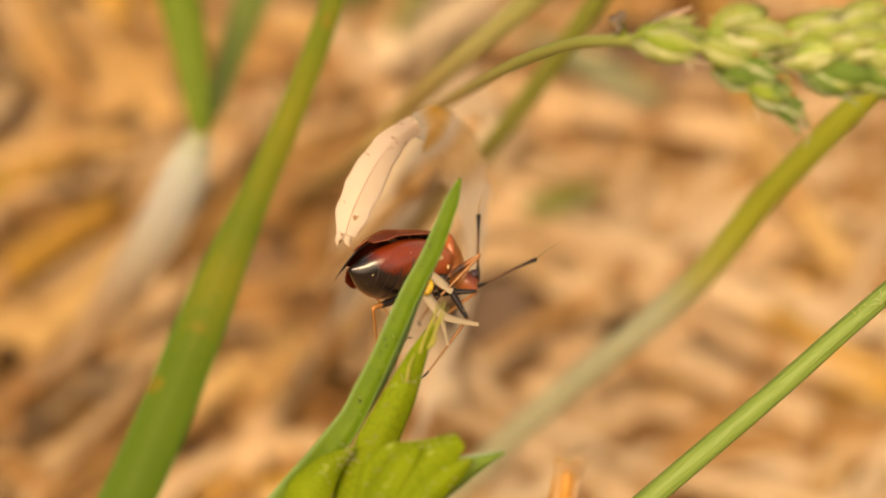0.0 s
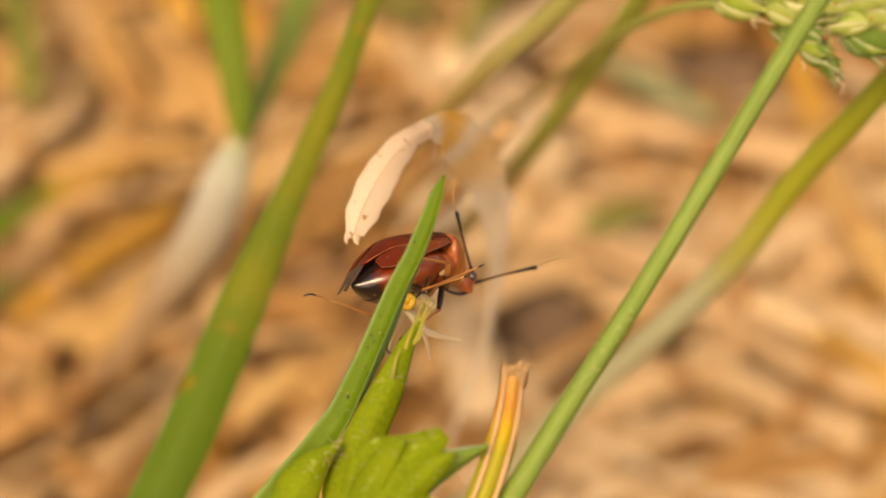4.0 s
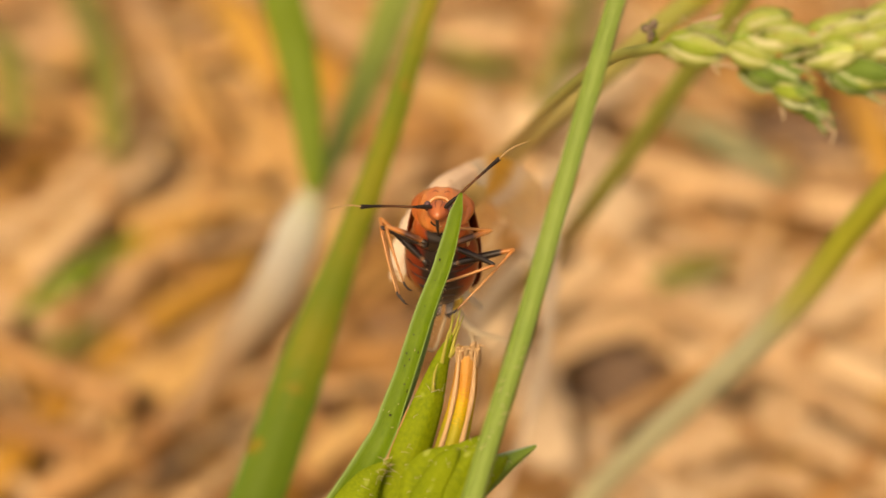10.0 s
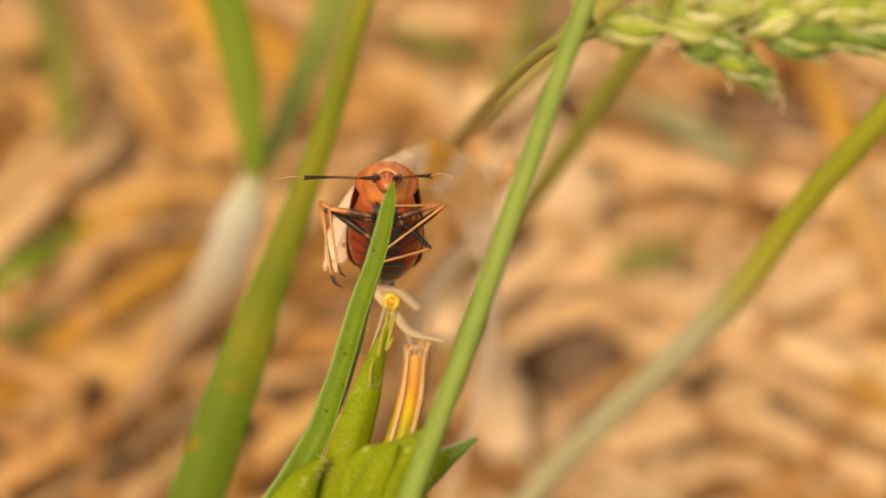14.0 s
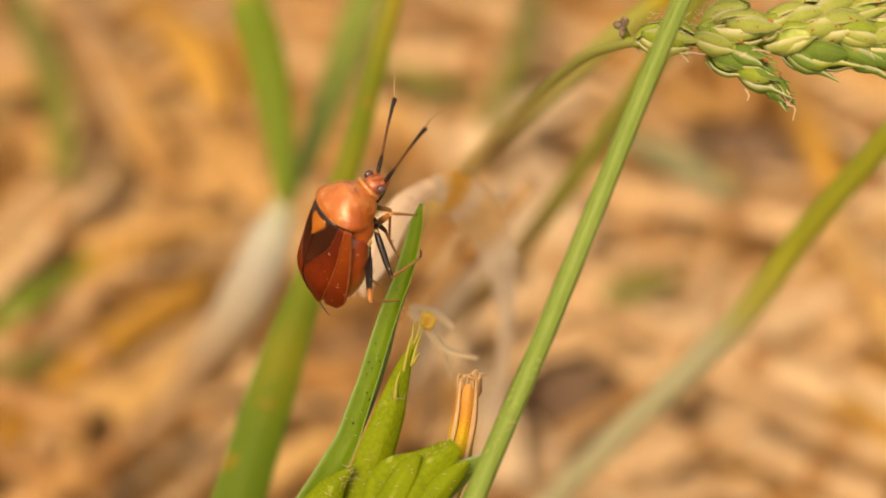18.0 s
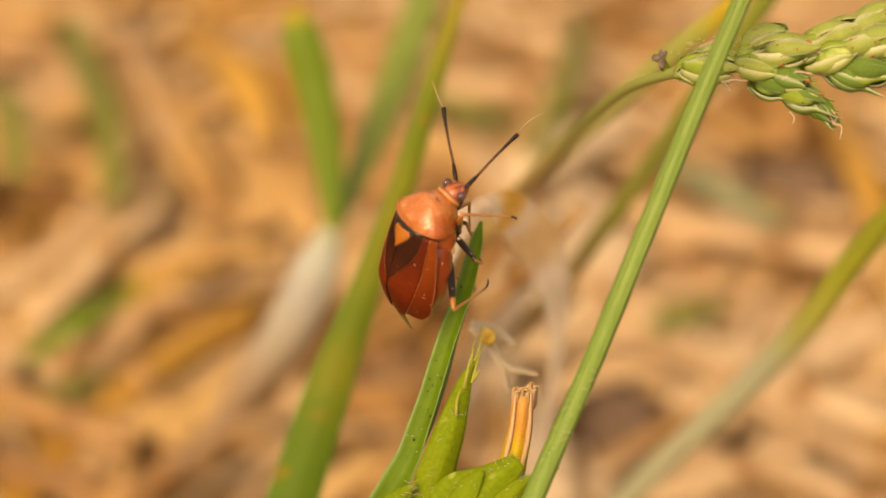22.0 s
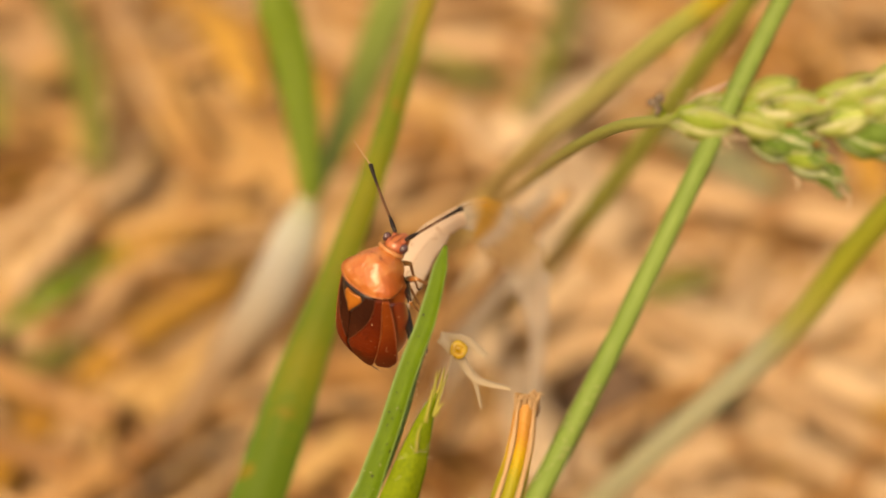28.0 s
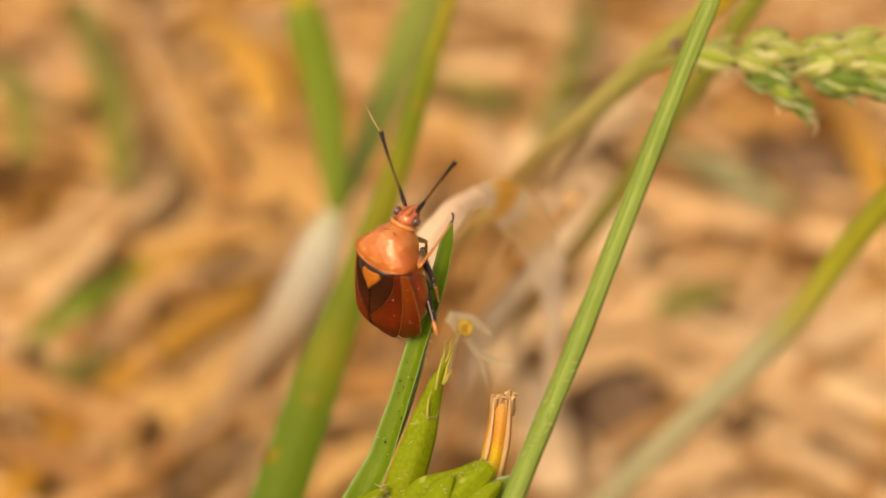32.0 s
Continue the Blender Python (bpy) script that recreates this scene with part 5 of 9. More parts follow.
    for s in (-1, 1):
        e = bmesh.new()
        blob(e, (s * 0.62, 2.98, 0.20), (0.21, 0.24, 0.25), seg=16, rings=12)
        part("eye", e, BUG_EYE, head, "dark red-brown glossy bulging eye")
        k = bmesh.new()
        blob(k, (s * 0.36, 3.26, 0.16), (0.13, 0.16, 0.13), seg=10, rings=7)
        part("antenna_socket", k, BUG_HEAD, head, "raised socket of the antenna")
        part("frons_mark", tube(bmesh.new(), [(s * 0.12, 2.9, 0.52), (s * 0.2, 3.15, 0.42), (s * 0.12, 3.45, 0.2)], [0.02, 0.045, 0.02], n=8, sides=5, face=Vector((0, 0, 1))), BUG_VEIN, head, "dark red stripe on the face")
    part("rostrum", tube(bmesh.new(), [(0, 3.5, -0.3), (0, 3.2, -0.75), (0, 2.6, -1.15), (0, 1.9, -1.3)], [0.1, 0.09, 0.07, 0.03], n=10, sides=6, face=Vector((1, 0, 0))), BUG_BLACK, head, "black beak folded below")
    part("scutellum_base", wing_panel([(-1.0, 1.35), (-0.82, 0.98), (-0.46, 0.6), (-0.02, 0.20)], [(1.0, 1.35), (0.82, 0.98), (0.46, 0.6), (0.02, 0.20)], 0.06, 0.12, 16, 12), BUG_BLACK, bug, "black band before the scutellum")
    part("scutellum", wing_panel([(-0.44, 1.2), (-0.52, 0.95), (-0.30, 0.62), (-0.02, 0.27)], [(0.44, 1.2), (0.52, 0.95), (0.30, 0.62), (0.02, 0.27)], 0.11, 0.1, 16, 10, swell=0.08), BUG_SCUT, bug, "yellow-orange scutellum")
    for s in (-1, 1):
        def sided(points):
            return [(s * x, y) for x, y in points]

        seam = sided([(1.11, 1.3), (1.11, 0.5), (0.94, -0.1), (0.57, -0.75), (0.11, -1.38)])
        fork = sided([(1.34, 1.3), (1.42, 0.4), (1.48, -0.4), (1.46, -1.2), (1.34, -2.0), (1.08, -2.65), (0.72, -3.18)])
        outer = sided([(1.52, 1.25), (1.72, 0.4), (1.84, -0.4), (1.92, -1.2), (1.92, -1.9), (1.82, -2.5), (1.48, -3.02)])
        w = part("wing", wing_panel(seam + sided([(0.14, -2.1), (0.20, -2.8), (0.36, -3.34)]), fork, 0.03 + 0.012 * s), BUG_WING, bug, "translucent red-brown forewing")
        part("clavus", wing_panel(sided([(0.66, 1.3), (0.42, 0.75), (0.06, 0.22), (0.04, -0.6), (0.03, -1.34)]), seam, 0.05 + 0.012 * s), BUG_CLAVUS, w, "dark brown wing panel")
        part("wing_side", wing_panel(fork[:5] + sided([(1.12, -2.6), (1.08, -2.98)]), outer, 0.02), BUG_WING_SIDE, w, "bright red-orange side of the wing with its tip")
        part("membrane", wing_panel(sided([(0.02, -1.3), (0.02, -2.4), (0.02, -3.5), (0.12, -4.36)]), sided([(0.14, -1.42), (0.26, -2.4), (0.60, -3.45), (0.40, -4.42)]), -0.05 + 0.02 * s, 0.03), BUG_MEMB, w, "glossy grey-brown wing membrane")
        part("costa", tube(bmesh.new(), [(x, y, wing_height(x, y) + 0.01) for x, y in outer], [0.03, 0.045, 0.045, 0.04, 0.035, 0.03, 0.02], n=28, sides=6, face=Vector((0, 0, 1))), BUG_VEIN, w, "wing edge vein")
        part("vein", tube(bmesh.new(), [(x, y, wing_height(x, y) + 0.05) for x, y in fork], [0.012, 0.015, 0.015, 0.013, 0.01], n=28, sides=6, face=Vector((0, 0, 1))), BUG_RIM, w, "pale orange wing vein")
        part("claval_seam", tube(bmesh.new(), [(x, y, wing_height(x, y) + 0.07) for x, y in seam], [0.016, 0.018, 0.016, 0.012], n=18, sides=5, face=Vector((0, 0, 1))), BUG_VEIN, w, "fine lighter seam beside the dark panel")
        for x, y, size in ((0.55, -1.9, 0.028), (0.9, -2.6, 0.022), (1.2, -1.1, 0.024), (1.7, -1.5, 0.026), (0.4, -0.6, 0.018), (1.6, -0.2, 0.02)):
            k = bmesh.new()
            blob(k, (s * x, y + 0.1 * s, wing_height(x, y) + 0.07), (size * 0.6, size, size * 0.5), seg=6, rings=4)
            part("dust_speck", k, BUG_CREAM, w, "pale grain of dust on the wing")
    for ob in bug.children_recursive:  # to its true length of seven millimetres
        ob.data.transform(Matrix.Diagonal((BUG_SIZE * 0.9, BUG_SIZE, BUG_SIZE, 1)))
        ob.location = ob.location * BUG_SIZE
    legs = {}
    for name, y, f, t in (("fore", 1.5, 2.0, 2.7), ("mid", 0.65, 2.3, 3.1), ("hind", -0.4, 3.0, 3.9)):
        for s, sn in ((1, "r"), (-1, "l")):
            fm = bmesh.new()
            tube(fm, [(0, 0, 0), (0, f * 0.3, 0.03), (0, f * 0.7, 0.03), (0, f, 0)], [0.11, 0.20 if name == "hind" else 0.165, 0.165 if name == "hind" else 0.14, 0.09], n=10, sides=8, face=Vector((0, 0, 1)))
            fem = part("leg", fm, BUG_FEMUR if name != "fore" else BUG_FEMUR_PALE, bug, "black thigh with an orange knee" if name != "fore" else "orange-brown thigh", at=Matrix.Translation(bent((s * 0.62, y, -1.32)) * BUG_SIZE * MM))
            cb = bmesh.new()
            blob(cb, (0, 0.05, 0), (0.15, 0.22, 0.14), seg=10, rings=7)
            part("coxa", cb, BUG_BLACK, fem, "black hip joint")
            tm = bmesh.new()
            tube(tm, [(0, 0, 0), (0, t * 0.5, -0.03), (0, t, 0)], [0.08, 0.065, 0.052], n=10, sides=7, face=Vector((0, 0, 1)))
            tib = part("shin", tm, BUG_LEG, fem, "thin tan shin with a dark foot", at=pose(0, f * MM, 0))
            fo = bmesh.new()
            tube(fo, [(0, t - 0.02, 0), (0, t + 0.25, 0.05), (0, t + 0.45, 0.2), (0, t + 0.5, 0.32)], [0.055, 0.05, 0.045, 0.02], n=8, sides=6, face=Vector((1, 0, 0)))
            bm = bmesh.new()
            bm.from_mesh(tib.data)
            tmp = bpy.data.meshes.new("foot")
            fo.to_mesh(tmp)
            fo.free()
            k = len(bm.faces)
            bm.from_mesh(tmp)
            bm.faces.ensure_lookup_table()
            for q in bm.faces[k:]:
                q.material_index = 1
                q.smooth = True
            bm.to_mesh(tib.data)
            bm.free()
            tib.data.materials.append(BUG_BLACK)
            legs[name + sn] = (fem, tib)
    horns = {}
    for s, sn in ((1, "r"), (-1, "l")):
        a = bmesh.new()
        tube(a, [(0, 0, 0), (0, 0.35, 0.02), (0, 0.75, 0)], [0.085, 0.11, 0.08], n=8, sides=7, face=Vector((0, 0, 1)))
        tube(a, [(0, 0.74, 0), (0, 1.9, 0.04), (0, 2.9, 0.03), (0, 3.5, 0)], [0.065, 0.06, 0.078, 0.115], n=12, sides=7, face=Vector((0, 0, 1)))
        an = part("antenna", a, BUG_HORN, bug, "long dark antenna, clubbed before its pale end", at=Matrix.Translation(HORN_BASE[sn] * MM))
        b = bmesh.new()
        tube(b, [(0, 0, 0), (0, 0.5, 0.05), (s * 0.08, 1.0, 0.0), (s * 0.25, 1.55, -0.12)], [0.038, 0.034, 0.028, 0.014], n=12, sides=6, face=Vector((0, 0, 1)))
        part("antenna_end", b, BUG_HORN_END, an, "thin cream antenna end", at=pose(0, 3.47 * MM, 0, 8, 0, s * -6))
        horns[sn] = an
    return bug, legs, horns


AWN = leaf_material("awn", (0.42, 0.42, 0.06), (0.6, 0.55, 0.16), glow=0.35)
GREY_BUD = plain_material("grey_bud", (0.08, 0.06, 0.045), (0.30, 0.22, 0.15), 3400.0, rough=0.7, relief=0.0002)
FRAYED = leaf_material("frayed_fibre", (0.58, 0.32, 0.13), (0.84, 0.62, 0.38), glow=0.3)
DARK_SPECK = plain_material("dark_speck", (0.02, 0.014, 0.008), (0.05, 0.03, 0.015), 2500.0, rough=0.8)
AMBER = plain_material("amber", (0.52, 0.28, 0.01), (0.78, 0.52, 0.05), 2500.0, rough=0.25, coat=0.5)
DRY_BRACT = leaf_material("dry_bract", (0.55, 0.34, 0.24), (0.75, 0.55, 0.40), glow=0.35)
SPIKE_CORE = plain_material("spikelet_core", (0.14, 0.25, 0.025), (0.46, 0.52, 0.15), 2200.0, rough=0.6, relief=0.00016)
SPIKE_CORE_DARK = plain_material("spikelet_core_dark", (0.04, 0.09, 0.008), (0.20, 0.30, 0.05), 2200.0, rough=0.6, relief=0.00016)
SPIKE_A = leaf_material("spikelet_green", (0.15, 0.27, 0.02), (0.40, 0.50, 0.09), rough=0.6, glow=0.35, veins=6.0, mottle=1600.0, spots=(0.28, 0.10, 0.015), edge=(0.68, 0.68, 0.40), rim=0.34, spot_size=4200.0, spot_at=0.68)
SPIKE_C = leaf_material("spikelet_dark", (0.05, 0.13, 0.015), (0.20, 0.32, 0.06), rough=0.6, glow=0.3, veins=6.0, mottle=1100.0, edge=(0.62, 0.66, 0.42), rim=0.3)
SPIKE_B = leaf_material("spikelet_pale", (0.24, 0.35, 0.04), (0.52, 0.57, 0.18), rough=0.6, glow=0.4, veins=6.0, mottle=1600.0, spots=(0.4, 0.15, 0.02), edge=(0.78, 0.76, 0.50), rim=0.34, spot_size=4200.0, spot_at=0.68)
ANTHER = plain_material("anther", (0.30, 0.10, 0.02), (0.5, 0.22, 0.06), 4000.0, rough=0.6)
GREEN_CULM = leaf_material("thin_culm", (0.24, 0.30, 0.06), (0.38, 0.42, 0.12), along=[(0.0, (0.5, 0.3, 0.14)), (0.4, (0.5, 0.34, 0.16)), (0.6, (0.36, 0.38, 0.1)), (1.0, (0.36, 0.42, 0.12))], glow=0.15)
GREEN_DULL = leaf_material("dull_blade", (0.15, 0.17, 0.03), (0.27, 0.27, 0.07))
GREEN_TEAL = leaf_material("bluish_blade", (0.22, 0.26, 0.13), (0.34, 0.36, 0.2))
GREEN_TIPPED = leaf_material("tipped_blade", (0.26, 0.33, 0.04), (0.42, 0.46, 0.08), along=[(0.0, (0.5, 0.3, 0.14)), (0.34, (0.5, 0.33, 0.16)), (0.5, (0.50, 0.43, 0.20)), (0.78, (0.40, 0.42, 0.12)), (0.86, (0.62, 0.42, 0.04)), (1.0, (0.6, 0.4, 0.1))])
GREEN_FOOT = leaf_material("footed_blade", (0.17, 0.25, 0.02), (0.30, 0.36, 0.05), along=[(0.0, (0.5, 0.3, 0.14)), (0.27, (0.5, 0.33, 0.16)), (0.42, (0.38, 0.36, 0.10)), (1.0, (0.28, 0.36, 0.06))])


def banded(name, axis, stops, rough=0.3, coat=0.6, span=1.0, mirror=True, grain=1800.0, relief=0.25, shift=0.0, sheen=0.5, gloss=0.16, wander=0.22, depth=0.00004):
    """Bug shell whose colour runs across or along its body, with pits and specks."""
    m, n, l, b = material(name)
    tc = n.new("ShaderNodeTexCoord")
    sep = n.new("ShaderNodeSeparateXYZ")
    l.new(tc.outputs["Object"], sep.inputs[0])
    v = sep.outputs["XYZ".index(axis)]
    if mirror:
        ab = n.new("ShaderNodeMath")
        ab.operation = "ABSOLUTE"
        l.new(v, ab.inputs[0])
        v = ab.outputs[0]
    sc = n.new("ShaderNodeMath")
    sc.operation = "MULTIPLY_ADD"
    l.new(noise_fac(n, l, tc.outputs["Object"], 1500.0, 3.0), sc.inputs[0])
    sc.inputs[1].default_value = wander
    of = n.new("ShaderNodeMath")
    of.operation = "MULTIPLY_ADD"
    l.new(v, of.inputs[0])
    of.inputs[1].default_value = 1000.0 / span
    of.inputs[2].default_value = shift - wander / 2
    l.new(of.outputs[0], sc.inputs[2])
    col = ramp(n, l, sc.outputs[0], stops)
    speck = noise_fac(n, l, tc.outputs["Object"], 5200.0, 1.0)
    col = mixed(n, l, ramp(n, l, speck, [(0.74, (0, 0, 0)), (0.8, (0.6, 0.6, 0.6))]), col, (0.8, 0.55, 0.35))
    l.new(col, b.inputs["Base Color"])
    b.inputs["Roughness"].default_value = rough
    b.inputs["Specular IOR Level"].default_value = sheen
    b.inputs["Coat Weight"].default_value = coat
    b.inputs["Coat Roughness"].default_value = gloss
    bump(n, l, b, noise_fac(n, l, tc.outputs["Object"], grain * 3, 2.0), relief, depth)
    return m


BLK = (0.014, 0.009, 0.008)
BUG_BELLY = banded("bug_belly", "X", [(0.0, BLK), (0.36, BLK), (0.46, (0.09, 0.012, 0.005)), (0.62, (0.20, 0.026, 0.008)), (1.0, (0.27, 0.045, 0.011))], span=1.9, coat=0.6, rough=0.32, gloss=0.12, wander=0.34)
BUG_CHEST = banded("bug_chest", "X", [(0.0, BLK), (0.34, BLK), (0.44, (0.24, 0.04, 0.010)), (1.0, (0.42, 0.09, 0.018))], span=1.5, coat=0.4, rough=0.36, gloss=0.15, wander=0.25)
BUG_SHIELD = banded("bug_shield", "X", [(0.0, (0.52, 0.19, 0.06)), (0.2, (0.46, 0.125, 0.028)), (0.45, (0.52, 0.18, 0.05)), (0.62, (0.43, 0.105, 0.02)), (1.0, (0.34, 0.055, 0.010))], span=1.9, coat=0.65, rough=0.36, relief=1.0, sheen=0.5, gloss=0.3, wander=0.7, grain=1300.0, depth=0.00008)
BUG_RIM = plain_material("bug_rim", (0.32, 0.09, 0.028), (0.50, 0.20, 0.075), 1800.0, rough=0.4, coat=0.3)
BUG_WING_SIDE = banded("bug_wing_side", "Y", [(0.0, (0.21, 0.040, 0.008)), (0.4, (0.15, 0.021, 0.005)), (1.0, (0.10, 0.012, 0.003))], span=-3.9, mirror=False, rough=0.5, coat=0.08, sheen=0.15, gloss=0.2, wander=0.6)
BUG_CREAM = plain_material("bug_cream", (0.58, 0.36, 0.16), (0.7, 0.5, 0.28), 2500.0, rough=0.5)
BUG_HEAD = banded("bug_head", "X", [(0.0, (0.46, 0.14, 0.05)), (0.5, (0.42, 0.11, 0.04)), (1.0, (0.30, 0.06, 0.025))], span=0.5, coat=0.3, rough=0.4)
BUG_PALE = plain_material("bug_pale", (0.48, 0.18, 0.06), (0.58, 0.27, 0.11), 1500.0, rough=0.4, coat=0.2)
BUG_VEIN = plain_material("bug_vein", (0.16, 0.035, 0.014), (0.26, 0.07, 0.03), 1500.0, rough=0.4, coat=0.1)
BUG_EYE = plain_material("bug_eye", (0.05, 0.025, 0.028), (0.15, 0.07, 0.075), 6000.0, rough=0.2, coat=0.8)
BUG_BLACK = plain_material("bug_black", BLK, (0.03, 0.02, 0.016), 2500.0, rough=0.38, coat=0.2)
BUG_VENTER = plain_material("bug_venter", BLK, (0.03, 0.014, 0.01), 2500.0, rough=0.5, coat=0.08)
BUG_SCUT = plain_material("bug_scutellum", (0.36, 0.10, 0.011), (0.44, 0.14, 0.018), 1800.0, rough=0.5, coat=0.06)
BUG_WING = banded("bug_wing", "Y", [(0.0, (0.10, 0.013, 0.004)), (0.35, (0.14, 0.018, 0.004)), (0.7, (0.10, 0.011, 0.003)), (1.0, (0.17, 0.024, 0.005))], span=-3.9, mirror=False, rough=0.55, coat=0.05, sheen=0.1, gloss=0.25, wander=0.7, relief=0.6, depth=0.0001)
BUG_CLAVUS = banded("bug_clavus", "Y", [(0.0, (0.035, 0.009, 0.004)), (0.5, (0.055, 0.013, 0.005)), (1.0, (0.035, 0.009, 0.004))], span=-1.6, mirror=False, rough=0.6, coat=0.02, sheen=0.08, wander=0.6, relief=0.6, depth=0.0001)
BUG_MEMB = plain_material("bug_membrane", (0.035, 0.022, 0.016), (0.07, 0.042, 0.03), 900.0, rough=0.3, coat=0.25)
BUG_LEG = banded("bug_leg", "Y", [(0.0, (0.40, 0.15, 0.04)), (0.5, (0.42, 0.19, 0.065)), (0.8, (0.46, 0.24, 0.10)), (1.0, (0.32, 0.14, 0.05))], span=3.6, mirror=False, rough=0.4, coat=0.2)
BUG_FEMUR = banded("bug_femur", "Y", [(0.0, (0.35, 0.18, 0.1)), (0.12, BLK), (0.86, BLK), (0.93, (0.36, 0.13, 0.035)), (1.0, (0.42, 0.17, 0.05))], span=2.7, mirror=False, coat=0.25, rough=0.4, sheen=0.3)
BUG_FEMUR_PALE = banded("bug_femur_pale", "Y", [(0.0, (0.32, 0.12, 0.04)), (0.2, (0.10, 0.035, 0.015)), (0.5, (0.05, 0.02, 0.012)), (0.66, (0.42, 0.15, 0.04)), (1.0, (0.46, 0.2, 0.06))], span=2.0, mirror=False)
BUG_HORN = banded("bug_horn", "Y", [(0.0, BLK), (0.22, BLK), (0.30, (0.12, 0.05, 0.02)), (0.62, (0.08, 0.03, 0.014)), (0.78, BLK), (1.0, BLK)], span=3.5, mirror=False, coat=0.0, rough=0.55, sheen=0.25)
BUG_HORN_END = plain_material("bug_horn_end", (0.30, 0.18, 0.08), (0.46, 0.30, 0.14), 1500.0, rough=0.4)

tuft = build_tuft()
floret = build_floret()
stub = build_stub()
stem = build_stem()
spike = build_spike()
bent_leaf = build_bent_leaf()
broad_blade, forked, leaning = build_far_grass()
plant_bug, bug_legs, bug_horns = build_bug()
build_laid_pieces()
build_litter()
build_ground()


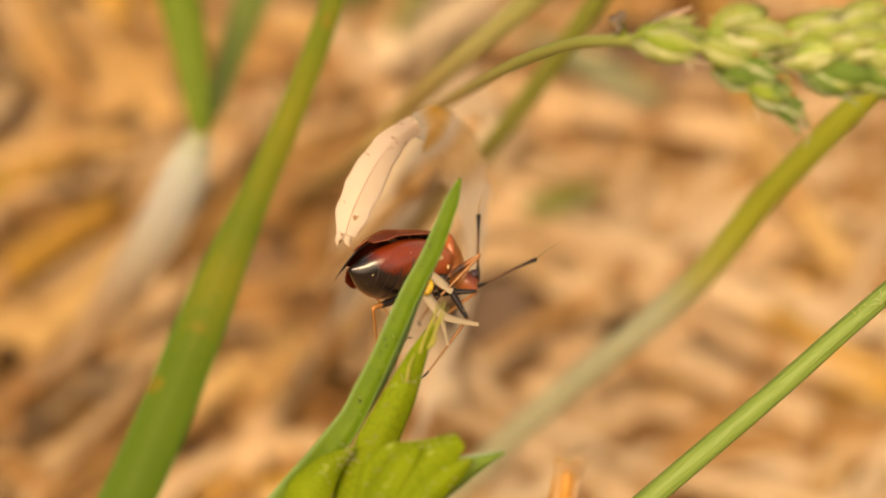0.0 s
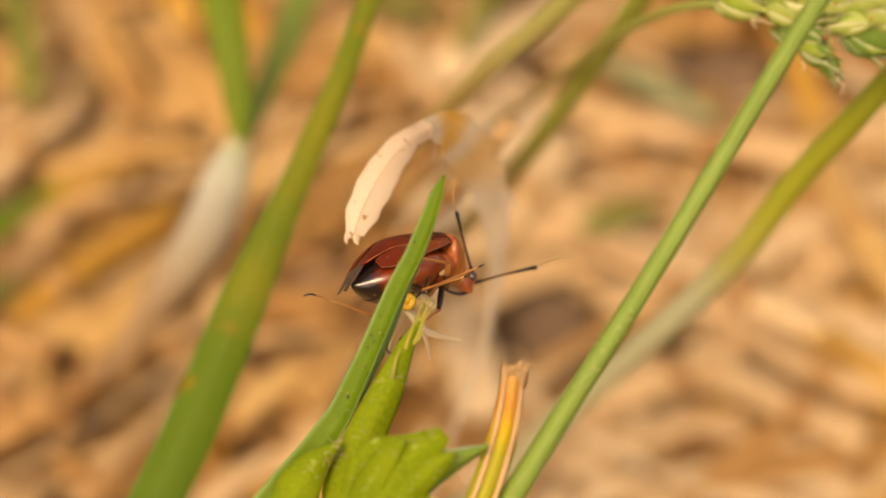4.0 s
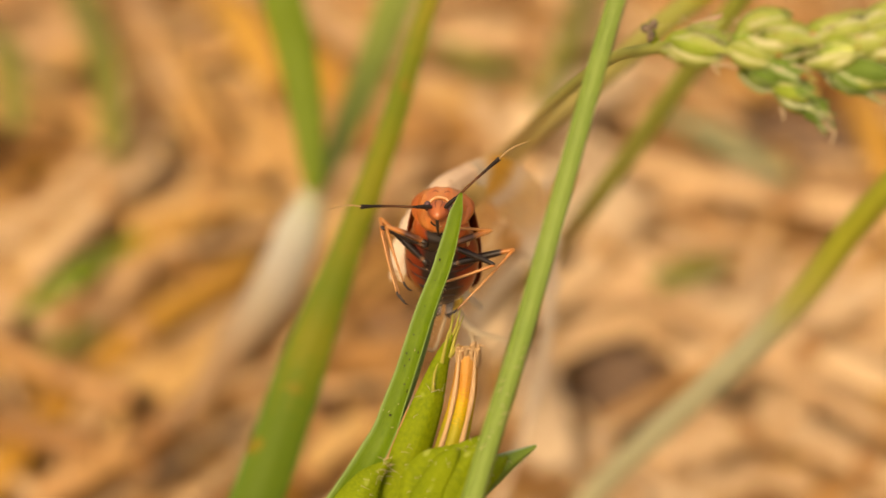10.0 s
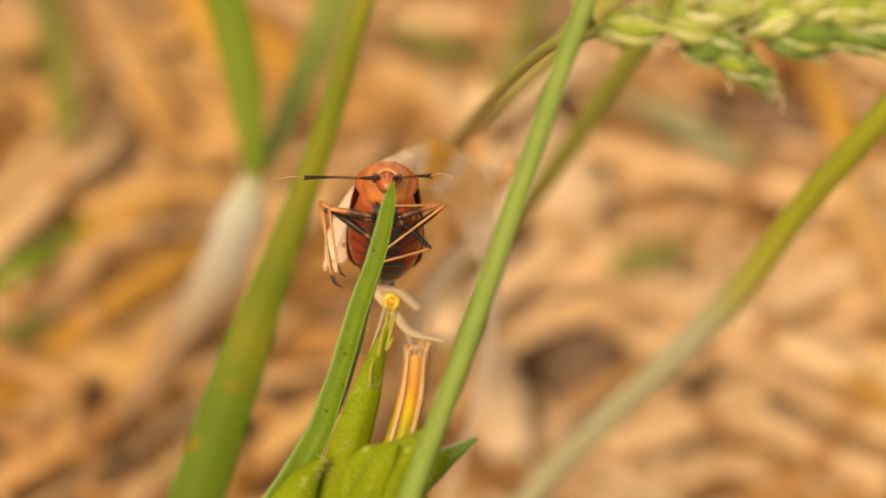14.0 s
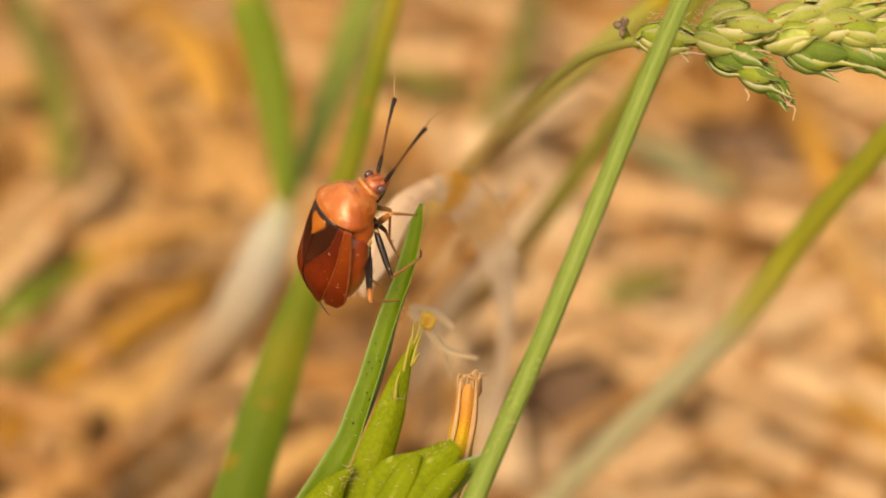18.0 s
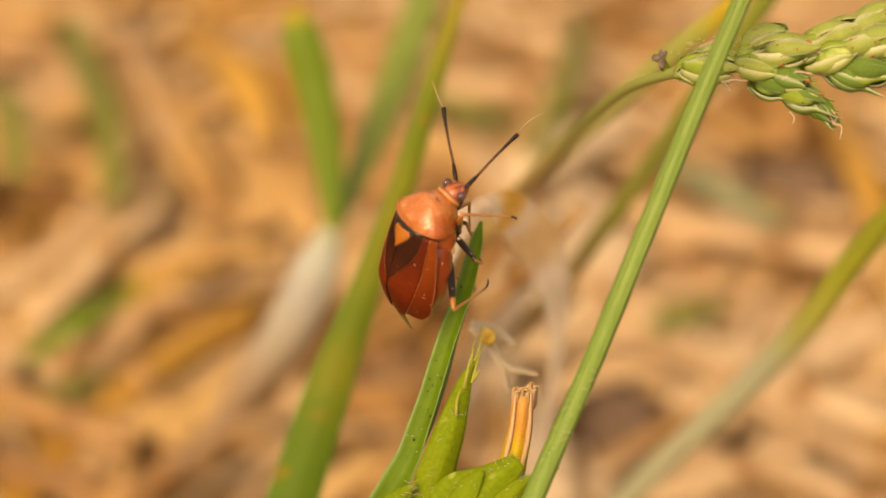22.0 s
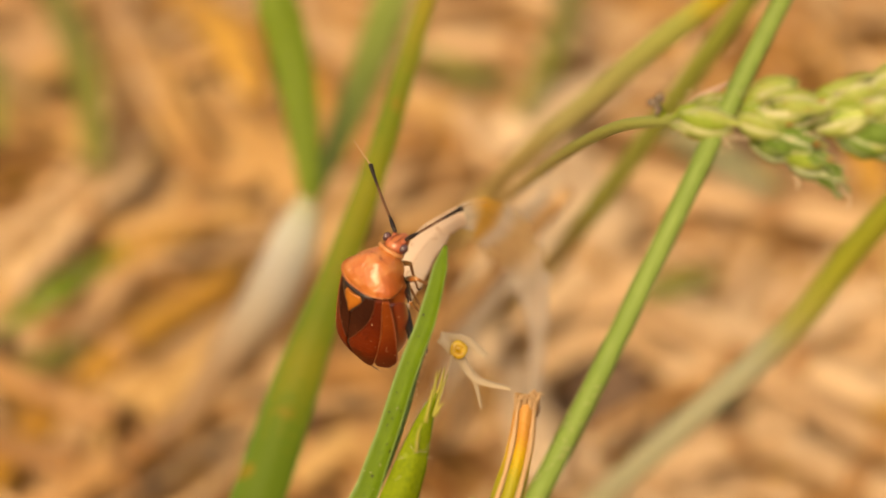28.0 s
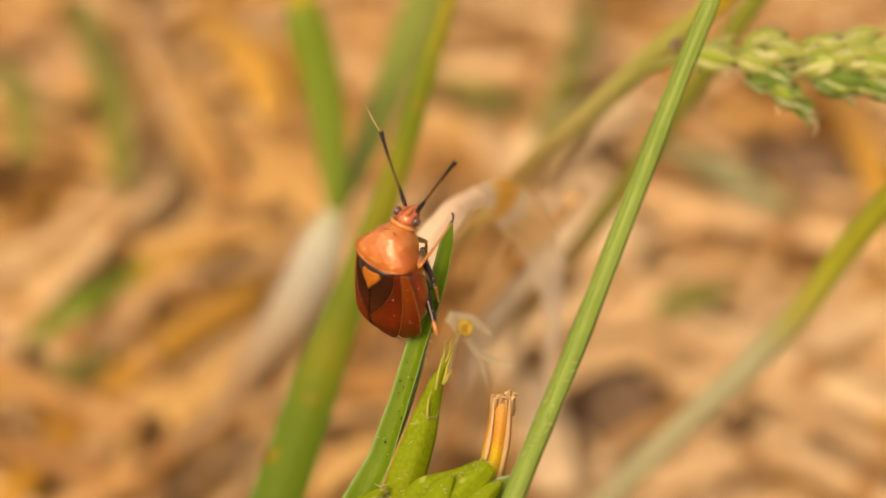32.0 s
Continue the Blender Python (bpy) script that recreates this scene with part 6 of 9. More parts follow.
def motions():
    """The wind in the grass, and the bug's climb round the blade."""
    walk(tuft, [
        (0, pose(-0.01603, -0.02098, -0.00031, -1.86, 1.33, -12.30)),
        (1, pose(-0.01420, -0.02119, 0.00010, -2.07, 0.70, -8.81)),
        (2, pose(-0.01454, -0.02143, -0.00019, -1.27, 0.63, -8.91)),
        (3, pose(-0.01560, -0.02134, -0.00041, -1.09, 0.45, -11.95)),
        (6, pose(-0.01187, -0.02154, 0.00024, -0.63, 0.75, -1.30)),
        (7, pose(-0.01196, -0.02161, 0.00014, -0.17, 0.48, 1.39)),
        (8, pose(-0.01480, -0.02145, -0.00026, -1.22, 0.72, -7.16)),
        (9, pose(-0.01312, -0.02152, 0.00002, -0.99, 0.68, -4.02)),
        (10, pose(-0.01239, -0.02161, 0.00007, -0.40, 0.55, -0.77)),
        (11, pose(-0.01331, -0.02187, -0.00039, 0.47, 0.38, -2.68)),
        (12, pose(-0.01204, -0.02167, 0.00005, 0.33, 0.38, 0.78)),
        (13, pose(-0.01364, -0.02165, -0.00021, -0.31, 0.97, -3.90)),
        (14, pose(-0.01164, -0.02157, 0.00021, -0.09, 0.89, 1.46)),
        (17, pose(-0.01311, -0.02173, -0.00025, 0.08, 0.63, -1.68)),
        (18, pose(-0.01272, -0.02161, 0.00001, -0.23, 0.53, -1.25)),
        (19, pose(-0.01391, -0.02176, -0.00051, -0.11, 0.20, -4.51)),
        (20, pose(-0.01346, -0.02172, -0.00031, -0.08, 0.10, -3.96)),
        (21, pose(-0.01243, -0.02168, -0.00002, 0.07, 0.54, -0.99)),
        (22, pose(-0.01246, -0.02168, -0.00002, 0.10, 0.66, -0.34)),
        (23, pose(-0.01249, -0.02173, -0.00008, 0.28, 0.51, -0.13)),
        (24, pose(-0.01252, -0.02168, -0.00004, 0.17, 0.50, -0.19)),
        (27, pose(-0.01299, -0.02167, -0.00013, -0.06, 0.76, -1.94)),
        (28, pose(-0.01282, -0.02183, -0.00025, 0.57, 0.33, -1.38)),
        (29, pose(-0.01178, -0.02167, 0.00012, 0.44, 0.09, 2.20)),
        (30, pose(-0.01275, -0.02183, -0.00028, 0.69, 0.86, -0.72)),
        (31, pose(-0.01241, -0.02180, -0.00014, 0.76, 0.41, 0.17)),
        (32, pose(-0.01244, -0.02180, -0.00015, 0.76, 0.28, 0.32)),
    ])
    walk(floret, [
        (0, pose(-0.00626, -0.01773, -0.00005, 0.28, 1.46, -0.38)),
        (1, pose(-0.00644, -0.01772, -0.00006, 0.31, 1.00, -0.27)),
        (2, pose(-0.00652, -0.01797, -0.00031, 1.22, 0.62, -0.23)),
        (3, pose(-0.00650, -0.01798, -0.00032, 1.51, 0.62, -0.24)),
        (6, pose(-0.00637, -0.01757, 0.00009, 0.08, 1.03, -0.26)),
        (7, pose(-0.00655, -0.01759, 0.00007, -0.21, 0.33, -0.07)),
        (8, pose(-0.00644, -0.01769, -0.00003, 0.06, 0.70, -0.18)),
        (9, pose(-0.00642, -0.01764, 0.00002, -0.05, 0.87, -0.21)),
        (10, pose(-0.00651, -0.01753, 0.00013, -0.43, 0.47, -0.09)),
        (11, pose(-0.00640, -0.01775, -0.00010, 0.21, 0.96, -0.25)),
        (12, pose(-0.00658, -0.01786, -0.00021, 0.77, 0.28, -0.12)),
        (13, pose(-0.00632, -0.01775, -0.00010, 0.53, 1.28, -0.35)),
        (14, pose(-0.00649, -0.01758, 0.00007, -0.12, 0.69, -0.17)),
        (17, pose(-0.00644, -0.01775, -0.00010, 0.30, 0.81, -0.22)),
        (18, pose(-0.00646, -0.01768, -0.00003, 0.16, 0.71, -0.19)),
        (19, pose(-0.00649, -0.01788, -0.00024, 0.85, 0.63, -0.21)),
        (20, pose(-0.00649, -0.01780, -0.00016, 0.73, 0.61, -0.19)),
        (21, pose(-0.00644, -0.01769, -0.00003, 0.30, 0.79, -0.22)),
        (22, pose(-0.00644, -0.01770, -0.00005, 0.23, 0.84, -0.22)),
        (23, pose(-0.00649, -0.01777, -0.00012, 0.44, 0.65, -0.19)),
        (24, pose(-0.00647, -0.01770, -0.00005, 0.26, 0.63, -0.17)),
        (27, pose(-0.00641, -0.01776, -0.00011, 0.42, 0.95, -0.26)),
        (28, pose(-0.00649, -0.01777, -0.00011, 0.50, 0.66, -0.19)),
        (29, pose(-0.00656, -0.01763, 0.00003, 0.03, 0.20, -0.05)),
        (30, pose(-0.00638, -0.01779, -0.00014, 0.47, 0.97, -0.27)),
        (31, pose(-0.00647, -0.01769, -0.00003, 0.23, 0.71, -0.19)),
        (32, pose(-0.00652, -0.01776, -0.00011, 0.42, 0.46, -0.14)),
    ])
    walk(stub, [
        (0, pose(-0.00835, -0.02134, -0.00053, 3.17, 2.42, -0.73)),
        (1, pose(-0.00852, -0.02045, 0.00019, 0.09, 1.59, -0.28)),
        (2, pose(-0.00849, -0.02084, -0.00016, 0.92, 1.83, -0.42)),
        (3, pose(-0.00853, -0.02081, -0.00014, 1.00, 1.63, -0.40)),
        (6, pose(-0.00853, -0.02060, 0.00005, 0.13, 1.45, -0.27)),
        (7, pose(-0.00853, -0.02091, -0.00025, 1.22, 1.63, -0.42)),
        (8, pose(-0.00874, -0.02049, 0.00014, -0.24, 0.40, -0.04)),
        (9, pose(-0.00868, -0.02063, 0.00000, -0.05, 0.45, -0.07)),
        (10, pose(-0.00892, -0.02041, 0.00022, -0.87, -0.80, 0.25)),
        (11, pose(-0.00892, -0.02050, 0.00014, -0.72, -1.11, 0.29)),
        (12, pose(-0.00885, -0.02055, 0.00008, -0.48, -0.82, 0.21)),
        (13, pose(-0.00875, -0.02038, 0.00025, -1.10, -0.33, 0.19)),
        (14, pose(-0.00877, -0.02047, 0.00016, -0.92, -0.24, 0.15)),
        (17, pose(-0.00888, -0.02033, 0.00030, -1.39, -0.83, 0.32)),
        (18, pose(-0.00871, -0.02068, -0.00005, -0.14, 0.01, 0.02)),
        (19, pose(-0.00876, -0.02069, -0.00007, 0.22, -0.01, -0.02)),
        (20, pose(-0.00878, -0.02069, -0.00006, 0.29, -0.13, -0.01)),
        (21, pose(-0.00870, -0.02061, 0.00002, 0.01, 0.21, -0.04)),
        (22, pose(-0.00876, -0.02063, -0.00000, 0.00, -0.01, 0.00)),
        (23, pose(-0.00876, -0.02063, -0.00000, 0.00, -0.06, 0.01)),
        (24, pose(-0.00874, -0.02070, -0.00007, 0.29, 0.07, -0.05)),
        (27, pose(-0.00872, -0.02070, -0.00008, 0.38, 0.20, -0.08)),
        (28, pose(-0.00863, -0.02051, 0.00012, -0.36, 0.58, -0.06)),
        (29, pose(-0.00878, -0.02064, -0.00002, -0.03, 0.02, 0.00)),
        (30, pose(-0.00870, -0.02067, -0.00004, 0.17, 0.27, -0.07)),
        (31, pose(-0.00878, -0.02066, -0.00003, 0.15, -0.04, -0.01)),
        (32, pose(-0.00882, -0.02079, -0.00016, 0.68, -0.26, -0.03)),
    ])
    walk(stem, [
        (0, pose(-0.04503, -0.03383, 0.01116, -14.72, 3.36, -34.14)),
        (1, pose(-0.03844, -0.04541, 0.00446, -9.21, -1.47, -21.61)),
        (2, pose(-0.03926, -0.04454, 0.00512, -8.97, -0.23, -22.45)),
        (3, pose(-0.03688, -0.04670, 0.00363, -7.07, -0.38, -18.71)),
        (6, pose(-0.03192, -0.05041, 0.00143, -3.73, -0.55, -10.28)),
        (7, pose(-0.03493, -0.04854, 0.00274, -4.53, 0.71, -13.68)),
        (8, pose(-0.02963, -0.05165, 0.00061, -2.03, -1.01, -5.26)),
        (9, pose(-0.02912, -0.05186, 0.00045, -1.13, -0.25, -3.47)),
        (10, pose(-0.01939, -0.05411, -0.00152, 1.74, -0.88, 11.07)),
        (11, pose(-0.01882, -0.05391, -0.00158, 2.75, -0.04, 14.78)),
        (12, pose(-0.02217, -0.05361, -0.00114, 2.42, 0.61, 10.75)),
        (13, pose(-0.02513, -0.05307, -0.00060, 1.49, 0.56, 5.75)),
        (14, pose(-0.02402, -0.05330, -0.00086, 1.55, 0.10, 6.29)),
        (17, pose(-0.02292, -0.05357, -0.00095, 1.66, -0.39, 8.34)),
        (18, pose(-0.02785, -0.05234, 0.00008, 0.44, 0.70, 1.12)),
        (19, pose(-0.02918, -0.05185, 0.00046, -0.51, 0.23, -1.98)),
        (20, pose(-0.02728, -0.05252, -0.00007, -0.05, -0.15, 0.04)),
        (21, pose(-0.02750, -0.05245, -0.00002, 0.04, 0.20, -0.09)),
        (22, pose(-0.02719, -0.05255, -0.00010, 0.13, -0.02, 0.54)),
        (23, pose(-0.02747, -0.05246, -0.00002, 0.06, -0.02, 0.27)),
        (24, pose(-0.02707, -0.05260, -0.00013, 0.22, 0.18, 0.60)),
        (27, pose(-0.02746, -0.05247, -0.00003, 0.14, 0.34, 0.07)),
        (28, pose(-0.03056, -0.05126, 0.00089, -1.15, 0.30, -4.29)),
        (29, pose(-0.02844, -0.05213, 0.00024, -0.67, -0.40, -1.91)),
        (30, pose(-0.02686, -0.05266, -0.00018, 0.11, 0.11, 0.31)),
        (31, pose(-0.02540, -0.05308, -0.00053, 0.76, 0.00, 3.07)),
        (32, pose(-0.02584, -0.05294, -0.00043, 0.81, 0.16, 3.01)),
    ])
    walk(spike, [
        (0, pose(-0.00396, 0.10732, 0.00131, -0.17, 5.61, -5.26)),
        (1, pose(-0.00408, 0.11357, -0.00518, -3.73, 13.10, -9.48)),
        (2, pose(-0.00404, 0.10877, -0.00075, -0.27, 6.33, -5.01)),
        (3, pose(-0.00388, 0.12415, -0.02315, -7.45, 14.69, -12.07)),
        (6, pose(-0.00412, 0.09966, 0.00761, 1.25, -3.92, 3.74)),
        (7, pose(-0.00365, 0.11434, -0.00748, -1.43, 1.77, -0.15)),
        (8, pose(-0.00416, 0.10521, 0.00345, -0.04, 2.76, -2.45)),
        (9, pose(-0.00396, 0.10893, -0.00090, -0.57, 2.55, -2.29)),
        (10, pose(-0.00422, 0.10577, 0.00304, -0.28, 3.52, -3.67)),
        (11, pose(-0.00289, 0.11607, -0.01101, -4.98, 7.54, -6.44)),
        (12, pose(-0.00411, 0.10776, -0.00010, -0.03, 0.75, -0.81)),
        (13, pose(-0.00422, 0.10414, 0.00458, 0.82, 3.56, -3.67)),
        (14, pose(-0.00416, 0.10595, 0.00224, 0.09, -0.63, 0.85)),
        (17, pose(-0.00418, 0.10309, 0.00504, 1.16, -1.30, 1.12)),
        (18, pose(-0.00387, 0.10979, -0.00181, -0.84, 2.13, -1.82)),
        (19, pose(-0.00411, 0.10650, 0.00129, 0.53, -1.62, 1.74)),
        (20, pose(-0.00406, 0.10799, 0.00003, 0.02, -0.03, 0.03)),
        (21, pose(-0.00410, 0.10725, 0.00075, 0.11, -0.62, 0.59)),
        (22, pose(-0.00395, 0.10896, -0.00137, -0.13, -1.73, 1.71)),
        (23, pose(-0.00414, 0.10737, 0.00093, 0.03, 1.38, -1.68)),
        (24, pose(-0.00377, 0.11055, -0.00339, -0.39, -2.07, 2.13)),
        (27, pose(-0.00376, 0.11088, -0.00372, -0.55, -2.41, 2.30)),
        (28, pose(-0.00409, 0.10653, 0.00161, 0.73, 0.82, -0.79)),
        (29, pose(-0.00418, 0.10652, 0.00197, -0.43, 0.91, -1.01)),
        (30, pose(-0.00399, 0.10848, -0.00078, 0.14, -0.47, 0.63)),
        (31, pose(-0.00332, 0.11472, -0.00835, -0.63, 0.66, -0.26)),
        (32, pose(-0.00223, 0.11817, -0.01416, -3.34, 5.16, -5.41)),
    ])
    walk(bent_leaf, [
        (0, pose(-0.00505, 0.04101, 0.00004, -0.45, 0.53, 0.18)),
        (1, pose(-0.00503, 0.04097, -0.00001, 0.02, 0.87, 0.24)),
        (2, pose(-0.00512, 0.04098, -0.00000, -0.00, 0.01, 0.00)),
        (3, pose(-0.00507, 0.04100, 0.00003, -0.30, 0.31, 0.11)),
        (6, pose(-0.00507, 0.04100, 0.00002, -0.32, 0.40, 0.14)),
        (7, pose(-0.00512, 0.04099, 0.00001, -0.22, -0.05, 0.01)),
        (8, pose(-0.00506, 0.04097, -0.00001, 0.02, 0.41, 0.11)),
        (9, pose(-0.00508, 0.04099, 0.00001, -0.16, 0.30, 0.10)),
        (10, pose(-0.00511, 0.04100, 0.00003, -0.42, -0.06, 0.02)),
        (11, pose(-0.00512, 0.04099, 0.00002, -0.32, -0.25, -0.04)),
        (12, pose(-0.00512, 0.04095, -0.00003, 0.31, -0.23, -0.09)),
        (13, pose(-0.00508, 0.04096, -0.00001, 0.25, 0.19, 0.03)),
        (14, pose(-0.00509, 0.04102, 0.00005, -0.49, 0.12, 0.08)),
        (17, pose(-0.00513, 0.04097, -0.00001, 0.03, -0.21, -0.06)),
        (18, pose(-0.00511, 0.04099, 0.00001, -0.15, -0.10, -0.01)),
        (19, pose(-0.00512, 0.04096, -0.00002, 0.19, -0.18, -0.07)),
        (20, pose(-0.00511, 0.04098, 0.00000, 0.04, -0.10, -0.03)),
        (21, pose(-0.00511, 0.04098, 0.00001, -0.07, -0.10, -0.02)),
        (22, pose(-0.00511, 0.04098, 0.00001, -0.08, -0.12, -0.03)),
        (23, pose(-0.00511, 0.04098, 0.00000, -0.06, -0.12, -0.03)),
        (24, pose(-0.00511, 0.04098, 0.00001, -0.11, -0.08, -0.01)),
        (27, pose(-0.00511, 0.04097, -0.00001, 0.05, -0.11, -0.03)),
        (28, pose(-0.00513, 0.04095, -0.00003, 0.37, -0.26, -0.11)),
        (29, pose(-0.00511, 0.04095, -0.00003, 0.41, -0.10, -0.07)),
        (30, pose(-0.00510, 0.04099, 0.00002, -0.08, -0.05, -0.01)),
        (31, pose(-0.00512, 0.04095, -0.00003, 0.30, -0.17, -0.07)),
        (32, pose(-0.00511, 0.04098, 0.00001, -0.00, -0.13, -0.04)),
    ])
    walk(broad_blade, [
        (0, pose(-0.02282, -0.00725, 0.00041, -2.86, -1.68, -7.54)),
        (1, pose(-0.02244, -0.00737, 0.00028, -2.62, -1.81, -6.82)),
        (2, pose(-0.02244, -0.00738, 0.00028, -2.55, -1.90, -6.53)),
        (3, pose(-0.02246, -0.00737, 0.00029, -2.61, -1.79, -6.77)),
        (6, pose(-0.02167, -0.00757, 0.00002, -0.84, -0.47, -2.21)),
        (7, pose(-0.02165, -0.00758, 0.00001, -0.29, -0.38, -0.65)),
        (8, pose(-0.02172, -0.00756, 0.00003, -0.31, -0.29, -0.85)),
        (9, pose(-0.02157, -0.00759, -0.00001, -0.02, -0.04, -0.04)),
        (10, pose(-0.02156, -0.00759, -0.00001, 0.07, 0.07, 0.19)),
        (11, pose(-0.02136, -0.00763, -0.00007, 0.50, 0.41, 1.47)),
        (12, pose(-0.02132, -0.00763, -0.00008, 0.69, 0.57, 2.06)),
        (13, pose(-0.02164, -0.00758, 0.00001, 0.08, 0.24, 0.15)),
        (14, pose(-0.02142, -0.00762, -0.00006, 0.38, 0.45, 1.00)),
        (17, pose(-0.02158, -0.00759, -0.00001, 0.12, 0.34, 0.18)),
        (18, pose(-0.02128, -0.00764, -0.00009, 0.65, 0.74, 1.84)),
        (19, pose(-0.02159, -0.00759, -0.00000, 0.17, 0.29, 0.41)),
        (20, pose(-0.02165, -0.00758, 0.00001, -0.08, 0.13, -0.33)),
        (21, pose(-0.02125, -0.00765, -0.00009, 0.65, 0.70, 1.89)),
        (22, pose(-0.02152, -0.00760, -0.00002, 0.30, 0.50, 0.74)),
        (23, pose(-0.02153, -0.00760, -0.00002, 0.23, 0.21, 0.67)),
        (24, pose(-0.02157, -0.00759, -0.00001, 0.10, 0.25, 0.19)),
        (27, pose(-0.02157, -0.00759, -0.00001, 0.07, 0.30, 0.03)),
        (28, pose(-0.02157, -0.00759, -0.00001, 0.09, 0.09, 0.24)),
        (29, pose(-0.02165, -0.00758, 0.00001, -0.07, -0.06, -0.20)),
        (30, pose(-0.02126, -0.00765, -0.00010, 0.62, 0.81, 1.68)),
        (31, pose(-0.02138, -0.00762, -0.00006, 0.60, 0.58, 1.75)),
        (32, pose(-0.02159, -0.00759, -0.00000, 0.15, 0.29, 0.35)),
    ])
    walk(forked, [
        (0, pose(-0.03416, 0.07849, -0.00002, 0.17, 0.33, 0.12)),
        (1, pose(-0.03420, 0.07852, 0.00002, -0.18, 0.06, 0.10)),
        (2, pose(-0.03415, 0.07849, -0.00002, 0.14, 0.45, 0.19)),
        (3, pose(-0.03418, 0.07848, -0.00002, 0.27, 0.32, 0.07)),
        (6, pose(-0.03421, 0.07848, -0.00003, 0.38, 0.07, -0.10)),
        (7, pose(-0.03419, 0.07848, -0.00002, 0.35, 0.15, -0.05)),
        (8, pose(-0.03419, 0.07848, -0.00003, 0.38, 0.20, -0.03)),
        (9, pose(-0.03421, 0.07848, -0.00002, 0.30, 0.03, -0.09)),
        (10, pose(-0.03419, 0.07847, -0.00004, 0.44, 0.19, -0.06)),
        (11, pose(-0.03418, 0.07847, -0.00005, 0.55, 0.36, -0.01)),
        (12, pose(-0.03418, 0.07851, 0.00001, 0.00, 0.20, 0.10)),
        (13, pose(-0.03421, 0.07848, -0.00002, 0.23, 0.07, -0.05)),
        (14, pose(-0.03420, 0.07847, -0.00003, 0.40, 0.11, -0.09)),
        (17, pose(-0.03413, 0.07850, -0.00001, 0.14, 0.60, 0.27)),
        (18, pose(-0.03412, 0.07850, -0.00001, 0.09, 0.82, 0.40)),
        (19, pose(-0.03412, 0.07850, -0.00001, 0.13, 0.82, 0.39)),
        (20, pose(-0.03415, 0.07850, -0.00001, 0.11, 0.61, 0.28)),
        (21, pose(-0.03414, 0.07849, -0.00002, 0.16, 0.68, 0.30)),
        (22, pose(-0.03415, 0.07848, -0.00003, 0.33, 0.67, 0.24)),
        (23, pose(-0.03415, 0.07848, -0.00003, 0.34, 0.63, 0.21)),
        (24, pose(-0.03414, 0.07848, -0.00003, 0.32, 0.67, 0.24)),
        (27, pose(-0.03415, 0.07848, -0.00003, 0.38, 0.61, 0.19)),
        (28, pose(-0.03415, 0.07851, 0.00001, -0.04, 0.47, 0.26)),
        (29, pose(-0.03413, 0.07851, -0.00000, -0.05, 0.63, 0.35)),
        (30, pose(-0.03415, 0.07848, -0.00003, 0.22, 0.63, 0.25)),
        (31, pose(-0.03414, 0.07850, -0.00001, 0.09, 0.61, 0.29)),
        (32, pose(-0.03413, 0.07849, -0.00003, 0.25, 0.78, 0.32)),
    ])
    walk(leaning, [
        (0, pose(0.00173, 0.06080, -0.00010, 1.14, -0.24, -0.42)),
        (1, pose(0.00179, 0.06085, -0.00004, 0.77, 0.01, -0.20)),
        (6, pose(0.00179, 0.06090, 0.00002, -0.02, -0.01, 0.00)),
        (7, pose(0.00181, 0.06089, 0.00001, -0.07, 0.21, 0.13)),
        (8, pose(0.00177, 0.06090, 0.00001, -0.22, -0.11, 0.00)),
        (9, pose(0.00179, 0.06088, -0.00000, -0.00, -0.00, 0.00)),
        (10, pose(0.00180, 0.06089, 0.00001, -0.13, 0.05, 0.06)),
        (11, pose(0.00180, 0.06090, 0.00002, -0.28, 0.08, 0.11)),
        (12, pose(0.00180, 0.06089, 0.00001, -0.22, 0.10, 0.11)),
        (13, pose(0.00179, 0.06089, 0.00001, -0.19, 0.05, 0.07)),
        (14, pose(0.00179, 0.06089, 0.00001, -0.17, 0.01, 0.05)),
        (17, pose(0.00180, 0.06088, 0.00000, -0.06, 0.11, 0.07)),
        (18, pose(0.00179, 0.06089, 0.00000, -0.06, 0.01, 0.02)),
        (19, pose(0.00179, 0.06090, 0.00002, -0.25, -0.00, 0.06)),
        (20, pose(0.00179, 0.06089, 0.00001, -0.12, 0.00, 0.03)),
        (21, pose(0.00178, 0.06088, -0.00000, -0.03, -0.04, -0.01)),
        (22, pose(0.00180, 0.06089, 0.00001, -0.06, 0.08, 0.06)),
        (23, pose(0.00179, 0.06089, 0.00001, -0.16, 0.02, 0.05)),
        (24, pose(0.00179, 0.06089, 0.00001, -0.16, -0.01, 0.03)),
        (27, pose(0.00179, 0.06088, 0.00000, -0.05, -0.01, 0.01)),
        (28, pose(0.00181, 0.06089, 0.00001, -0.10, 0.18, 0.12)),
        (29, pose(0.00179, 0.06090, 0.00002, -0.24, 0.02, 0.08)),
        (30, pose(0.00178, 0.06089, 0.00000, -0.10, -0.08, -0.02)),
        (31, pose(0.00180, 0.06090, 0.00002, -0.24, 0.06, 0.10)),
        (32, pose(0.00179, 0.06089, 0.00001, -0.13, 0.03, 0.05)),
    ])
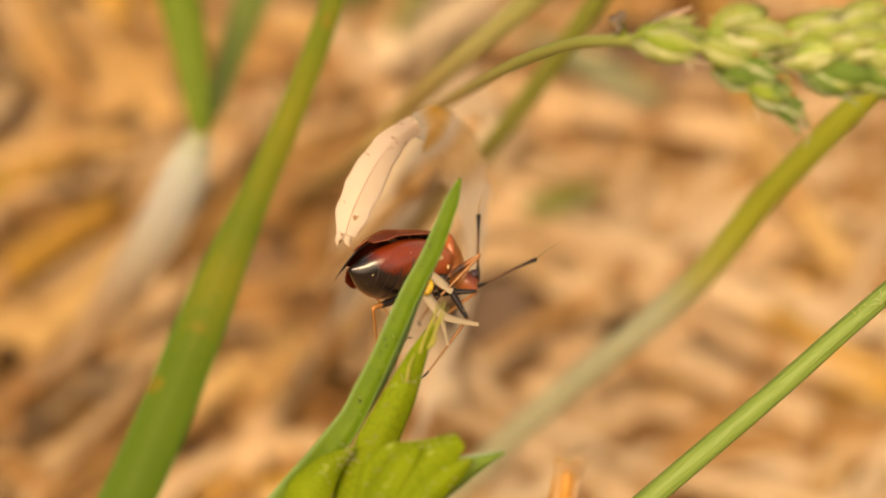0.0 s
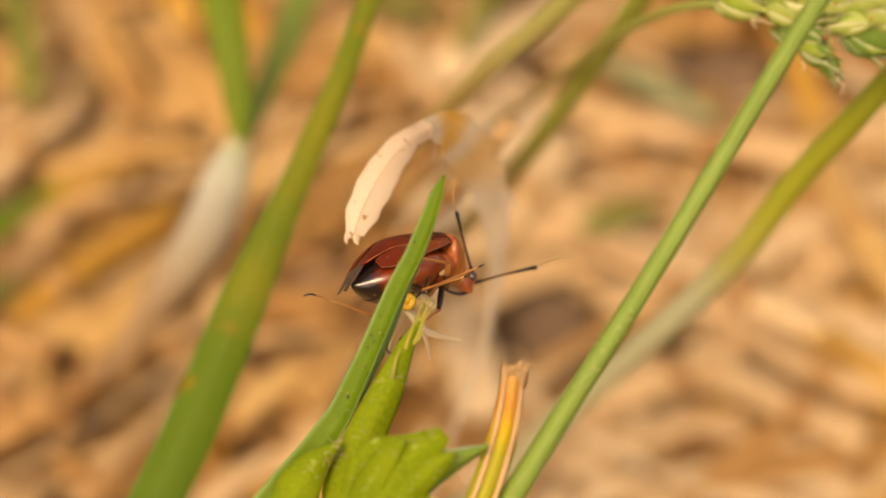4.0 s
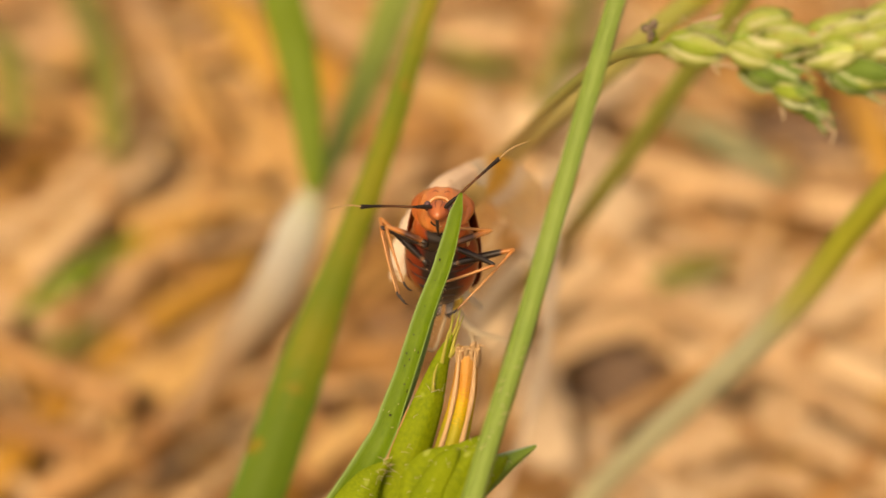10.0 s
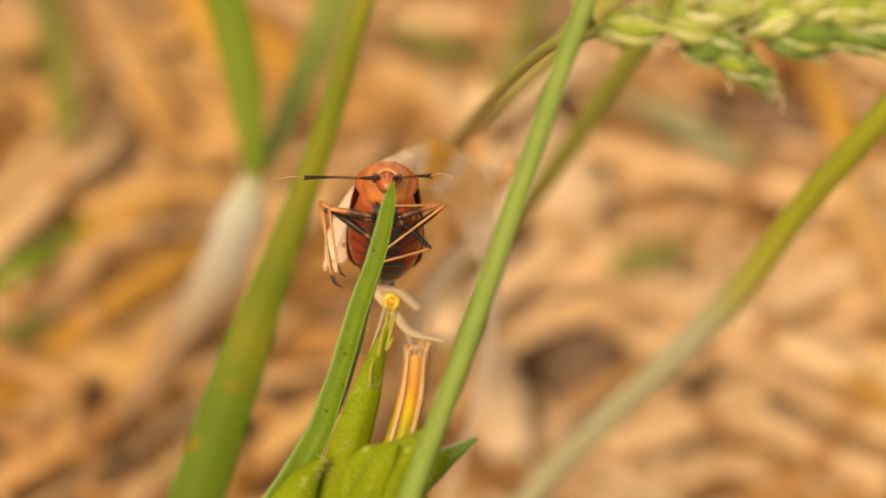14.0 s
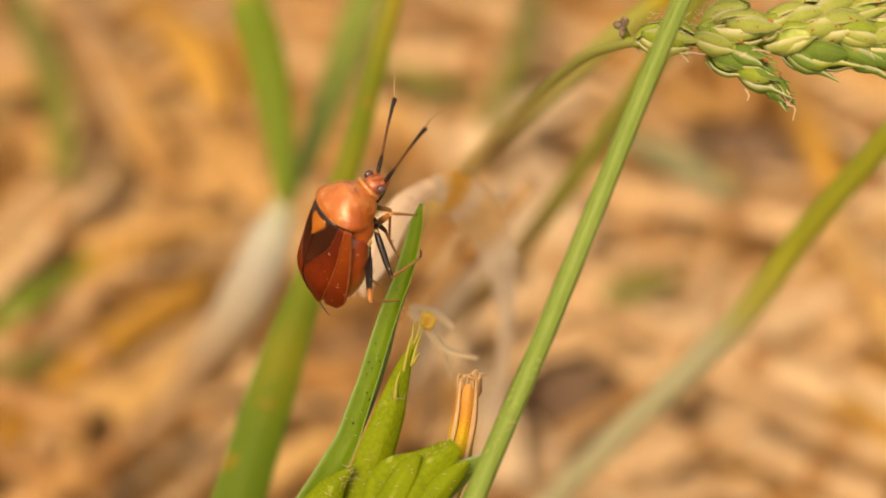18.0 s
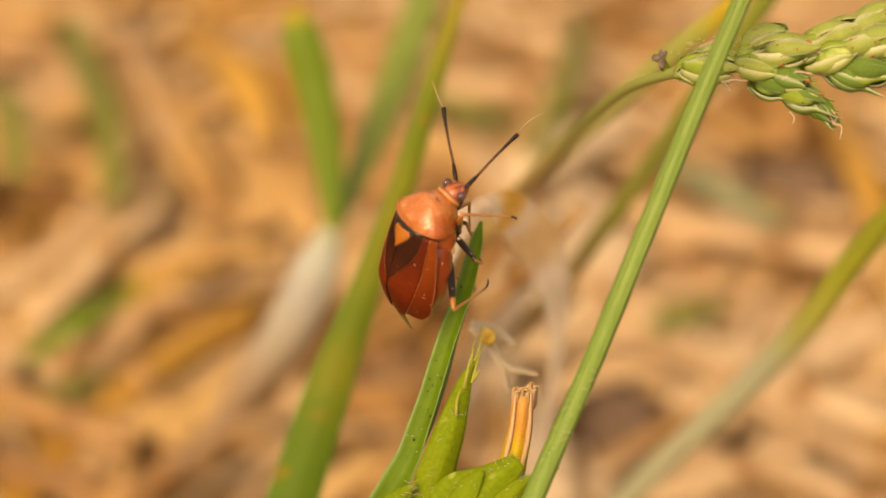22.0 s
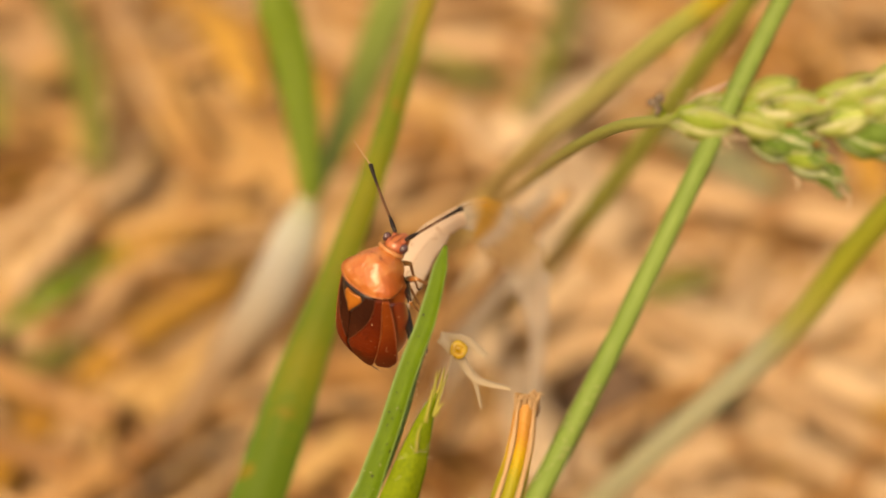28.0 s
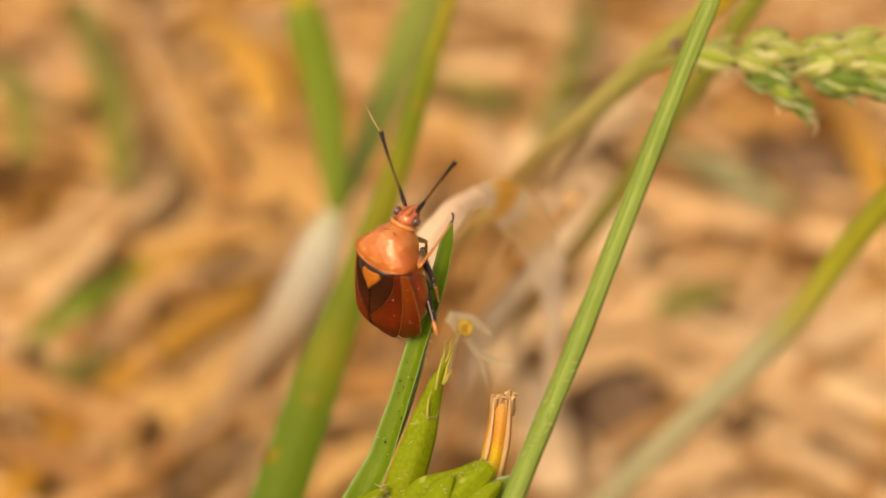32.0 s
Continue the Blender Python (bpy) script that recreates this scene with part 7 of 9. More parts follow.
    walk(plant_bug, [
        (0, pose(0.00124, 0.00642, 0.08839, -68.97, -62.10, 0.28)),
        (1, pose(0.00067, 0.00795, 0.08897, -66.11, -62.69, 0.25)),
        (2, pose(0.00005, 0.00591, 0.08894, -67.62, -57.58, 3.01)),
        (3, pose(0.00013, 0.00496, 0.08912, -68.40, -58.58, 2.36)),
        (3.5, pose(0.00013, 0.00496, 0.08912, -68.40, -58.58, 2.36)),
        (4.2, pose(0.00092, 0.00490, 0.08961, -22.16, -38.35, -40.18)),
        (4.9, pose(0.00119, 0.00497, 0.08976, -28.64, -72.22, -10.08)),
        (5.5, pose(0.00179, 0.00519, 0.09028, -161.07, -56.15, 135.48)),
        (5.7333, pose(0.00165, 0.00548, 0.09041, 125.07, -47.86, -171.22)),
        (6, pose(0.00150, 0.00576, 0.09054, 86.84, -16.89, -157.54)),
        (7, pose(-0.00144, 0.00578, 0.09311, 95.62, -0.60, -176.24)),
        (8, pose(0.00029, 0.00327, 0.09436, 87.03, -2.74, 175.60)),
        (9, pose(0.00052, 0.00408, 0.09416, 85.77, 0.49, 171.49)),
        (10, pose(-0.00079, 0.00462, 0.09418, 87.15, 0.63, 175.15)),
        (11, pose(-0.00034, 0.00292, 0.09390, 85.68, 0.49, 169.51)),
        (12, pose(0.00066, 0.00336, 0.09408, 93.55, 7.89, 146.76)),
        (13, pose(0.00228, 0.00395, 0.09437, 81.46, 15.21, 119.37)),
        (14, pose(-0.00008, 0.00682, 0.09319, 92.46, -2.61, -179.13)),
        (14.5, pose(-0.00189, 0.00800, 0.09347, 91.99, 1.41, 179.25)),
        (15.2, pose(-0.00305, 0.00651, 0.09457, 101.67, -9.46, -116.15)),
        (15.9, pose(-0.00367, 0.00388, 0.09613, 71.25, -25.93, -83.18)),
        (16.5, pose(-0.00425, 0.00245, 0.09673, 55.89, 9.03, -54.09)),
        (17, pose(-0.00377, 0.00150, 0.09678, 72.35, 2.25, -53.71)),
        (18, pose(-0.00379, -0.00027, 0.09886, 72.43, 5.10, -59.08)),
        (19, pose(-0.00361, -0.00186, 0.09955, 64.99, 1.52, -46.76)),
        (20, pose(-0.00305, -0.00195, 0.09906, 79.67, -1.99, -41.36)),
        (21, pose(-0.00281, -0.00114, 0.09990, 71.53, 3.99, -54.48)),
        (22, pose(-0.00274, -0.00116, 0.09965, 73.17, 3.82, -53.41)),
        (23, pose(-0.00390, -0.00154, 0.09899, 92.24, 11.54, -53.31)),
        (24, pose(-0.00367, -0.00153, 0.09831, 84.55, 7.30, -42.88)),
        (25.5, pose(-0.00341, -0.00063, 0.09720, 86.21, 7.09, -44.43)),
        (27, pose(-0.00316, 0.00028, 0.09609, 87.87, 6.93, -45.98)),
        (28, pose(-0.00376, 0.00104, 0.09500, 83.99, 4.22, -43.93)),
        (29, pose(-0.00429, -0.00068, 0.09668, 89.59, 7.37, -42.91)),
        (30, pose(-0.00285, -0.00171, 0.09815, 83.68, 6.02, -45.64)),
        (31, pose(-0.00341, -0.00163, 0.09856, 85.54, 7.08, -42.22)),
        (32, pose(-0.00356, -0.00238, 0.09828, 90.41, 4.30, -37.88)),
    ])
    walk(bug_horns["r"], [
        (0, pose(0.00031, 0.00311, -0.00131, 96.18, 24.84, 47.69)),
        (1, pose(0.00031, 0.00311, -0.00131, 67.90, 28.04, 63.63)),
        (2, pose(0.00031, 0.00311, -0.00131, 104.86, 1.47, 70.57)),
        (3, pose(0.00031, 0.00311, -0.00131, 98.56, 1.63, 71.02)),
        (3.5, pose(0.00031, 0.00311, -0.00131, 102.60, 8.56, 71.57)),
        (4.2, pose(0.00031, 0.00311, -0.00131, 94.40, 0.90, -7.90)),
        (4.9, pose(0.00031, 0.00311, -0.00131, 50.76, 5.11, -64.22)),
        (5.5, pose(0.00031, 0.00311, -0.00131, -2.96, -0.56, -71.61)),
        (5.7333, pose(0.00031, 0.00311, -0.00131, 35.03, -8.52, -51.04)),
        (6, pose(0.00031, 0.00311, -0.00131, 70.85, -27.22, -38.82)),
        (7, pose(0.00031, 0.00311, -0.00131, 3.38, -8.54, -55.69)),
        (8, pose(0.00031, 0.00311, -0.00131, -4.41, -6.21, -99.30)),
        (9, pose(0.00031, 0.00311, -0.00131, -2.33, 1.66, -62.19)),
        (10, pose(0.00031, 0.00311, -0.00131, -23.13, -5.93, -67.79)),
        (11, pose(0.00031, 0.00311, -0.00131, -53.61, 3.46, -54.87)),
        (12, pose(0.00031, 0.00311, -0.00131, -6.48, 10.51, -81.60)),
        (13, pose(0.00031, 0.00311, -0.00131, -20.71, -0.72, -74.18)),
        (14, pose(0.00031, 0.00311, -0.00131, -3.94, -13.98, -87.69)),
        (14.5, pose(0.00031, 0.00311, -0.00131, -34.67, 8.28, -57.60)),
        (15.2, pose(0.00031, 0.00311, -0.00131, -25.51, 1.01, 15.97)),
        (15.9, pose(0.00031, 0.00311, -0.00131, -27.61, 0.68, 9.59)),
        (16.5, pose(0.00031, 0.00311, -0.00131, -41.56, -23.61, -8.89)),
        (17, pose(0.00031, 0.00311, -0.00131, -64.73, 4.31, 42.34)),
        (18, pose(0.00031, 0.00311, -0.00131, -9.89, -15.99, -7.94)),
        (19, pose(0.00031, 0.00311, -0.00131, -48.93, -19.36, 27.43)),
        (20, pose(0.00031, 0.00311, -0.00131, -25.11, -17.87, -24.21)),
        (20.5, pose(0.00031, 0.00311, -0.00131, -54.55, -15.10, 14.17)),
        (21, pose(0.00031, 0.00311, -0.00131, -76.04, 3.59, 46.23)),
        (22, pose(0.00031, 0.00311, -0.00131, -49.67, -8.87, 20.02)),
        (23, pose(0.00031, 0.00311, -0.00131, 0.14, -34.18, -35.90)),
        (24, pose(0.00031, 0.00311, -0.00131, -65.31, -25.02, 1.31)),
        (25.5, pose(0.00031, 0.00311, -0.00131, -34.08, -27.68, -17.16)),
        (27, pose(0.00031, 0.00311, -0.00131, -24.36, -28.88, -21.59)),
        (28, pose(0.00031, 0.00311, -0.00131, -20.27, -28.40, -27.28)),
        (29, pose(0.00031, 0.00311, -0.00131, -43.85, -33.59, -0.74)),
        (30, pose(0.00031, 0.00311, -0.00131, -31.84, -28.10, -14.83)),
        (31, pose(0.00031, 0.00311, -0.00131, -7.26, -28.36, -22.99)),
        (32, pose(0.00031, 0.00311, -0.00131, -16.78, -24.02, -15.06)),
    ])
    walk(bug_horns["l"], [
        (0, pose(-0.00031, 0.00311, -0.00131, 4.38, 53.62, -35.54)),
        (1, pose(-0.00031, 0.00311, -0.00131, -38.93, 46.43, -54.46)),
        (2, pose(-0.00031, 0.00311, -0.00131, -26.45, 46.12, -64.58)),
        (3, pose(-0.00031, 0.00311, -0.00131, -12.99, 50.59, -48.75)),
        (3.5, pose(-0.00031, 0.00311, -0.00131, -13.25, 50.18, -51.65)),
        (4.2, pose(-0.00031, 0.00311, -0.00131, -3.38, -0.45, -44.21)),
        (4.9, pose(-0.00031, 0.00311, -0.00131, -40.60, -3.12, -35.65)),
        (5.5, pose(-0.00031, 0.00311, -0.00131, -38.53, 1.62, 20.13)),
        (6, pose(-0.00031, 0.00311, -0.00131, -30.02, -45.57, 78.36)),
        (7, pose(-0.00031, 0.00311, -0.00131, 34.13, -3.47, 40.04)),
        (8, pose(-0.00031, 0.00311, -0.00131, -11.80, 5.48, 36.87)),
        (9, pose(-0.00031, 0.00311, -0.00131, 16.86, 5.85, 53.35)),
        (10, pose(-0.00031, 0.00311, -0.00131, 16.29, 3.77, 47.47)),
        (11, pose(-0.00031, 0.00311, -0.00131, 8.16, -5.52, 40.09)),
        (12, pose(-0.00031, 0.00311, -0.00131, -13.79, -18.22, 42.76)),
        (13, pose(-0.00031, 0.00311, -0.00131, -1.64, -6.73, 19.45)),
        (14, pose(-0.00031, 0.00311, -0.00131, -41.90, 0.96, 38.06)),
        (14.5, pose(-0.00031, 0.00311, -0.00131, 9.39, 16.86, 27.70)),
        (15.2, pose(-0.00031, 0.00311, -0.00131, 15.36, 0.50, -15.20)),
        (15.9, pose(-0.00031, 0.00311, -0.00131, 20.85, -0.72, 18.16)),
        (16.5, pose(-0.00031, 0.00311, -0.00131, -10.61, -20.71, 37.58)),
        (17, pose(-0.00031, 0.00311, -0.00131, -28.68, -2.64, 50.48)),
        (18, pose(-0.00031, 0.00311, -0.00131, -21.20, -6.45, 40.46)),
        (19, pose(-0.00031, 0.00311, -0.00131, -3.83, -17.80, 39.68)),
        (20, pose(-0.00031, 0.00311, -0.00131, -32.57, -0.19, 29.94)),
        (21, pose(-0.00031, 0.00311, -0.00131, -32.80, -5.64, 40.02)),
        (22, pose(-0.00031, 0.00311, -0.00131, -10.40, -5.61, 53.79)),
        (23, pose(-0.00031, 0.00311, -0.00131, -35.24, -25.00, 60.74)),
        (24, pose(-0.00031, 0.00311, -0.00131, -31.14, -3.30, 50.78)),
        (25.5, pose(-0.00031, 0.00311, -0.00131, -28.68, -8.49, 49.46)),
        (27, pose(-0.00031, 0.00311, -0.00131, -19.26, -9.49, 50.27)),
        (28, pose(-0.00031, 0.00311, -0.00131, -18.97, 4.32, 62.84)),
        (29, pose(-0.00031, 0.00311, -0.00131, -5.17, -8.83, 57.39)),
        (30, pose(-0.00031, 0.00311, -0.00131, -31.40, -8.41, 46.88)),
        (31, pose(-0.00031, 0.00311, -0.00131, -26.25, -13.10, 47.49)),
        (32, pose(-0.00031, 0.00311, -0.00131, -16.17, -9.46, 47.18)),
    ])
    walk(bug_legs["forer"][0], [
        (0, pose(0.00066, 0.00096, -0.00145, -171.31, 71.99, 121.69)),
        (1, pose(0.00066, 0.00096, -0.00145, 165.67, 85.08, 100.07)),
        (2, pose(0.00066, 0.00096, -0.00145, -135.67, 79.51, 134.66)),
        (3, pose(0.00066, 0.00096, -0.00145, -139.74, 76.55, 135.78)),
        (3.5, pose(0.00066, 0.00096, -0.00145, 164.46, 75.25, 111.36)),
        (3.7333, pose(0.00066, 0.00096, -0.00145, 144.50, 22.14, 92.95)),
        (3.9667, pose(0.00066, 0.00096, -0.00145, 140.16, -31.83, 91.76)),
        (4.2, pose(0.00066, 0.00096, -0.00145, 106.45, -85.08, 122.38)),
        (4.9, pose(0.00066, 0.00096, -0.00145, 114.09, -83.38, 120.41)),
        (5.5, pose(0.00066, 0.00096, -0.00145, -51.87, -71.49, -75.25)),
        (5.7333, pose(0.00066, 0.00096, -0.00145, -16.83, -27.86, -63.70)),
        (6, pose(0.00066, 0.00096, -0.00145, 20.49, 3.54, -31.53)),
        (7, pose(0.00066, 0.00096, -0.00145, -7.97, -41.12, -65.61)),
        (8, pose(0.00066, 0.00096, -0.00145, -5.29, -30.77, -68.24)),
        (9, pose(0.00066, 0.00096, -0.00145, -2.26, -27.07, -57.85)),
        (10, pose(0.00066, 0.00096, -0.00145, 0.48, -30.02, -63.99)),
        (11, pose(0.00066, 0.00096, -0.00145, 0.63, -20.72, -49.05)),
        (11.5, pose(0.00066, 0.00096, -0.00145, -42.32, -10.04, -34.61)),
        (12, pose(0.00066, 0.00096, -0.00145, -81.49, 7.13, -31.08)),
        (13, pose(0.00066, 0.00096, -0.00145, -89.84, 1.93, -38.43)),
        (13.5, pose(0.00066, 0.00096, -0.00145, -51.02, -25.63, -50.30)),
        (14, pose(0.00066, 0.00096, -0.00145, 2.56, -36.50, -83.00)),
        (14.5, pose(0.00066, 0.00096, -0.00145, 16.79, -37.72, -59.12)),
        (15.2, pose(0.00066, 0.00096, -0.00145, -25.34, 7.03, -71.47)),
        (15.9, pose(0.00066, 0.00096, -0.00145, 41.86, 9.49, -71.27)),
        (16.5, pose(0.00066, 0.00096, -0.00145, 29.05, -5.57, -42.38)),
        (17, pose(0.00066, 0.00096, -0.00145, 27.76, -8.82, -58.63)),
        (18, pose(0.00066, 0.00096, -0.00145, 15.37, -19.76, -41.45)),
        (19, pose(0.00066, 0.00096, -0.00145, 37.29, -6.14, -29.58)),
        (20, pose(0.00066, 0.00096, -0.00145, 19.94, -50.67, -45.22)),
        (21, pose(0.00066, 0.00096, -0.00145, 19.52, -14.04, -35.10)),
        (22, pose(0.00066, 0.00096, -0.00145, 29.42, -14.72, -31.77)),
        (23, pose(0.00066, 0.00096, -0.00145, 27.95, 1.82, -43.24)),
        (24, pose(0.00066, 0.00096, -0.00145, 25.02, -35.61, -44.99)),
        (25.5, pose(0.00066, 0.00096, -0.00145, 23.95, -35.12, -53.01)),
        (27, pose(0.00066, 0.00096, -0.00145, 33.59, -36.76, -56.85)),
        (28, pose(0.00066, 0.00096, -0.00145, 29.86, -30.12, -58.02)),
        (29, pose(0.00066, 0.00096, -0.00145, -14.68, -44.95, -28.45)),
        (30, pose(0.00066, 0.00096, -0.00145, 34.07, -29.33, -54.51)),
        (31, pose(0.00066, 0.00096, -0.00145, 44.44, -25.78, -70.56)),
        (32, pose(0.00066, 0.00096, -0.00145, 60.30, -27.29, -94.13)),
    ])
    walk(bug_legs["forer"][1], [
        (0, pose(0.00000, 0.00200, 0.00000, 15.49, 3.19, -162.97)),
        (1, pose(0.00000, 0.00200, 0.00000, 11.75, 2.85, -166.07)),
        (2, pose(0.00000, 0.00200, 0.00000, 31.35, -2.90, -160.07)),
        (3, pose(0.00000, 0.00200, 0.00000, 27.38, -1.23, -157.89)),
        (3.5, pose(0.00000, 0.00200, 0.00000, -50.24, 3.43, 179.68)),
        (3.7333, pose(0.00000, 0.00200, 0.00000, -45.82, -7.40, 121.17)),
        (3.9667, pose(0.00000, 0.00200, 0.00000, -34.13, -9.14, 61.13)),
        (4.2, pose(0.00000, 0.00200, 0.00000, -26.75, -0.04, 2.19)),
        (4.9, pose(0.00000, 0.00200, 0.00000, -26.74, -0.04, 2.15)),
        (5.5, pose(0.00000, 0.00200, 0.00000, -27.60, -0.02, 2.56)),
        (6, pose(0.00000, 0.00200, 0.00000, -45.79, -0.65, -6.71)),
        (6.3333, pose(0.00000, 0.00200, 0.00000, -50.86, 7.40, -62.25)),
        (6.6667, pose(0.00000, 0.00200, 0.00000, -60.43, 7.70, -118.75)),
        (7, pose(0.00000, 0.00200, 0.00000, -66.00, -0.01, -174.36)),
        (8, pose(0.00000, 0.00200, 0.00000, -56.78, -1.07, -172.59)),
        (9, pose(0.00000, 0.00200, 0.00000, -49.24, -0.63, -176.79)),
        (10, pose(0.00000, 0.00200, 0.00000, -51.93, -1.29, -173.57)),
        (11, pose(0.00000, 0.00200, 0.00000, -37.89, 0.84, 177.53)),
        (11.3333, pose(0.00000, 0.00200, 0.00000, -48.62, -20.26, -127.34)),
        (11.6667, pose(0.00000, 0.00200, 0.00000, -73.85, -22.07, -64.82)),
        (12, pose(0.00000, 0.00200, 0.00000, -87.61, -2.66, -8.53)),
        (13, pose(0.00000, 0.00200, 0.00000, -70.44, 1.24, 17.99)),
        (13.3333, pose(0.00000, 0.00200, 0.00000, -70.33, 0.79, 77.89)),
        (13.6667, pose(0.00000, 0.00200, 0.00000, -70.66, 0.47, 137.77)),
        (14, pose(0.00000, 0.00200, 0.00000, -71.11, 0.59, -162.34)),
        (14.5, pose(0.00000, 0.00200, 0.00000, -48.02, -0.10, -179.29)),
        (14.7333, pose(0.00000, 0.00200, 0.00000, -48.28, 0.48, 120.76)),
        (14.9667, pose(0.00000, 0.00200, 0.00000, -48.92, 0.55, 60.81)),
        (15.2, pose(0.00000, 0.00200, 0.00000, -49.29, 0.03, 0.86)),
        (15.4333, pose(0.00000, 0.00200, 0.00000, -53.89, -8.01, 60.49)),
        (15.6667, pose(0.00000, 0.00200, 0.00000, -63.23, -8.03, 121.10)),
        (15.9, pose(0.00000, 0.00200, 0.00000, -67.87, -0.01, -179.27)),
        (16.5, pose(0.00000, 0.00200, 0.00000, -44.99, 1.38, -170.78)),
        (17, pose(0.00000, 0.00200, 0.00000, -50.38, -18.80, 179.50)),
        (18, pose(0.00000, 0.00200, 0.00000, -40.08, -9.39, 167.63)),
        (19, pose(0.00000, 0.00200, 0.00000, -71.06, 17.08, -162.08)),
        (20, pose(0.00000, 0.00200, 0.00000, -40.59, -9.96, 147.41)),
        (21, pose(0.00000, 0.00200, 0.00000, -33.55, 2.44, -176.76)),
        (22, pose(0.00000, 0.00200, 0.00000, -60.92, -1.05, 175.73)),
        (23, pose(0.00000, 0.00200, 0.00000, -57.34, 2.45, -169.73)),
        (24, pose(0.00000, 0.00200, 0.00000, -41.22, -12.93, 156.96)),
        (25.5, pose(0.00000, 0.00200, 0.00000, -46.14, 0.12, -179.43)),
        (27, pose(0.00000, 0.00200, 0.00000, -34.81, -26.58, 138.62)),
        (28, pose(0.00000, 0.00200, 0.00000, -32.26, 0.17, -172.73)),
        (29, pose(0.00000, 0.00200, 0.00000, -53.45, 6.93, 169.05)),
        (30, pose(0.00000, 0.00200, 0.00000, -51.73, -12.99, 167.40)),
        (31, pose(0.00000, 0.00200, 0.00000, -31.35, -12.87, 173.75)),
        (32, pose(0.00000, 0.00200, 0.00000, -16.08, -24.15, 145.39)),
    ])
    walk(bug_legs["forel"][0], [
        (0, pose(-0.00066, 0.00096, -0.00145, 88.42, 59.71, 118.69)),
        (1, pose(-0.00066, 0.00096, -0.00145, 91.44, 62.97, 126.72)),
        (2, pose(-0.00066, 0.00096, -0.00145, 96.87, 65.21, 109.67)),
        (3, pose(-0.00066, 0.00096, -0.00145, 90.76, 61.83, 112.12)),
        (3.5, pose(-0.00066, 0.00096, -0.00145, 97.53, 68.53, 108.08)),
        (3.7333, pose(-0.00066, 0.00096, -0.00145, 122.90, 72.03, 75.40)),
        (3.9667, pose(-0.00066, 0.00096, -0.00145, 143.83, 79.79, 39.14)),
        (4.2, pose(-0.00066, 0.00096, -0.00145, 86.07, 87.61, -75.06)),
        (4.9, pose(-0.00066, 0.00096, -0.00145, 65.24, 84.68, -94.69)),
        (5.5, pose(-0.00066, 0.00096, -0.00145, -129.91, 63.69, 67.39)),
        (5.7333, pose(-0.00066, 0.00096, -0.00145, -128.52, 11.37, 92.28)),
        (6, pose(-0.00066, 0.00096, -0.00145, -151.28, -36.37, 121.68)),
        (6.3333, pose(-0.00066, 0.00096, -0.00145, 156.33, -20.45, 176.69)),
        (6.6667, pose(-0.00066, 0.00096, -0.00145, 132.31, 21.56, -155.16)),
        (7, pose(-0.00066, 0.00096, -0.00145, 127.19, 69.59, -130.75)),
        (8, pose(-0.00066, 0.00096, -0.00145, 93.29, 63.09, -170.86)),
        (9, pose(-0.00066, 0.00096, -0.00145, 93.18, 52.28, -171.17)),
        (10, pose(-0.00066, 0.00096, -0.00145, 100.42, 59.35, -168.92)),
        (11, pose(-0.00066, 0.00096, -0.00145, 86.81, 54.63, -173.90)),
        (11.5, pose(-0.00066, 0.00096, -0.00145, 108.68, 18.75, -130.99)),
        (12, pose(-0.00066, 0.00096, -0.00145, 102.38, -20.34, -101.83)),
        (13, pose(-0.00066, 0.00096, -0.00145, 81.32, -14.27, -88.63)),
        (13.5, pose(-0.00066, 0.00096, -0.00145, 109.84, 20.57, -124.73)),
        (14, pose(-0.00066, 0.00096, -0.00145, 115.43, 65.12, -158.40)),
        (14.5, pose(-0.00066, 0.00096, -0.00145, 128.71, 46.85, -168.18)),
        (14.7333, pose(-0.00066, 0.00096, -0.00145, 147.16, -3.99, 177.02)),
        (14.9667, pose(-0.00066, 0.00096, -0.00145, -170.98, -42.28, 136.63)),
        (15.2, pose(-0.00066, 0.00096, -0.00145, -103.89, -31.41, 70.77)),
        (15.9, pose(-0.00066, 0.00096, -0.00145, -78.26, -53.23, 70.31)),
        (16.2, pose(-0.00066, 0.00096, -0.00145, -69.66, -28.42, 32.85)),
        (16.5, pose(-0.00066, 0.00096, -0.00145, -78.08, -4.10, 3.57)),
        (17, pose(-0.00066, 0.00096, -0.00145, -103.93, 14.03, 0.20)),
        (18, pose(-0.00066, 0.00096, -0.00145, -108.30, 8.82, 8.32)),
        (19, pose(-0.00066, 0.00096, -0.00145, -66.74, -5.51, -12.11)),
        (20, pose(-0.00066, 0.00096, -0.00145, -103.55, -2.35, -6.81)),
        (21, pose(-0.00066, 0.00096, -0.00145, -92.81, 6.18, -0.25)),
        (22, pose(-0.00066, 0.00096, -0.00145, -86.09, 12.11, -0.77)),
        (23, pose(-0.00066, 0.00096, -0.00145, -113.81, 35.62, 50.53)),
        (24, pose(-0.00066, 0.00096, -0.00145, -117.46, -6.76, 8.04)),
        (25.5, pose(-0.00066, 0.00096, -0.00145, -109.90, -2.59, 10.91)),
        (27, pose(-0.00066, 0.00096, -0.00145, -127.67, -0.36, 16.97)),
        (28, pose(-0.00066, 0.00096, -0.00145, -119.24, 4.60, 2.88)),
        (29, pose(-0.00066, 0.00096, -0.00145, -137.17, -1.32, 18.93)),
        (30, pose(-0.00066, 0.00096, -0.00145, -116.43, -2.22, 11.71)),
        (31, pose(-0.00066, 0.00096, -0.00145, -117.30, 2.07, 13.35)),
        (32, pose(-0.00066, 0.00096, -0.00145, -129.48, -2.76, 11.02)),
    ])
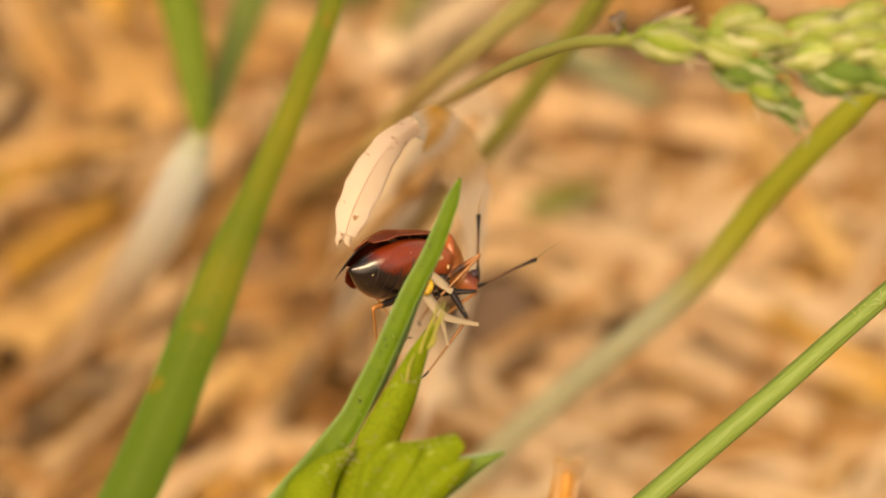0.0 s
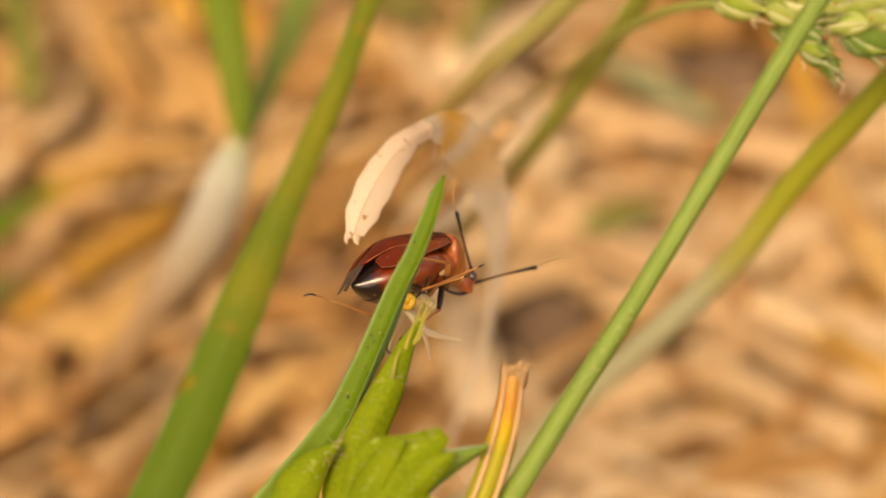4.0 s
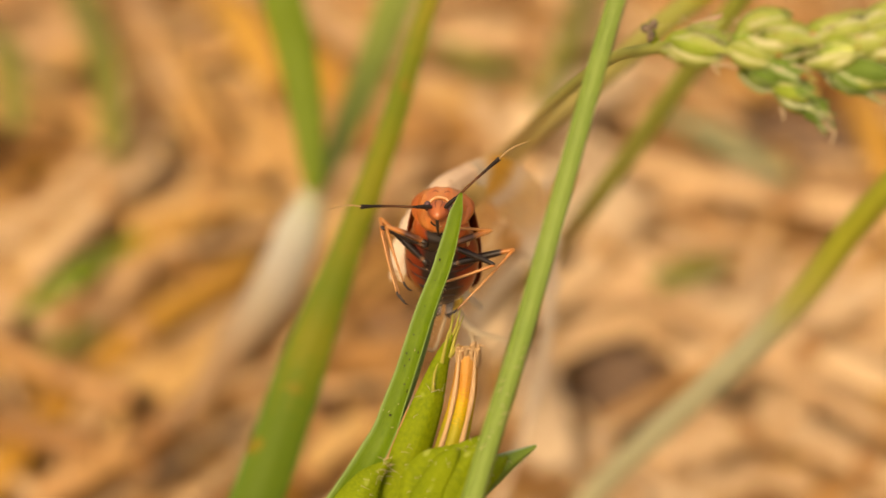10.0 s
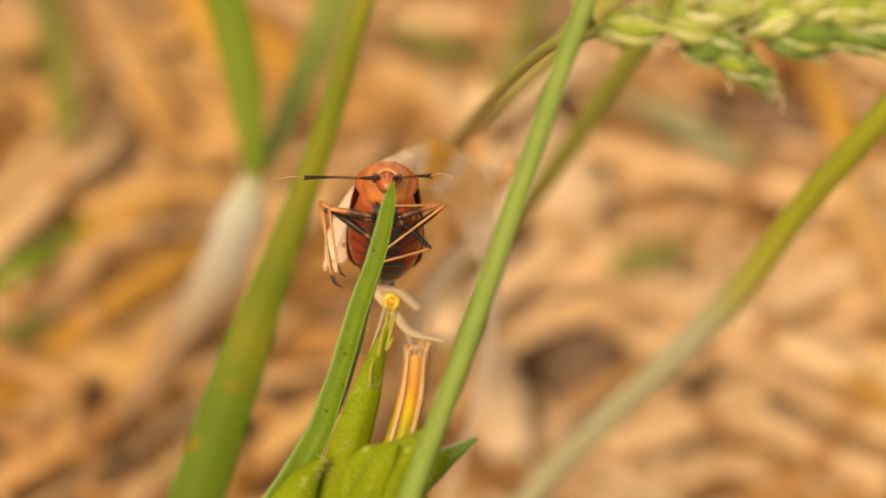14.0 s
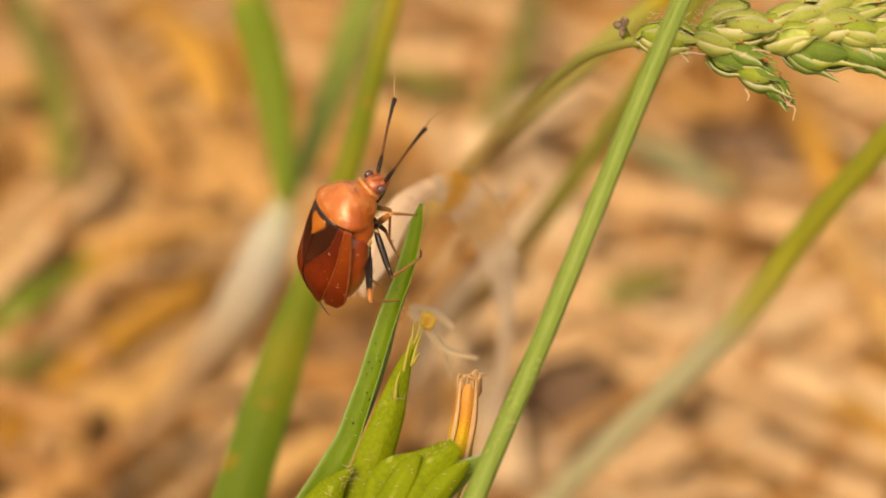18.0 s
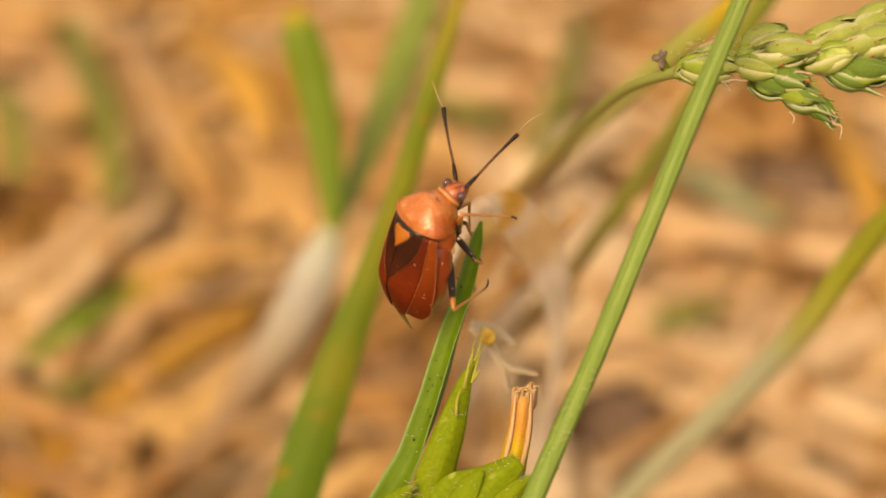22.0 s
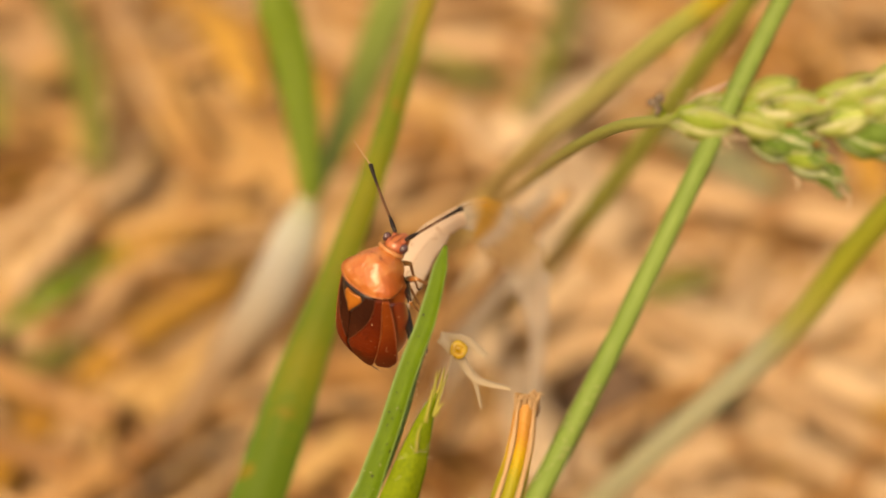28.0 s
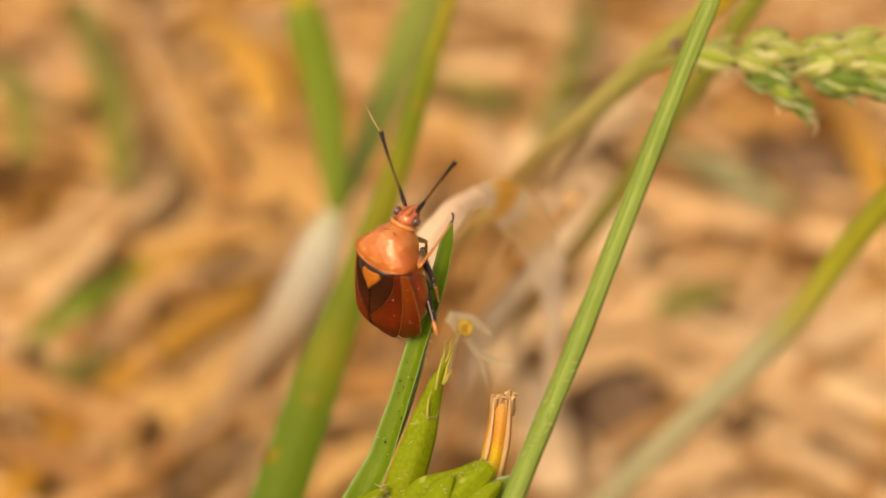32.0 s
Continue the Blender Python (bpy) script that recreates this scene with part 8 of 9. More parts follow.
    walk(bug_legs["forel"][1], [
        (0, pose(0.00000, 0.00200, 0.00000, -50.04, 9.56, -29.46)),
        (1, pose(0.00000, 0.00200, 0.00000, -48.89, 8.47, -29.30)),
        (2, pose(0.00000, 0.00200, 0.00000, -63.75, 4.65, -29.23)),
        (3, pose(0.00000, 0.00200, 0.00000, -55.78, 7.40, -30.36)),
        (3.5, pose(0.00000, 0.00200, 0.00000, -63.87, 4.55, -24.15)),
        (4.2, pose(0.00000, 0.00200, 0.00000, -27.64, 0.03, -2.14)),
        (4.9, pose(0.00000, 0.00200, 0.00000, -27.72, 0.03, -2.08)),
        (5.5, pose(0.00000, 0.00200, 0.00000, -27.21, 0.04, -2.46)),
        (6, pose(0.00000, 0.00200, 0.00000, -13.05, -0.04, 0.24)),
        (6.3333, pose(0.00000, 0.00200, 0.00000, -6.51, 11.07, 59.04)),
        (6.6667, pose(0.00000, 0.00200, 0.00000, 6.61, 11.03, 119.73)),
        (7, pose(0.00000, 0.00200, 0.00000, 13.08, -0.12, 178.52)),
        (8, pose(0.00000, 0.00200, 0.00000, 16.21, -0.27, 171.44)),
        (9, pose(0.00000, 0.00200, 0.00000, 21.48, 0.46, 163.76)),
        (10, pose(0.00000, 0.00200, 0.00000, 19.57, 0.08, 167.49)),
        (11, pose(0.00000, 0.00200, 0.00000, 32.23, 1.97, 165.23)),
        (12, pose(0.00000, 0.00200, 0.00000, 24.59, -0.43, -172.41)),
        (13, pose(0.00000, 0.00200, 0.00000, 13.11, 0.31, -173.75)),
        (14, pose(0.00000, 0.00200, 0.00000, 13.38, -0.89, 170.70)),
        (14.5, pose(0.00000, 0.00200, 0.00000, 35.69, 5.17, 147.77)),
        (14.8667, pose(0.00000, 0.00200, 0.00000, 1.88, 26.26, 72.71)),
        (15.2, pose(0.00000, 0.00200, 0.00000, -27.43, -0.00, 0.24)),
        (15.4333, pose(0.00000, 0.00200, 0.00000, -41.70, 26.03, -55.64)),
        (15.6667, pose(0.00000, 0.00200, 0.00000, -74.56, 26.02, -122.94)),
        (15.9, pose(0.00000, 0.00200, 0.00000, -88.80, -0.03, -178.81)),
        (16.2, pose(0.00000, 0.00200, 0.00000, -72.58, -14.59, 102.47)),
        (16.5, pose(0.00000, 0.00200, 0.00000, -55.16, -1.44, 23.38)),
        (17, pose(0.00000, 0.00200, 0.00000, -41.25, -1.99, 8.78)),
        (18, pose(0.00000, 0.00200, 0.00000, -40.51, -1.49, 21.60)),
        (19, pose(0.00000, 0.00200, 0.00000, -75.53, -0.05, 26.77)),
        (20, pose(0.00000, 0.00200, 0.00000, -49.54, -0.76, 14.75)),
        (21, pose(0.00000, 0.00200, 0.00000, -52.95, -1.93, 16.45)),
        (22, pose(0.00000, 0.00200, 0.00000, -62.34, -0.42, 12.14)),
        (23, pose(0.00000, 0.00200, 0.00000, -10.48, -4.59, 23.31)),
        (24, pose(0.00000, 0.00200, 0.00000, -34.44, -2.33, 19.01)),
        (25.5, pose(0.00000, 0.00200, 0.00000, -41.38, -0.49, 21.63)),
        (27, pose(0.00000, 0.00200, 0.00000, -27.63, -1.54, 25.74)),
        (28, pose(0.00000, 0.00200, 0.00000, -33.35, -1.57, 9.87)),
        (29, pose(0.00000, 0.00200, 0.00000, -22.23, -1.99, 26.79)),
        (30, pose(0.00000, 0.00200, 0.00000, -33.89, -2.40, 23.19)),
        (31, pose(0.00000, 0.00200, 0.00000, -37.78, 0.15, 22.22)),
        (32, pose(0.00000, 0.00200, 0.00000, -32.50, 0.74, 23.10)),
    ])
    walk(bug_legs["midr"][0], [
        (0, pose(0.00066, 0.00069, -0.00140, -119.15, 6.99, -133.55)),
        (1, pose(0.00066, 0.00069, -0.00140, -118.44, 4.73, -133.11)),
        (2, pose(0.00066, 0.00069, -0.00140, -118.03, -3.57, -138.83)),
        (3, pose(0.00066, 0.00069, -0.00140, -118.76, 0.19, -138.28)),
        (3.5, pose(0.00066, 0.00069, -0.00140, -110.05, 33.48, -129.08)),
        (3.8667, pose(0.00066, 0.00069, -0.00140, -72.24, -22.48, -93.86)),
        (4.2, pose(0.00066, 0.00069, -0.00140, -2.75, -87.15, -130.62)),
        (4.9, pose(0.00066, 0.00069, -0.00140, 115.26, -86.72, 113.32)),
        (5.5, pose(0.00066, 0.00069, -0.00140, -32.91, -69.01, -100.71)),
        (5.7333, pose(0.00066, 0.00069, -0.00140, -21.65, -20.24, -78.08)),
        (6, pose(0.00066, 0.00069, -0.00140, 7.12, 20.17, -46.78)),
        (7, pose(0.00066, 0.00069, -0.00140, -4.27, -40.43, -66.90)),
        (8, pose(0.00066, 0.00069, -0.00140, -3.72, -29.88, -68.72)),
        (9, pose(0.00066, 0.00069, -0.00140, -2.20, -26.53, -59.06)),
        (10, pose(0.00066, 0.00069, -0.00140, 1.13, -29.35, -64.73)),
        (11, pose(0.00066, 0.00069, -0.00140, 0.05, -21.47, -51.83)),
        (12, pose(0.00066, 0.00069, -0.00140, -56.54, 2.49, -49.21)),
        (13, pose(0.00066, 0.00069, -0.00140, -65.94, 7.11, -57.43)),
        (14, pose(0.00066, 0.00069, -0.00140, 4.46, -35.50, -82.47)),
        (14.5, pose(0.00066, 0.00069, -0.00140, 15.97, -37.05, -60.16)),
        (15.2, pose(0.00066, 0.00069, -0.00140, -13.64, 19.55, -96.06)),
        (15.9, pose(0.00066, 0.00069, -0.00140, 43.57, 23.45, -95.86)),
        (16.5, pose(0.00066, 0.00069, -0.00140, 20.77, -25.61, -91.99)),
        (17, pose(0.00066, 0.00069, -0.00140, 17.15, -35.63, -125.14)),
        (18, pose(0.00066, 0.00069, -0.00140, -11.86, -44.53, -121.19)),
        (19, pose(0.00066, 0.00069, -0.00140, 23.57, -31.51, -94.60)),
        (20, pose(0.00066, 0.00069, -0.00140, 29.62, -62.48, -110.16)),
        (21, pose(0.00066, 0.00069, -0.00140, 16.56, -39.55, -97.71)),
        (22, pose(0.00066, 0.00069, -0.00140, 24.73, -42.49, -97.01)),
        (23, pose(0.00066, 0.00069, -0.00140, 26.90, -26.88, -87.06)),
        (24, pose(0.00066, 0.00069, -0.00140, 13.98, -47.54, -115.11)),
        (25.5, pose(0.00066, 0.00069, -0.00140, 50.06, -52.23, -120.81)),
        (27, pose(0.00066, 0.00069, -0.00140, 19.79, -59.55, -105.69)),
        (28, pose(0.00066, 0.00069, -0.00140, 70.32, -47.30, -125.00)),
        (29, pose(0.00066, 0.00069, -0.00140, 36.54, -61.40, -114.54)),
        (30, pose(0.00066, 0.00069, -0.00140, 21.23, -49.36, -114.65)),
        (31, pose(0.00066, 0.00069, -0.00140, 36.02, -51.70, -122.23)),
        (32, pose(0.00066, 0.00069, -0.00140, 67.55, -51.21, -146.42)),
    ])
    walk(bug_legs["midr"][1], [
        (0, pose(0.00000, 0.00230, 0.00000, -4.40, 35.37, -69.94)),
        (1, pose(0.00000, 0.00230, 0.00000, -3.45, 33.19, -72.47)),
        (2, pose(0.00000, 0.00230, 0.00000, 1.95, 32.05, -61.49)),
        (3, pose(0.00000, 0.00230, 0.00000, 0.43, 33.51, -62.59)),
        (3.5, pose(0.00000, 0.00230, 0.00000, -35.22, 32.35, -102.73)),
        (3.8667, pose(0.00000, 0.00230, 0.00000, -22.83, 17.77, -47.33)),
        (4.2, pose(0.00000, 0.00230, 0.00000, -27.51, -0.02, 2.04)),
        (4.9, pose(0.00000, 0.00230, 0.00000, -27.34, -0.02, 1.94)),
        (5.5, pose(0.00000, 0.00230, 0.00000, -28.21, -0.01, 2.26)),
        (6, pose(0.00000, 0.00230, 0.00000, -45.74, -1.84, -14.53)),
        (6.3333, pose(0.00000, 0.00230, 0.00000, -50.77, 6.39, -67.57)),
        (6.6667, pose(0.00000, 0.00230, 0.00000, -60.44, 7.23, -121.56)),
        (7, pose(0.00000, 0.00230, 0.00000, -66.82, -0.00, -174.80)),
        (8, pose(0.00000, 0.00230, 0.00000, -59.44, -0.83, -173.57)),
        (9, pose(0.00000, 0.00230, 0.00000, -53.72, -0.47, -177.07)),
        (10, pose(0.00000, 0.00230, 0.00000, -55.59, -0.99, -174.46)),
        (11, pose(0.00000, 0.00230, 0.00000, -43.52, 0.51, 178.18)),
        (12, pose(0.00000, 0.00230, 0.00000, -56.30, 1.13, 176.07)),
        (13, pose(0.00000, 0.00230, 0.00000, -64.62, -1.54, -167.40)),
        (14, pose(0.00000, 0.00230, 0.00000, -71.42, 0.11, -164.97)),
        (14.5, pose(0.00000, 0.00230, 0.00000, -52.02, -0.00, -179.96)),
        (14.7333, pose(0.00000, 0.00230, 0.00000, -56.92, 8.53, 120.51)),
        (14.9667, pose(0.00000, 0.00230, 0.00000, -66.87, 8.54, 59.87)),
        (15.2, pose(0.00000, 0.00230, 0.00000, -71.79, 0.01, 0.34)),
        (15.4333, pose(0.00000, 0.00230, 0.00000, -68.84, 5.11, 60.16)),
        (15.6667, pose(0.00000, 0.00230, 0.00000, -62.93, 5.11, 120.37)),
        (15.9, pose(0.00000, 0.00230, 0.00000, -59.98, -0.00, -179.81)),
        (16.5, pose(0.00000, 0.00230, 0.00000, -54.87, -0.51, 176.32)),
        (17, pose(0.00000, 0.00230, 0.00000, -60.19, -7.76, -167.78)),
        (18, pose(0.00000, 0.00230, 0.00000, -86.28, -20.54, -168.35)),
        (19, pose(0.00000, 0.00230, 0.00000, -48.78, 3.13, 177.55)),
        (20, pose(0.00000, 0.00230, 0.00000, -51.90, 15.04, 163.70)),
        (21, pose(0.00000, 0.00230, 0.00000, -51.92, 0.77, 178.23)),
        (22, pose(0.00000, 0.00230, 0.00000, -41.49, 1.20, 175.92)),
        (23, pose(0.00000, 0.00230, 0.00000, -55.27, -0.13, 179.34)),
        (24, pose(0.00000, 0.00230, 0.00000, -72.75, 6.93, 175.93)),
        (25.5, pose(0.00000, 0.00230, 0.00000, -50.14, -0.94, 170.51)),
        (27, pose(0.00000, 0.00230, 0.00000, -68.89, 15.50, 169.67)),
        (28, pose(0.00000, 0.00230, 0.00000, -39.40, 1.66, -178.52)),
        (29, pose(0.00000, 0.00230, 0.00000, -66.32, 18.66, 173.73)),
        (30, pose(0.00000, 0.00230, 0.00000, -67.09, 3.44, 174.76)),
        (31, pose(0.00000, 0.00230, 0.00000, -56.54, 8.42, 176.25)),
        (32, pose(0.00000, 0.00230, 0.00000, -56.56, 7.57, 175.65)),
    ])
    walk(bug_legs["midl"][0], [
        (0, pose(-0.00066, 0.00069, -0.00140, -38.47, 57.15, -68.58)),
        (1, pose(-0.00066, 0.00069, -0.00140, -36.28, 45.96, -76.40)),
        (2, pose(-0.00066, 0.00069, -0.00140, -38.83, 29.51, -88.93)),
        (3, pose(-0.00066, 0.00069, -0.00140, -40.62, 37.68, -83.79)),
        (3.5, pose(-0.00066, 0.00069, -0.00140, -29.66, 60.30, -68.67)),
        (3.8667, pose(-0.00066, 0.00069, -0.00140, -2.14, 74.04, -104.21)),
        (4.2, pose(-0.00066, 0.00069, -0.00140, -108.89, 86.98, 88.28)),
        (4.9, pose(-0.00066, 0.00069, -0.00140, 91.24, 88.34, -73.44)),
        (5.5, pose(-0.00066, 0.00069, -0.00140, -98.72, 76.70, 94.53)),
        (5.7333, pose(-0.00066, 0.00069, -0.00140, -122.07, 33.16, 99.26)),
        (6, pose(-0.00066, 0.00069, -0.00140, -144.66, -6.22, 118.98)),
        (6.5, pose(-0.00066, 0.00069, -0.00140, -94.37, -3.66, 92.54)),
        (7, pose(-0.00066, 0.00069, -0.00140, -48.38, 17.78, 76.82)),
        (8, pose(-0.00066, 0.00069, -0.00140, -29.97, 13.16, 79.74)),
        (9, pose(-0.00066, 0.00069, -0.00140, -17.93, 10.82, 82.58)),
        (10, pose(-0.00066, 0.00069, -0.00140, -28.53, 13.42, 81.57)),
        (11, pose(-0.00066, 0.00069, -0.00140, -6.60, 9.82, 78.84)),
        (12, pose(-0.00066, 0.00069, -0.00140, 21.64, 29.72, 109.57)),
        (13, pose(-0.00066, 0.00069, -0.00140, -17.44, 17.25, 80.83)),
        (14, pose(-0.00066, 0.00069, -0.00140, -54.68, 16.78, 73.29)),
        (14.5, pose(-0.00066, 0.00069, -0.00140, -27.13, 5.44, 67.10)),
        (15.2, pose(-0.00066, 0.00069, -0.00140, -97.96, -18.19, 95.66)),
        (15.9, pose(-0.00066, 0.00069, -0.00140, -88.60, -9.15, 95.73)),
        (16.2, pose(-0.00066, 0.00069, -0.00140, -93.72, -5.98, 54.51)),
        (16.5, pose(-0.00066, 0.00069, -0.00140, -99.67, -6.95, 13.27)),
        (17, pose(-0.00066, 0.00069, -0.00140, -119.92, 13.67, 6.64)),
        (18, pose(-0.00066, 0.00069, -0.00140, -125.92, 10.07, 16.83)),
        (19, pose(-0.00066, 0.00069, -0.00140, -96.34, -5.61, 7.18)),
        (20, pose(-0.00066, 0.00069, -0.00140, -123.75, 0.51, 3.38)),
        (21, pose(-0.00066, 0.00069, -0.00140, -112.27, 6.26, 9.27)),
        (22, pose(-0.00066, 0.00069, -0.00140, -107.41, 11.75, 9.96)),
        (22.5, pose(-0.00066, 0.00069, -0.00140, -101.19, 48.32, 63.49)),
        (23, pose(-0.00066, 0.00069, -0.00140, -41.86, 52.59, 161.18)),
        (23.5, pose(-0.00066, 0.00069, -0.00140, -126.00, 45.54, 54.59)),
        (24, pose(-0.00066, 0.00069, -0.00140, -135.38, -6.16, 13.15)),
        (25.5, pose(-0.00066, 0.00069, -0.00140, -129.00, 2.97, 21.73)),
        (27, pose(-0.00066, 0.00069, -0.00140, -145.42, 8.65, 24.83)),
        (28, pose(-0.00066, 0.00069, -0.00140, -136.28, 4.50, 7.31)),
        (29, pose(-0.00066, 0.00069, -0.00140, -155.13, 7.12, 24.15)),
        (30, pose(-0.00066, 0.00069, -0.00140, -134.34, 4.31, 20.91)),
        (31, pose(-0.00066, 0.00069, -0.00140, -137.14, 13.50, 25.64)),
        (32, pose(-0.00066, 0.00069, -0.00140, -150.61, 9.96, 20.18)),
    ])
    walk(bug_legs["midl"][1], [
        (0, pose(0.00000, 0.00230, 0.00000, -142.92, 7.10, 8.49)),
        (1, pose(0.00000, 0.00230, 0.00000, -152.85, 12.70, 16.40)),
        (2, pose(0.00000, 0.00230, 0.00000, -149.78, 21.96, 31.82)),
        (3, pose(0.00000, 0.00230, 0.00000, -146.89, 17.07, 25.72)),
        (3.5, pose(0.00000, 0.00230, 0.00000, -123.39, 22.71, -5.44)),
        (3.8667, pose(0.00000, 0.00230, 0.00000, -74.34, 12.06, 1.47)),
        (4.2, pose(0.00000, 0.00230, 0.00000, -27.73, 0.02, -2.00)),
        (4.9, pose(0.00000, 0.00230, 0.00000, -27.68, 0.02, -1.91)),
        (5.5, pose(0.00000, 0.00230, 0.00000, -27.76, 0.02, -2.14)),
        (6, pose(0.00000, 0.00230, 0.00000, -13.62, 0.11, -0.58)),
        (6.3333, pose(0.00000, 0.00230, 0.00000, -24.14, -17.72, 56.50)),
        (6.6667, pose(0.00000, 0.00230, 0.00000, -45.79, -17.71, 118.61)),
        (7, pose(0.00000, 0.00230, 0.00000, -56.29, 0.12, 175.69)),
        (8, pose(0.00000, 0.00230, 0.00000, -47.53, 0.84, 172.47)),
        (9, pose(0.00000, 0.00230, 0.00000, -38.83, 1.05, 174.93)),
        (10, pose(0.00000, 0.00230, 0.00000, -44.71, 0.96, 174.27)),
        (11, pose(0.00000, 0.00230, 0.00000, -33.97, 0.27, 178.06)),
        (12, pose(0.00000, 0.00230, 0.00000, -56.57, 0.16, 174.22)),
        (13, pose(0.00000, 0.00230, 0.00000, -74.83, -35.11, -148.19)),
        (14, pose(0.00000, 0.00230, 0.00000, -57.85, 0.30, 176.73)),
        (14.5, pose(0.00000, 0.00230, 0.00000, -33.20, -5.00, -168.33)),
        (14.7333, pose(0.00000, 0.00230, 0.00000, -40.26, -11.21, -112.30)),
        (14.9667, pose(0.00000, 0.00230, 0.00000, -49.44, -8.83, -55.67)),
        (15.2, pose(0.00000, 0.00230, 0.00000, -52.53, -0.00, -0.40)),
        (15.4333, pose(0.00000, 0.00230, 0.00000, -58.63, -10.61, 58.92)),
        (15.6667, pose(0.00000, 0.00230, 0.00000, -71.06, -10.60, 119.96)),
        (15.9, pose(0.00000, 0.00230, 0.00000, -77.14, 0.01, 179.27)),
        (16.1, pose(0.00000, 0.00230, 0.00000, -62.99, -20.89, 128.74)),
        (16.3, pose(0.00000, 0.00230, 0.00000, -36.07, -21.72, 70.90)),
        (16.5, pose(0.00000, 0.00230, 0.00000, -20.61, -1.68, 19.78)),
        (17, pose(0.00000, 0.00230, 0.00000, -13.99, -1.06, 6.45)),
        (18, pose(0.00000, 0.00230, 0.00000, -7.58, -1.96, 17.53)),
        (19, pose(0.00000, 0.00230, 0.00000, -31.44, -1.47, 22.55)),
        (20, pose(0.00000, 0.00230, 0.00000, -18.09, -0.61, 13.14)),
        (21, pose(0.00000, 0.00230, 0.00000, -20.04, -1.50, 13.52)),
        (22, pose(0.00000, 0.00230, 0.00000, -26.44, -0.57, 11.01)),
        (23, pose(0.00000, 0.00230, 0.00000, 1.36, 3.60, -15.94)),
        (24, pose(0.00000, 0.00230, 0.00000, -11.77, -1.29, 16.38)),
        (25.5, pose(0.00000, 0.00230, 0.00000, -15.82, -0.09, 20.37)),
        (27, pose(0.00000, 0.00230, 0.00000, -0.49, -1.74, 20.53)),
        (28, pose(0.00000, 0.00230, 0.00000, -11.27, -0.86, 8.42)),
        (29, pose(0.00000, 0.00230, 0.00000, 5.03, -2.26, 20.37)),
        (30, pose(0.00000, 0.00230, 0.00000, -8.21, -1.82, 19.14)),
        (31, pose(0.00000, 0.00230, 0.00000, -4.91, -1.43, 17.83)),
        (32, pose(0.00000, 0.00230, 0.00000, 1.73, -1.45, 18.19)),
    ])
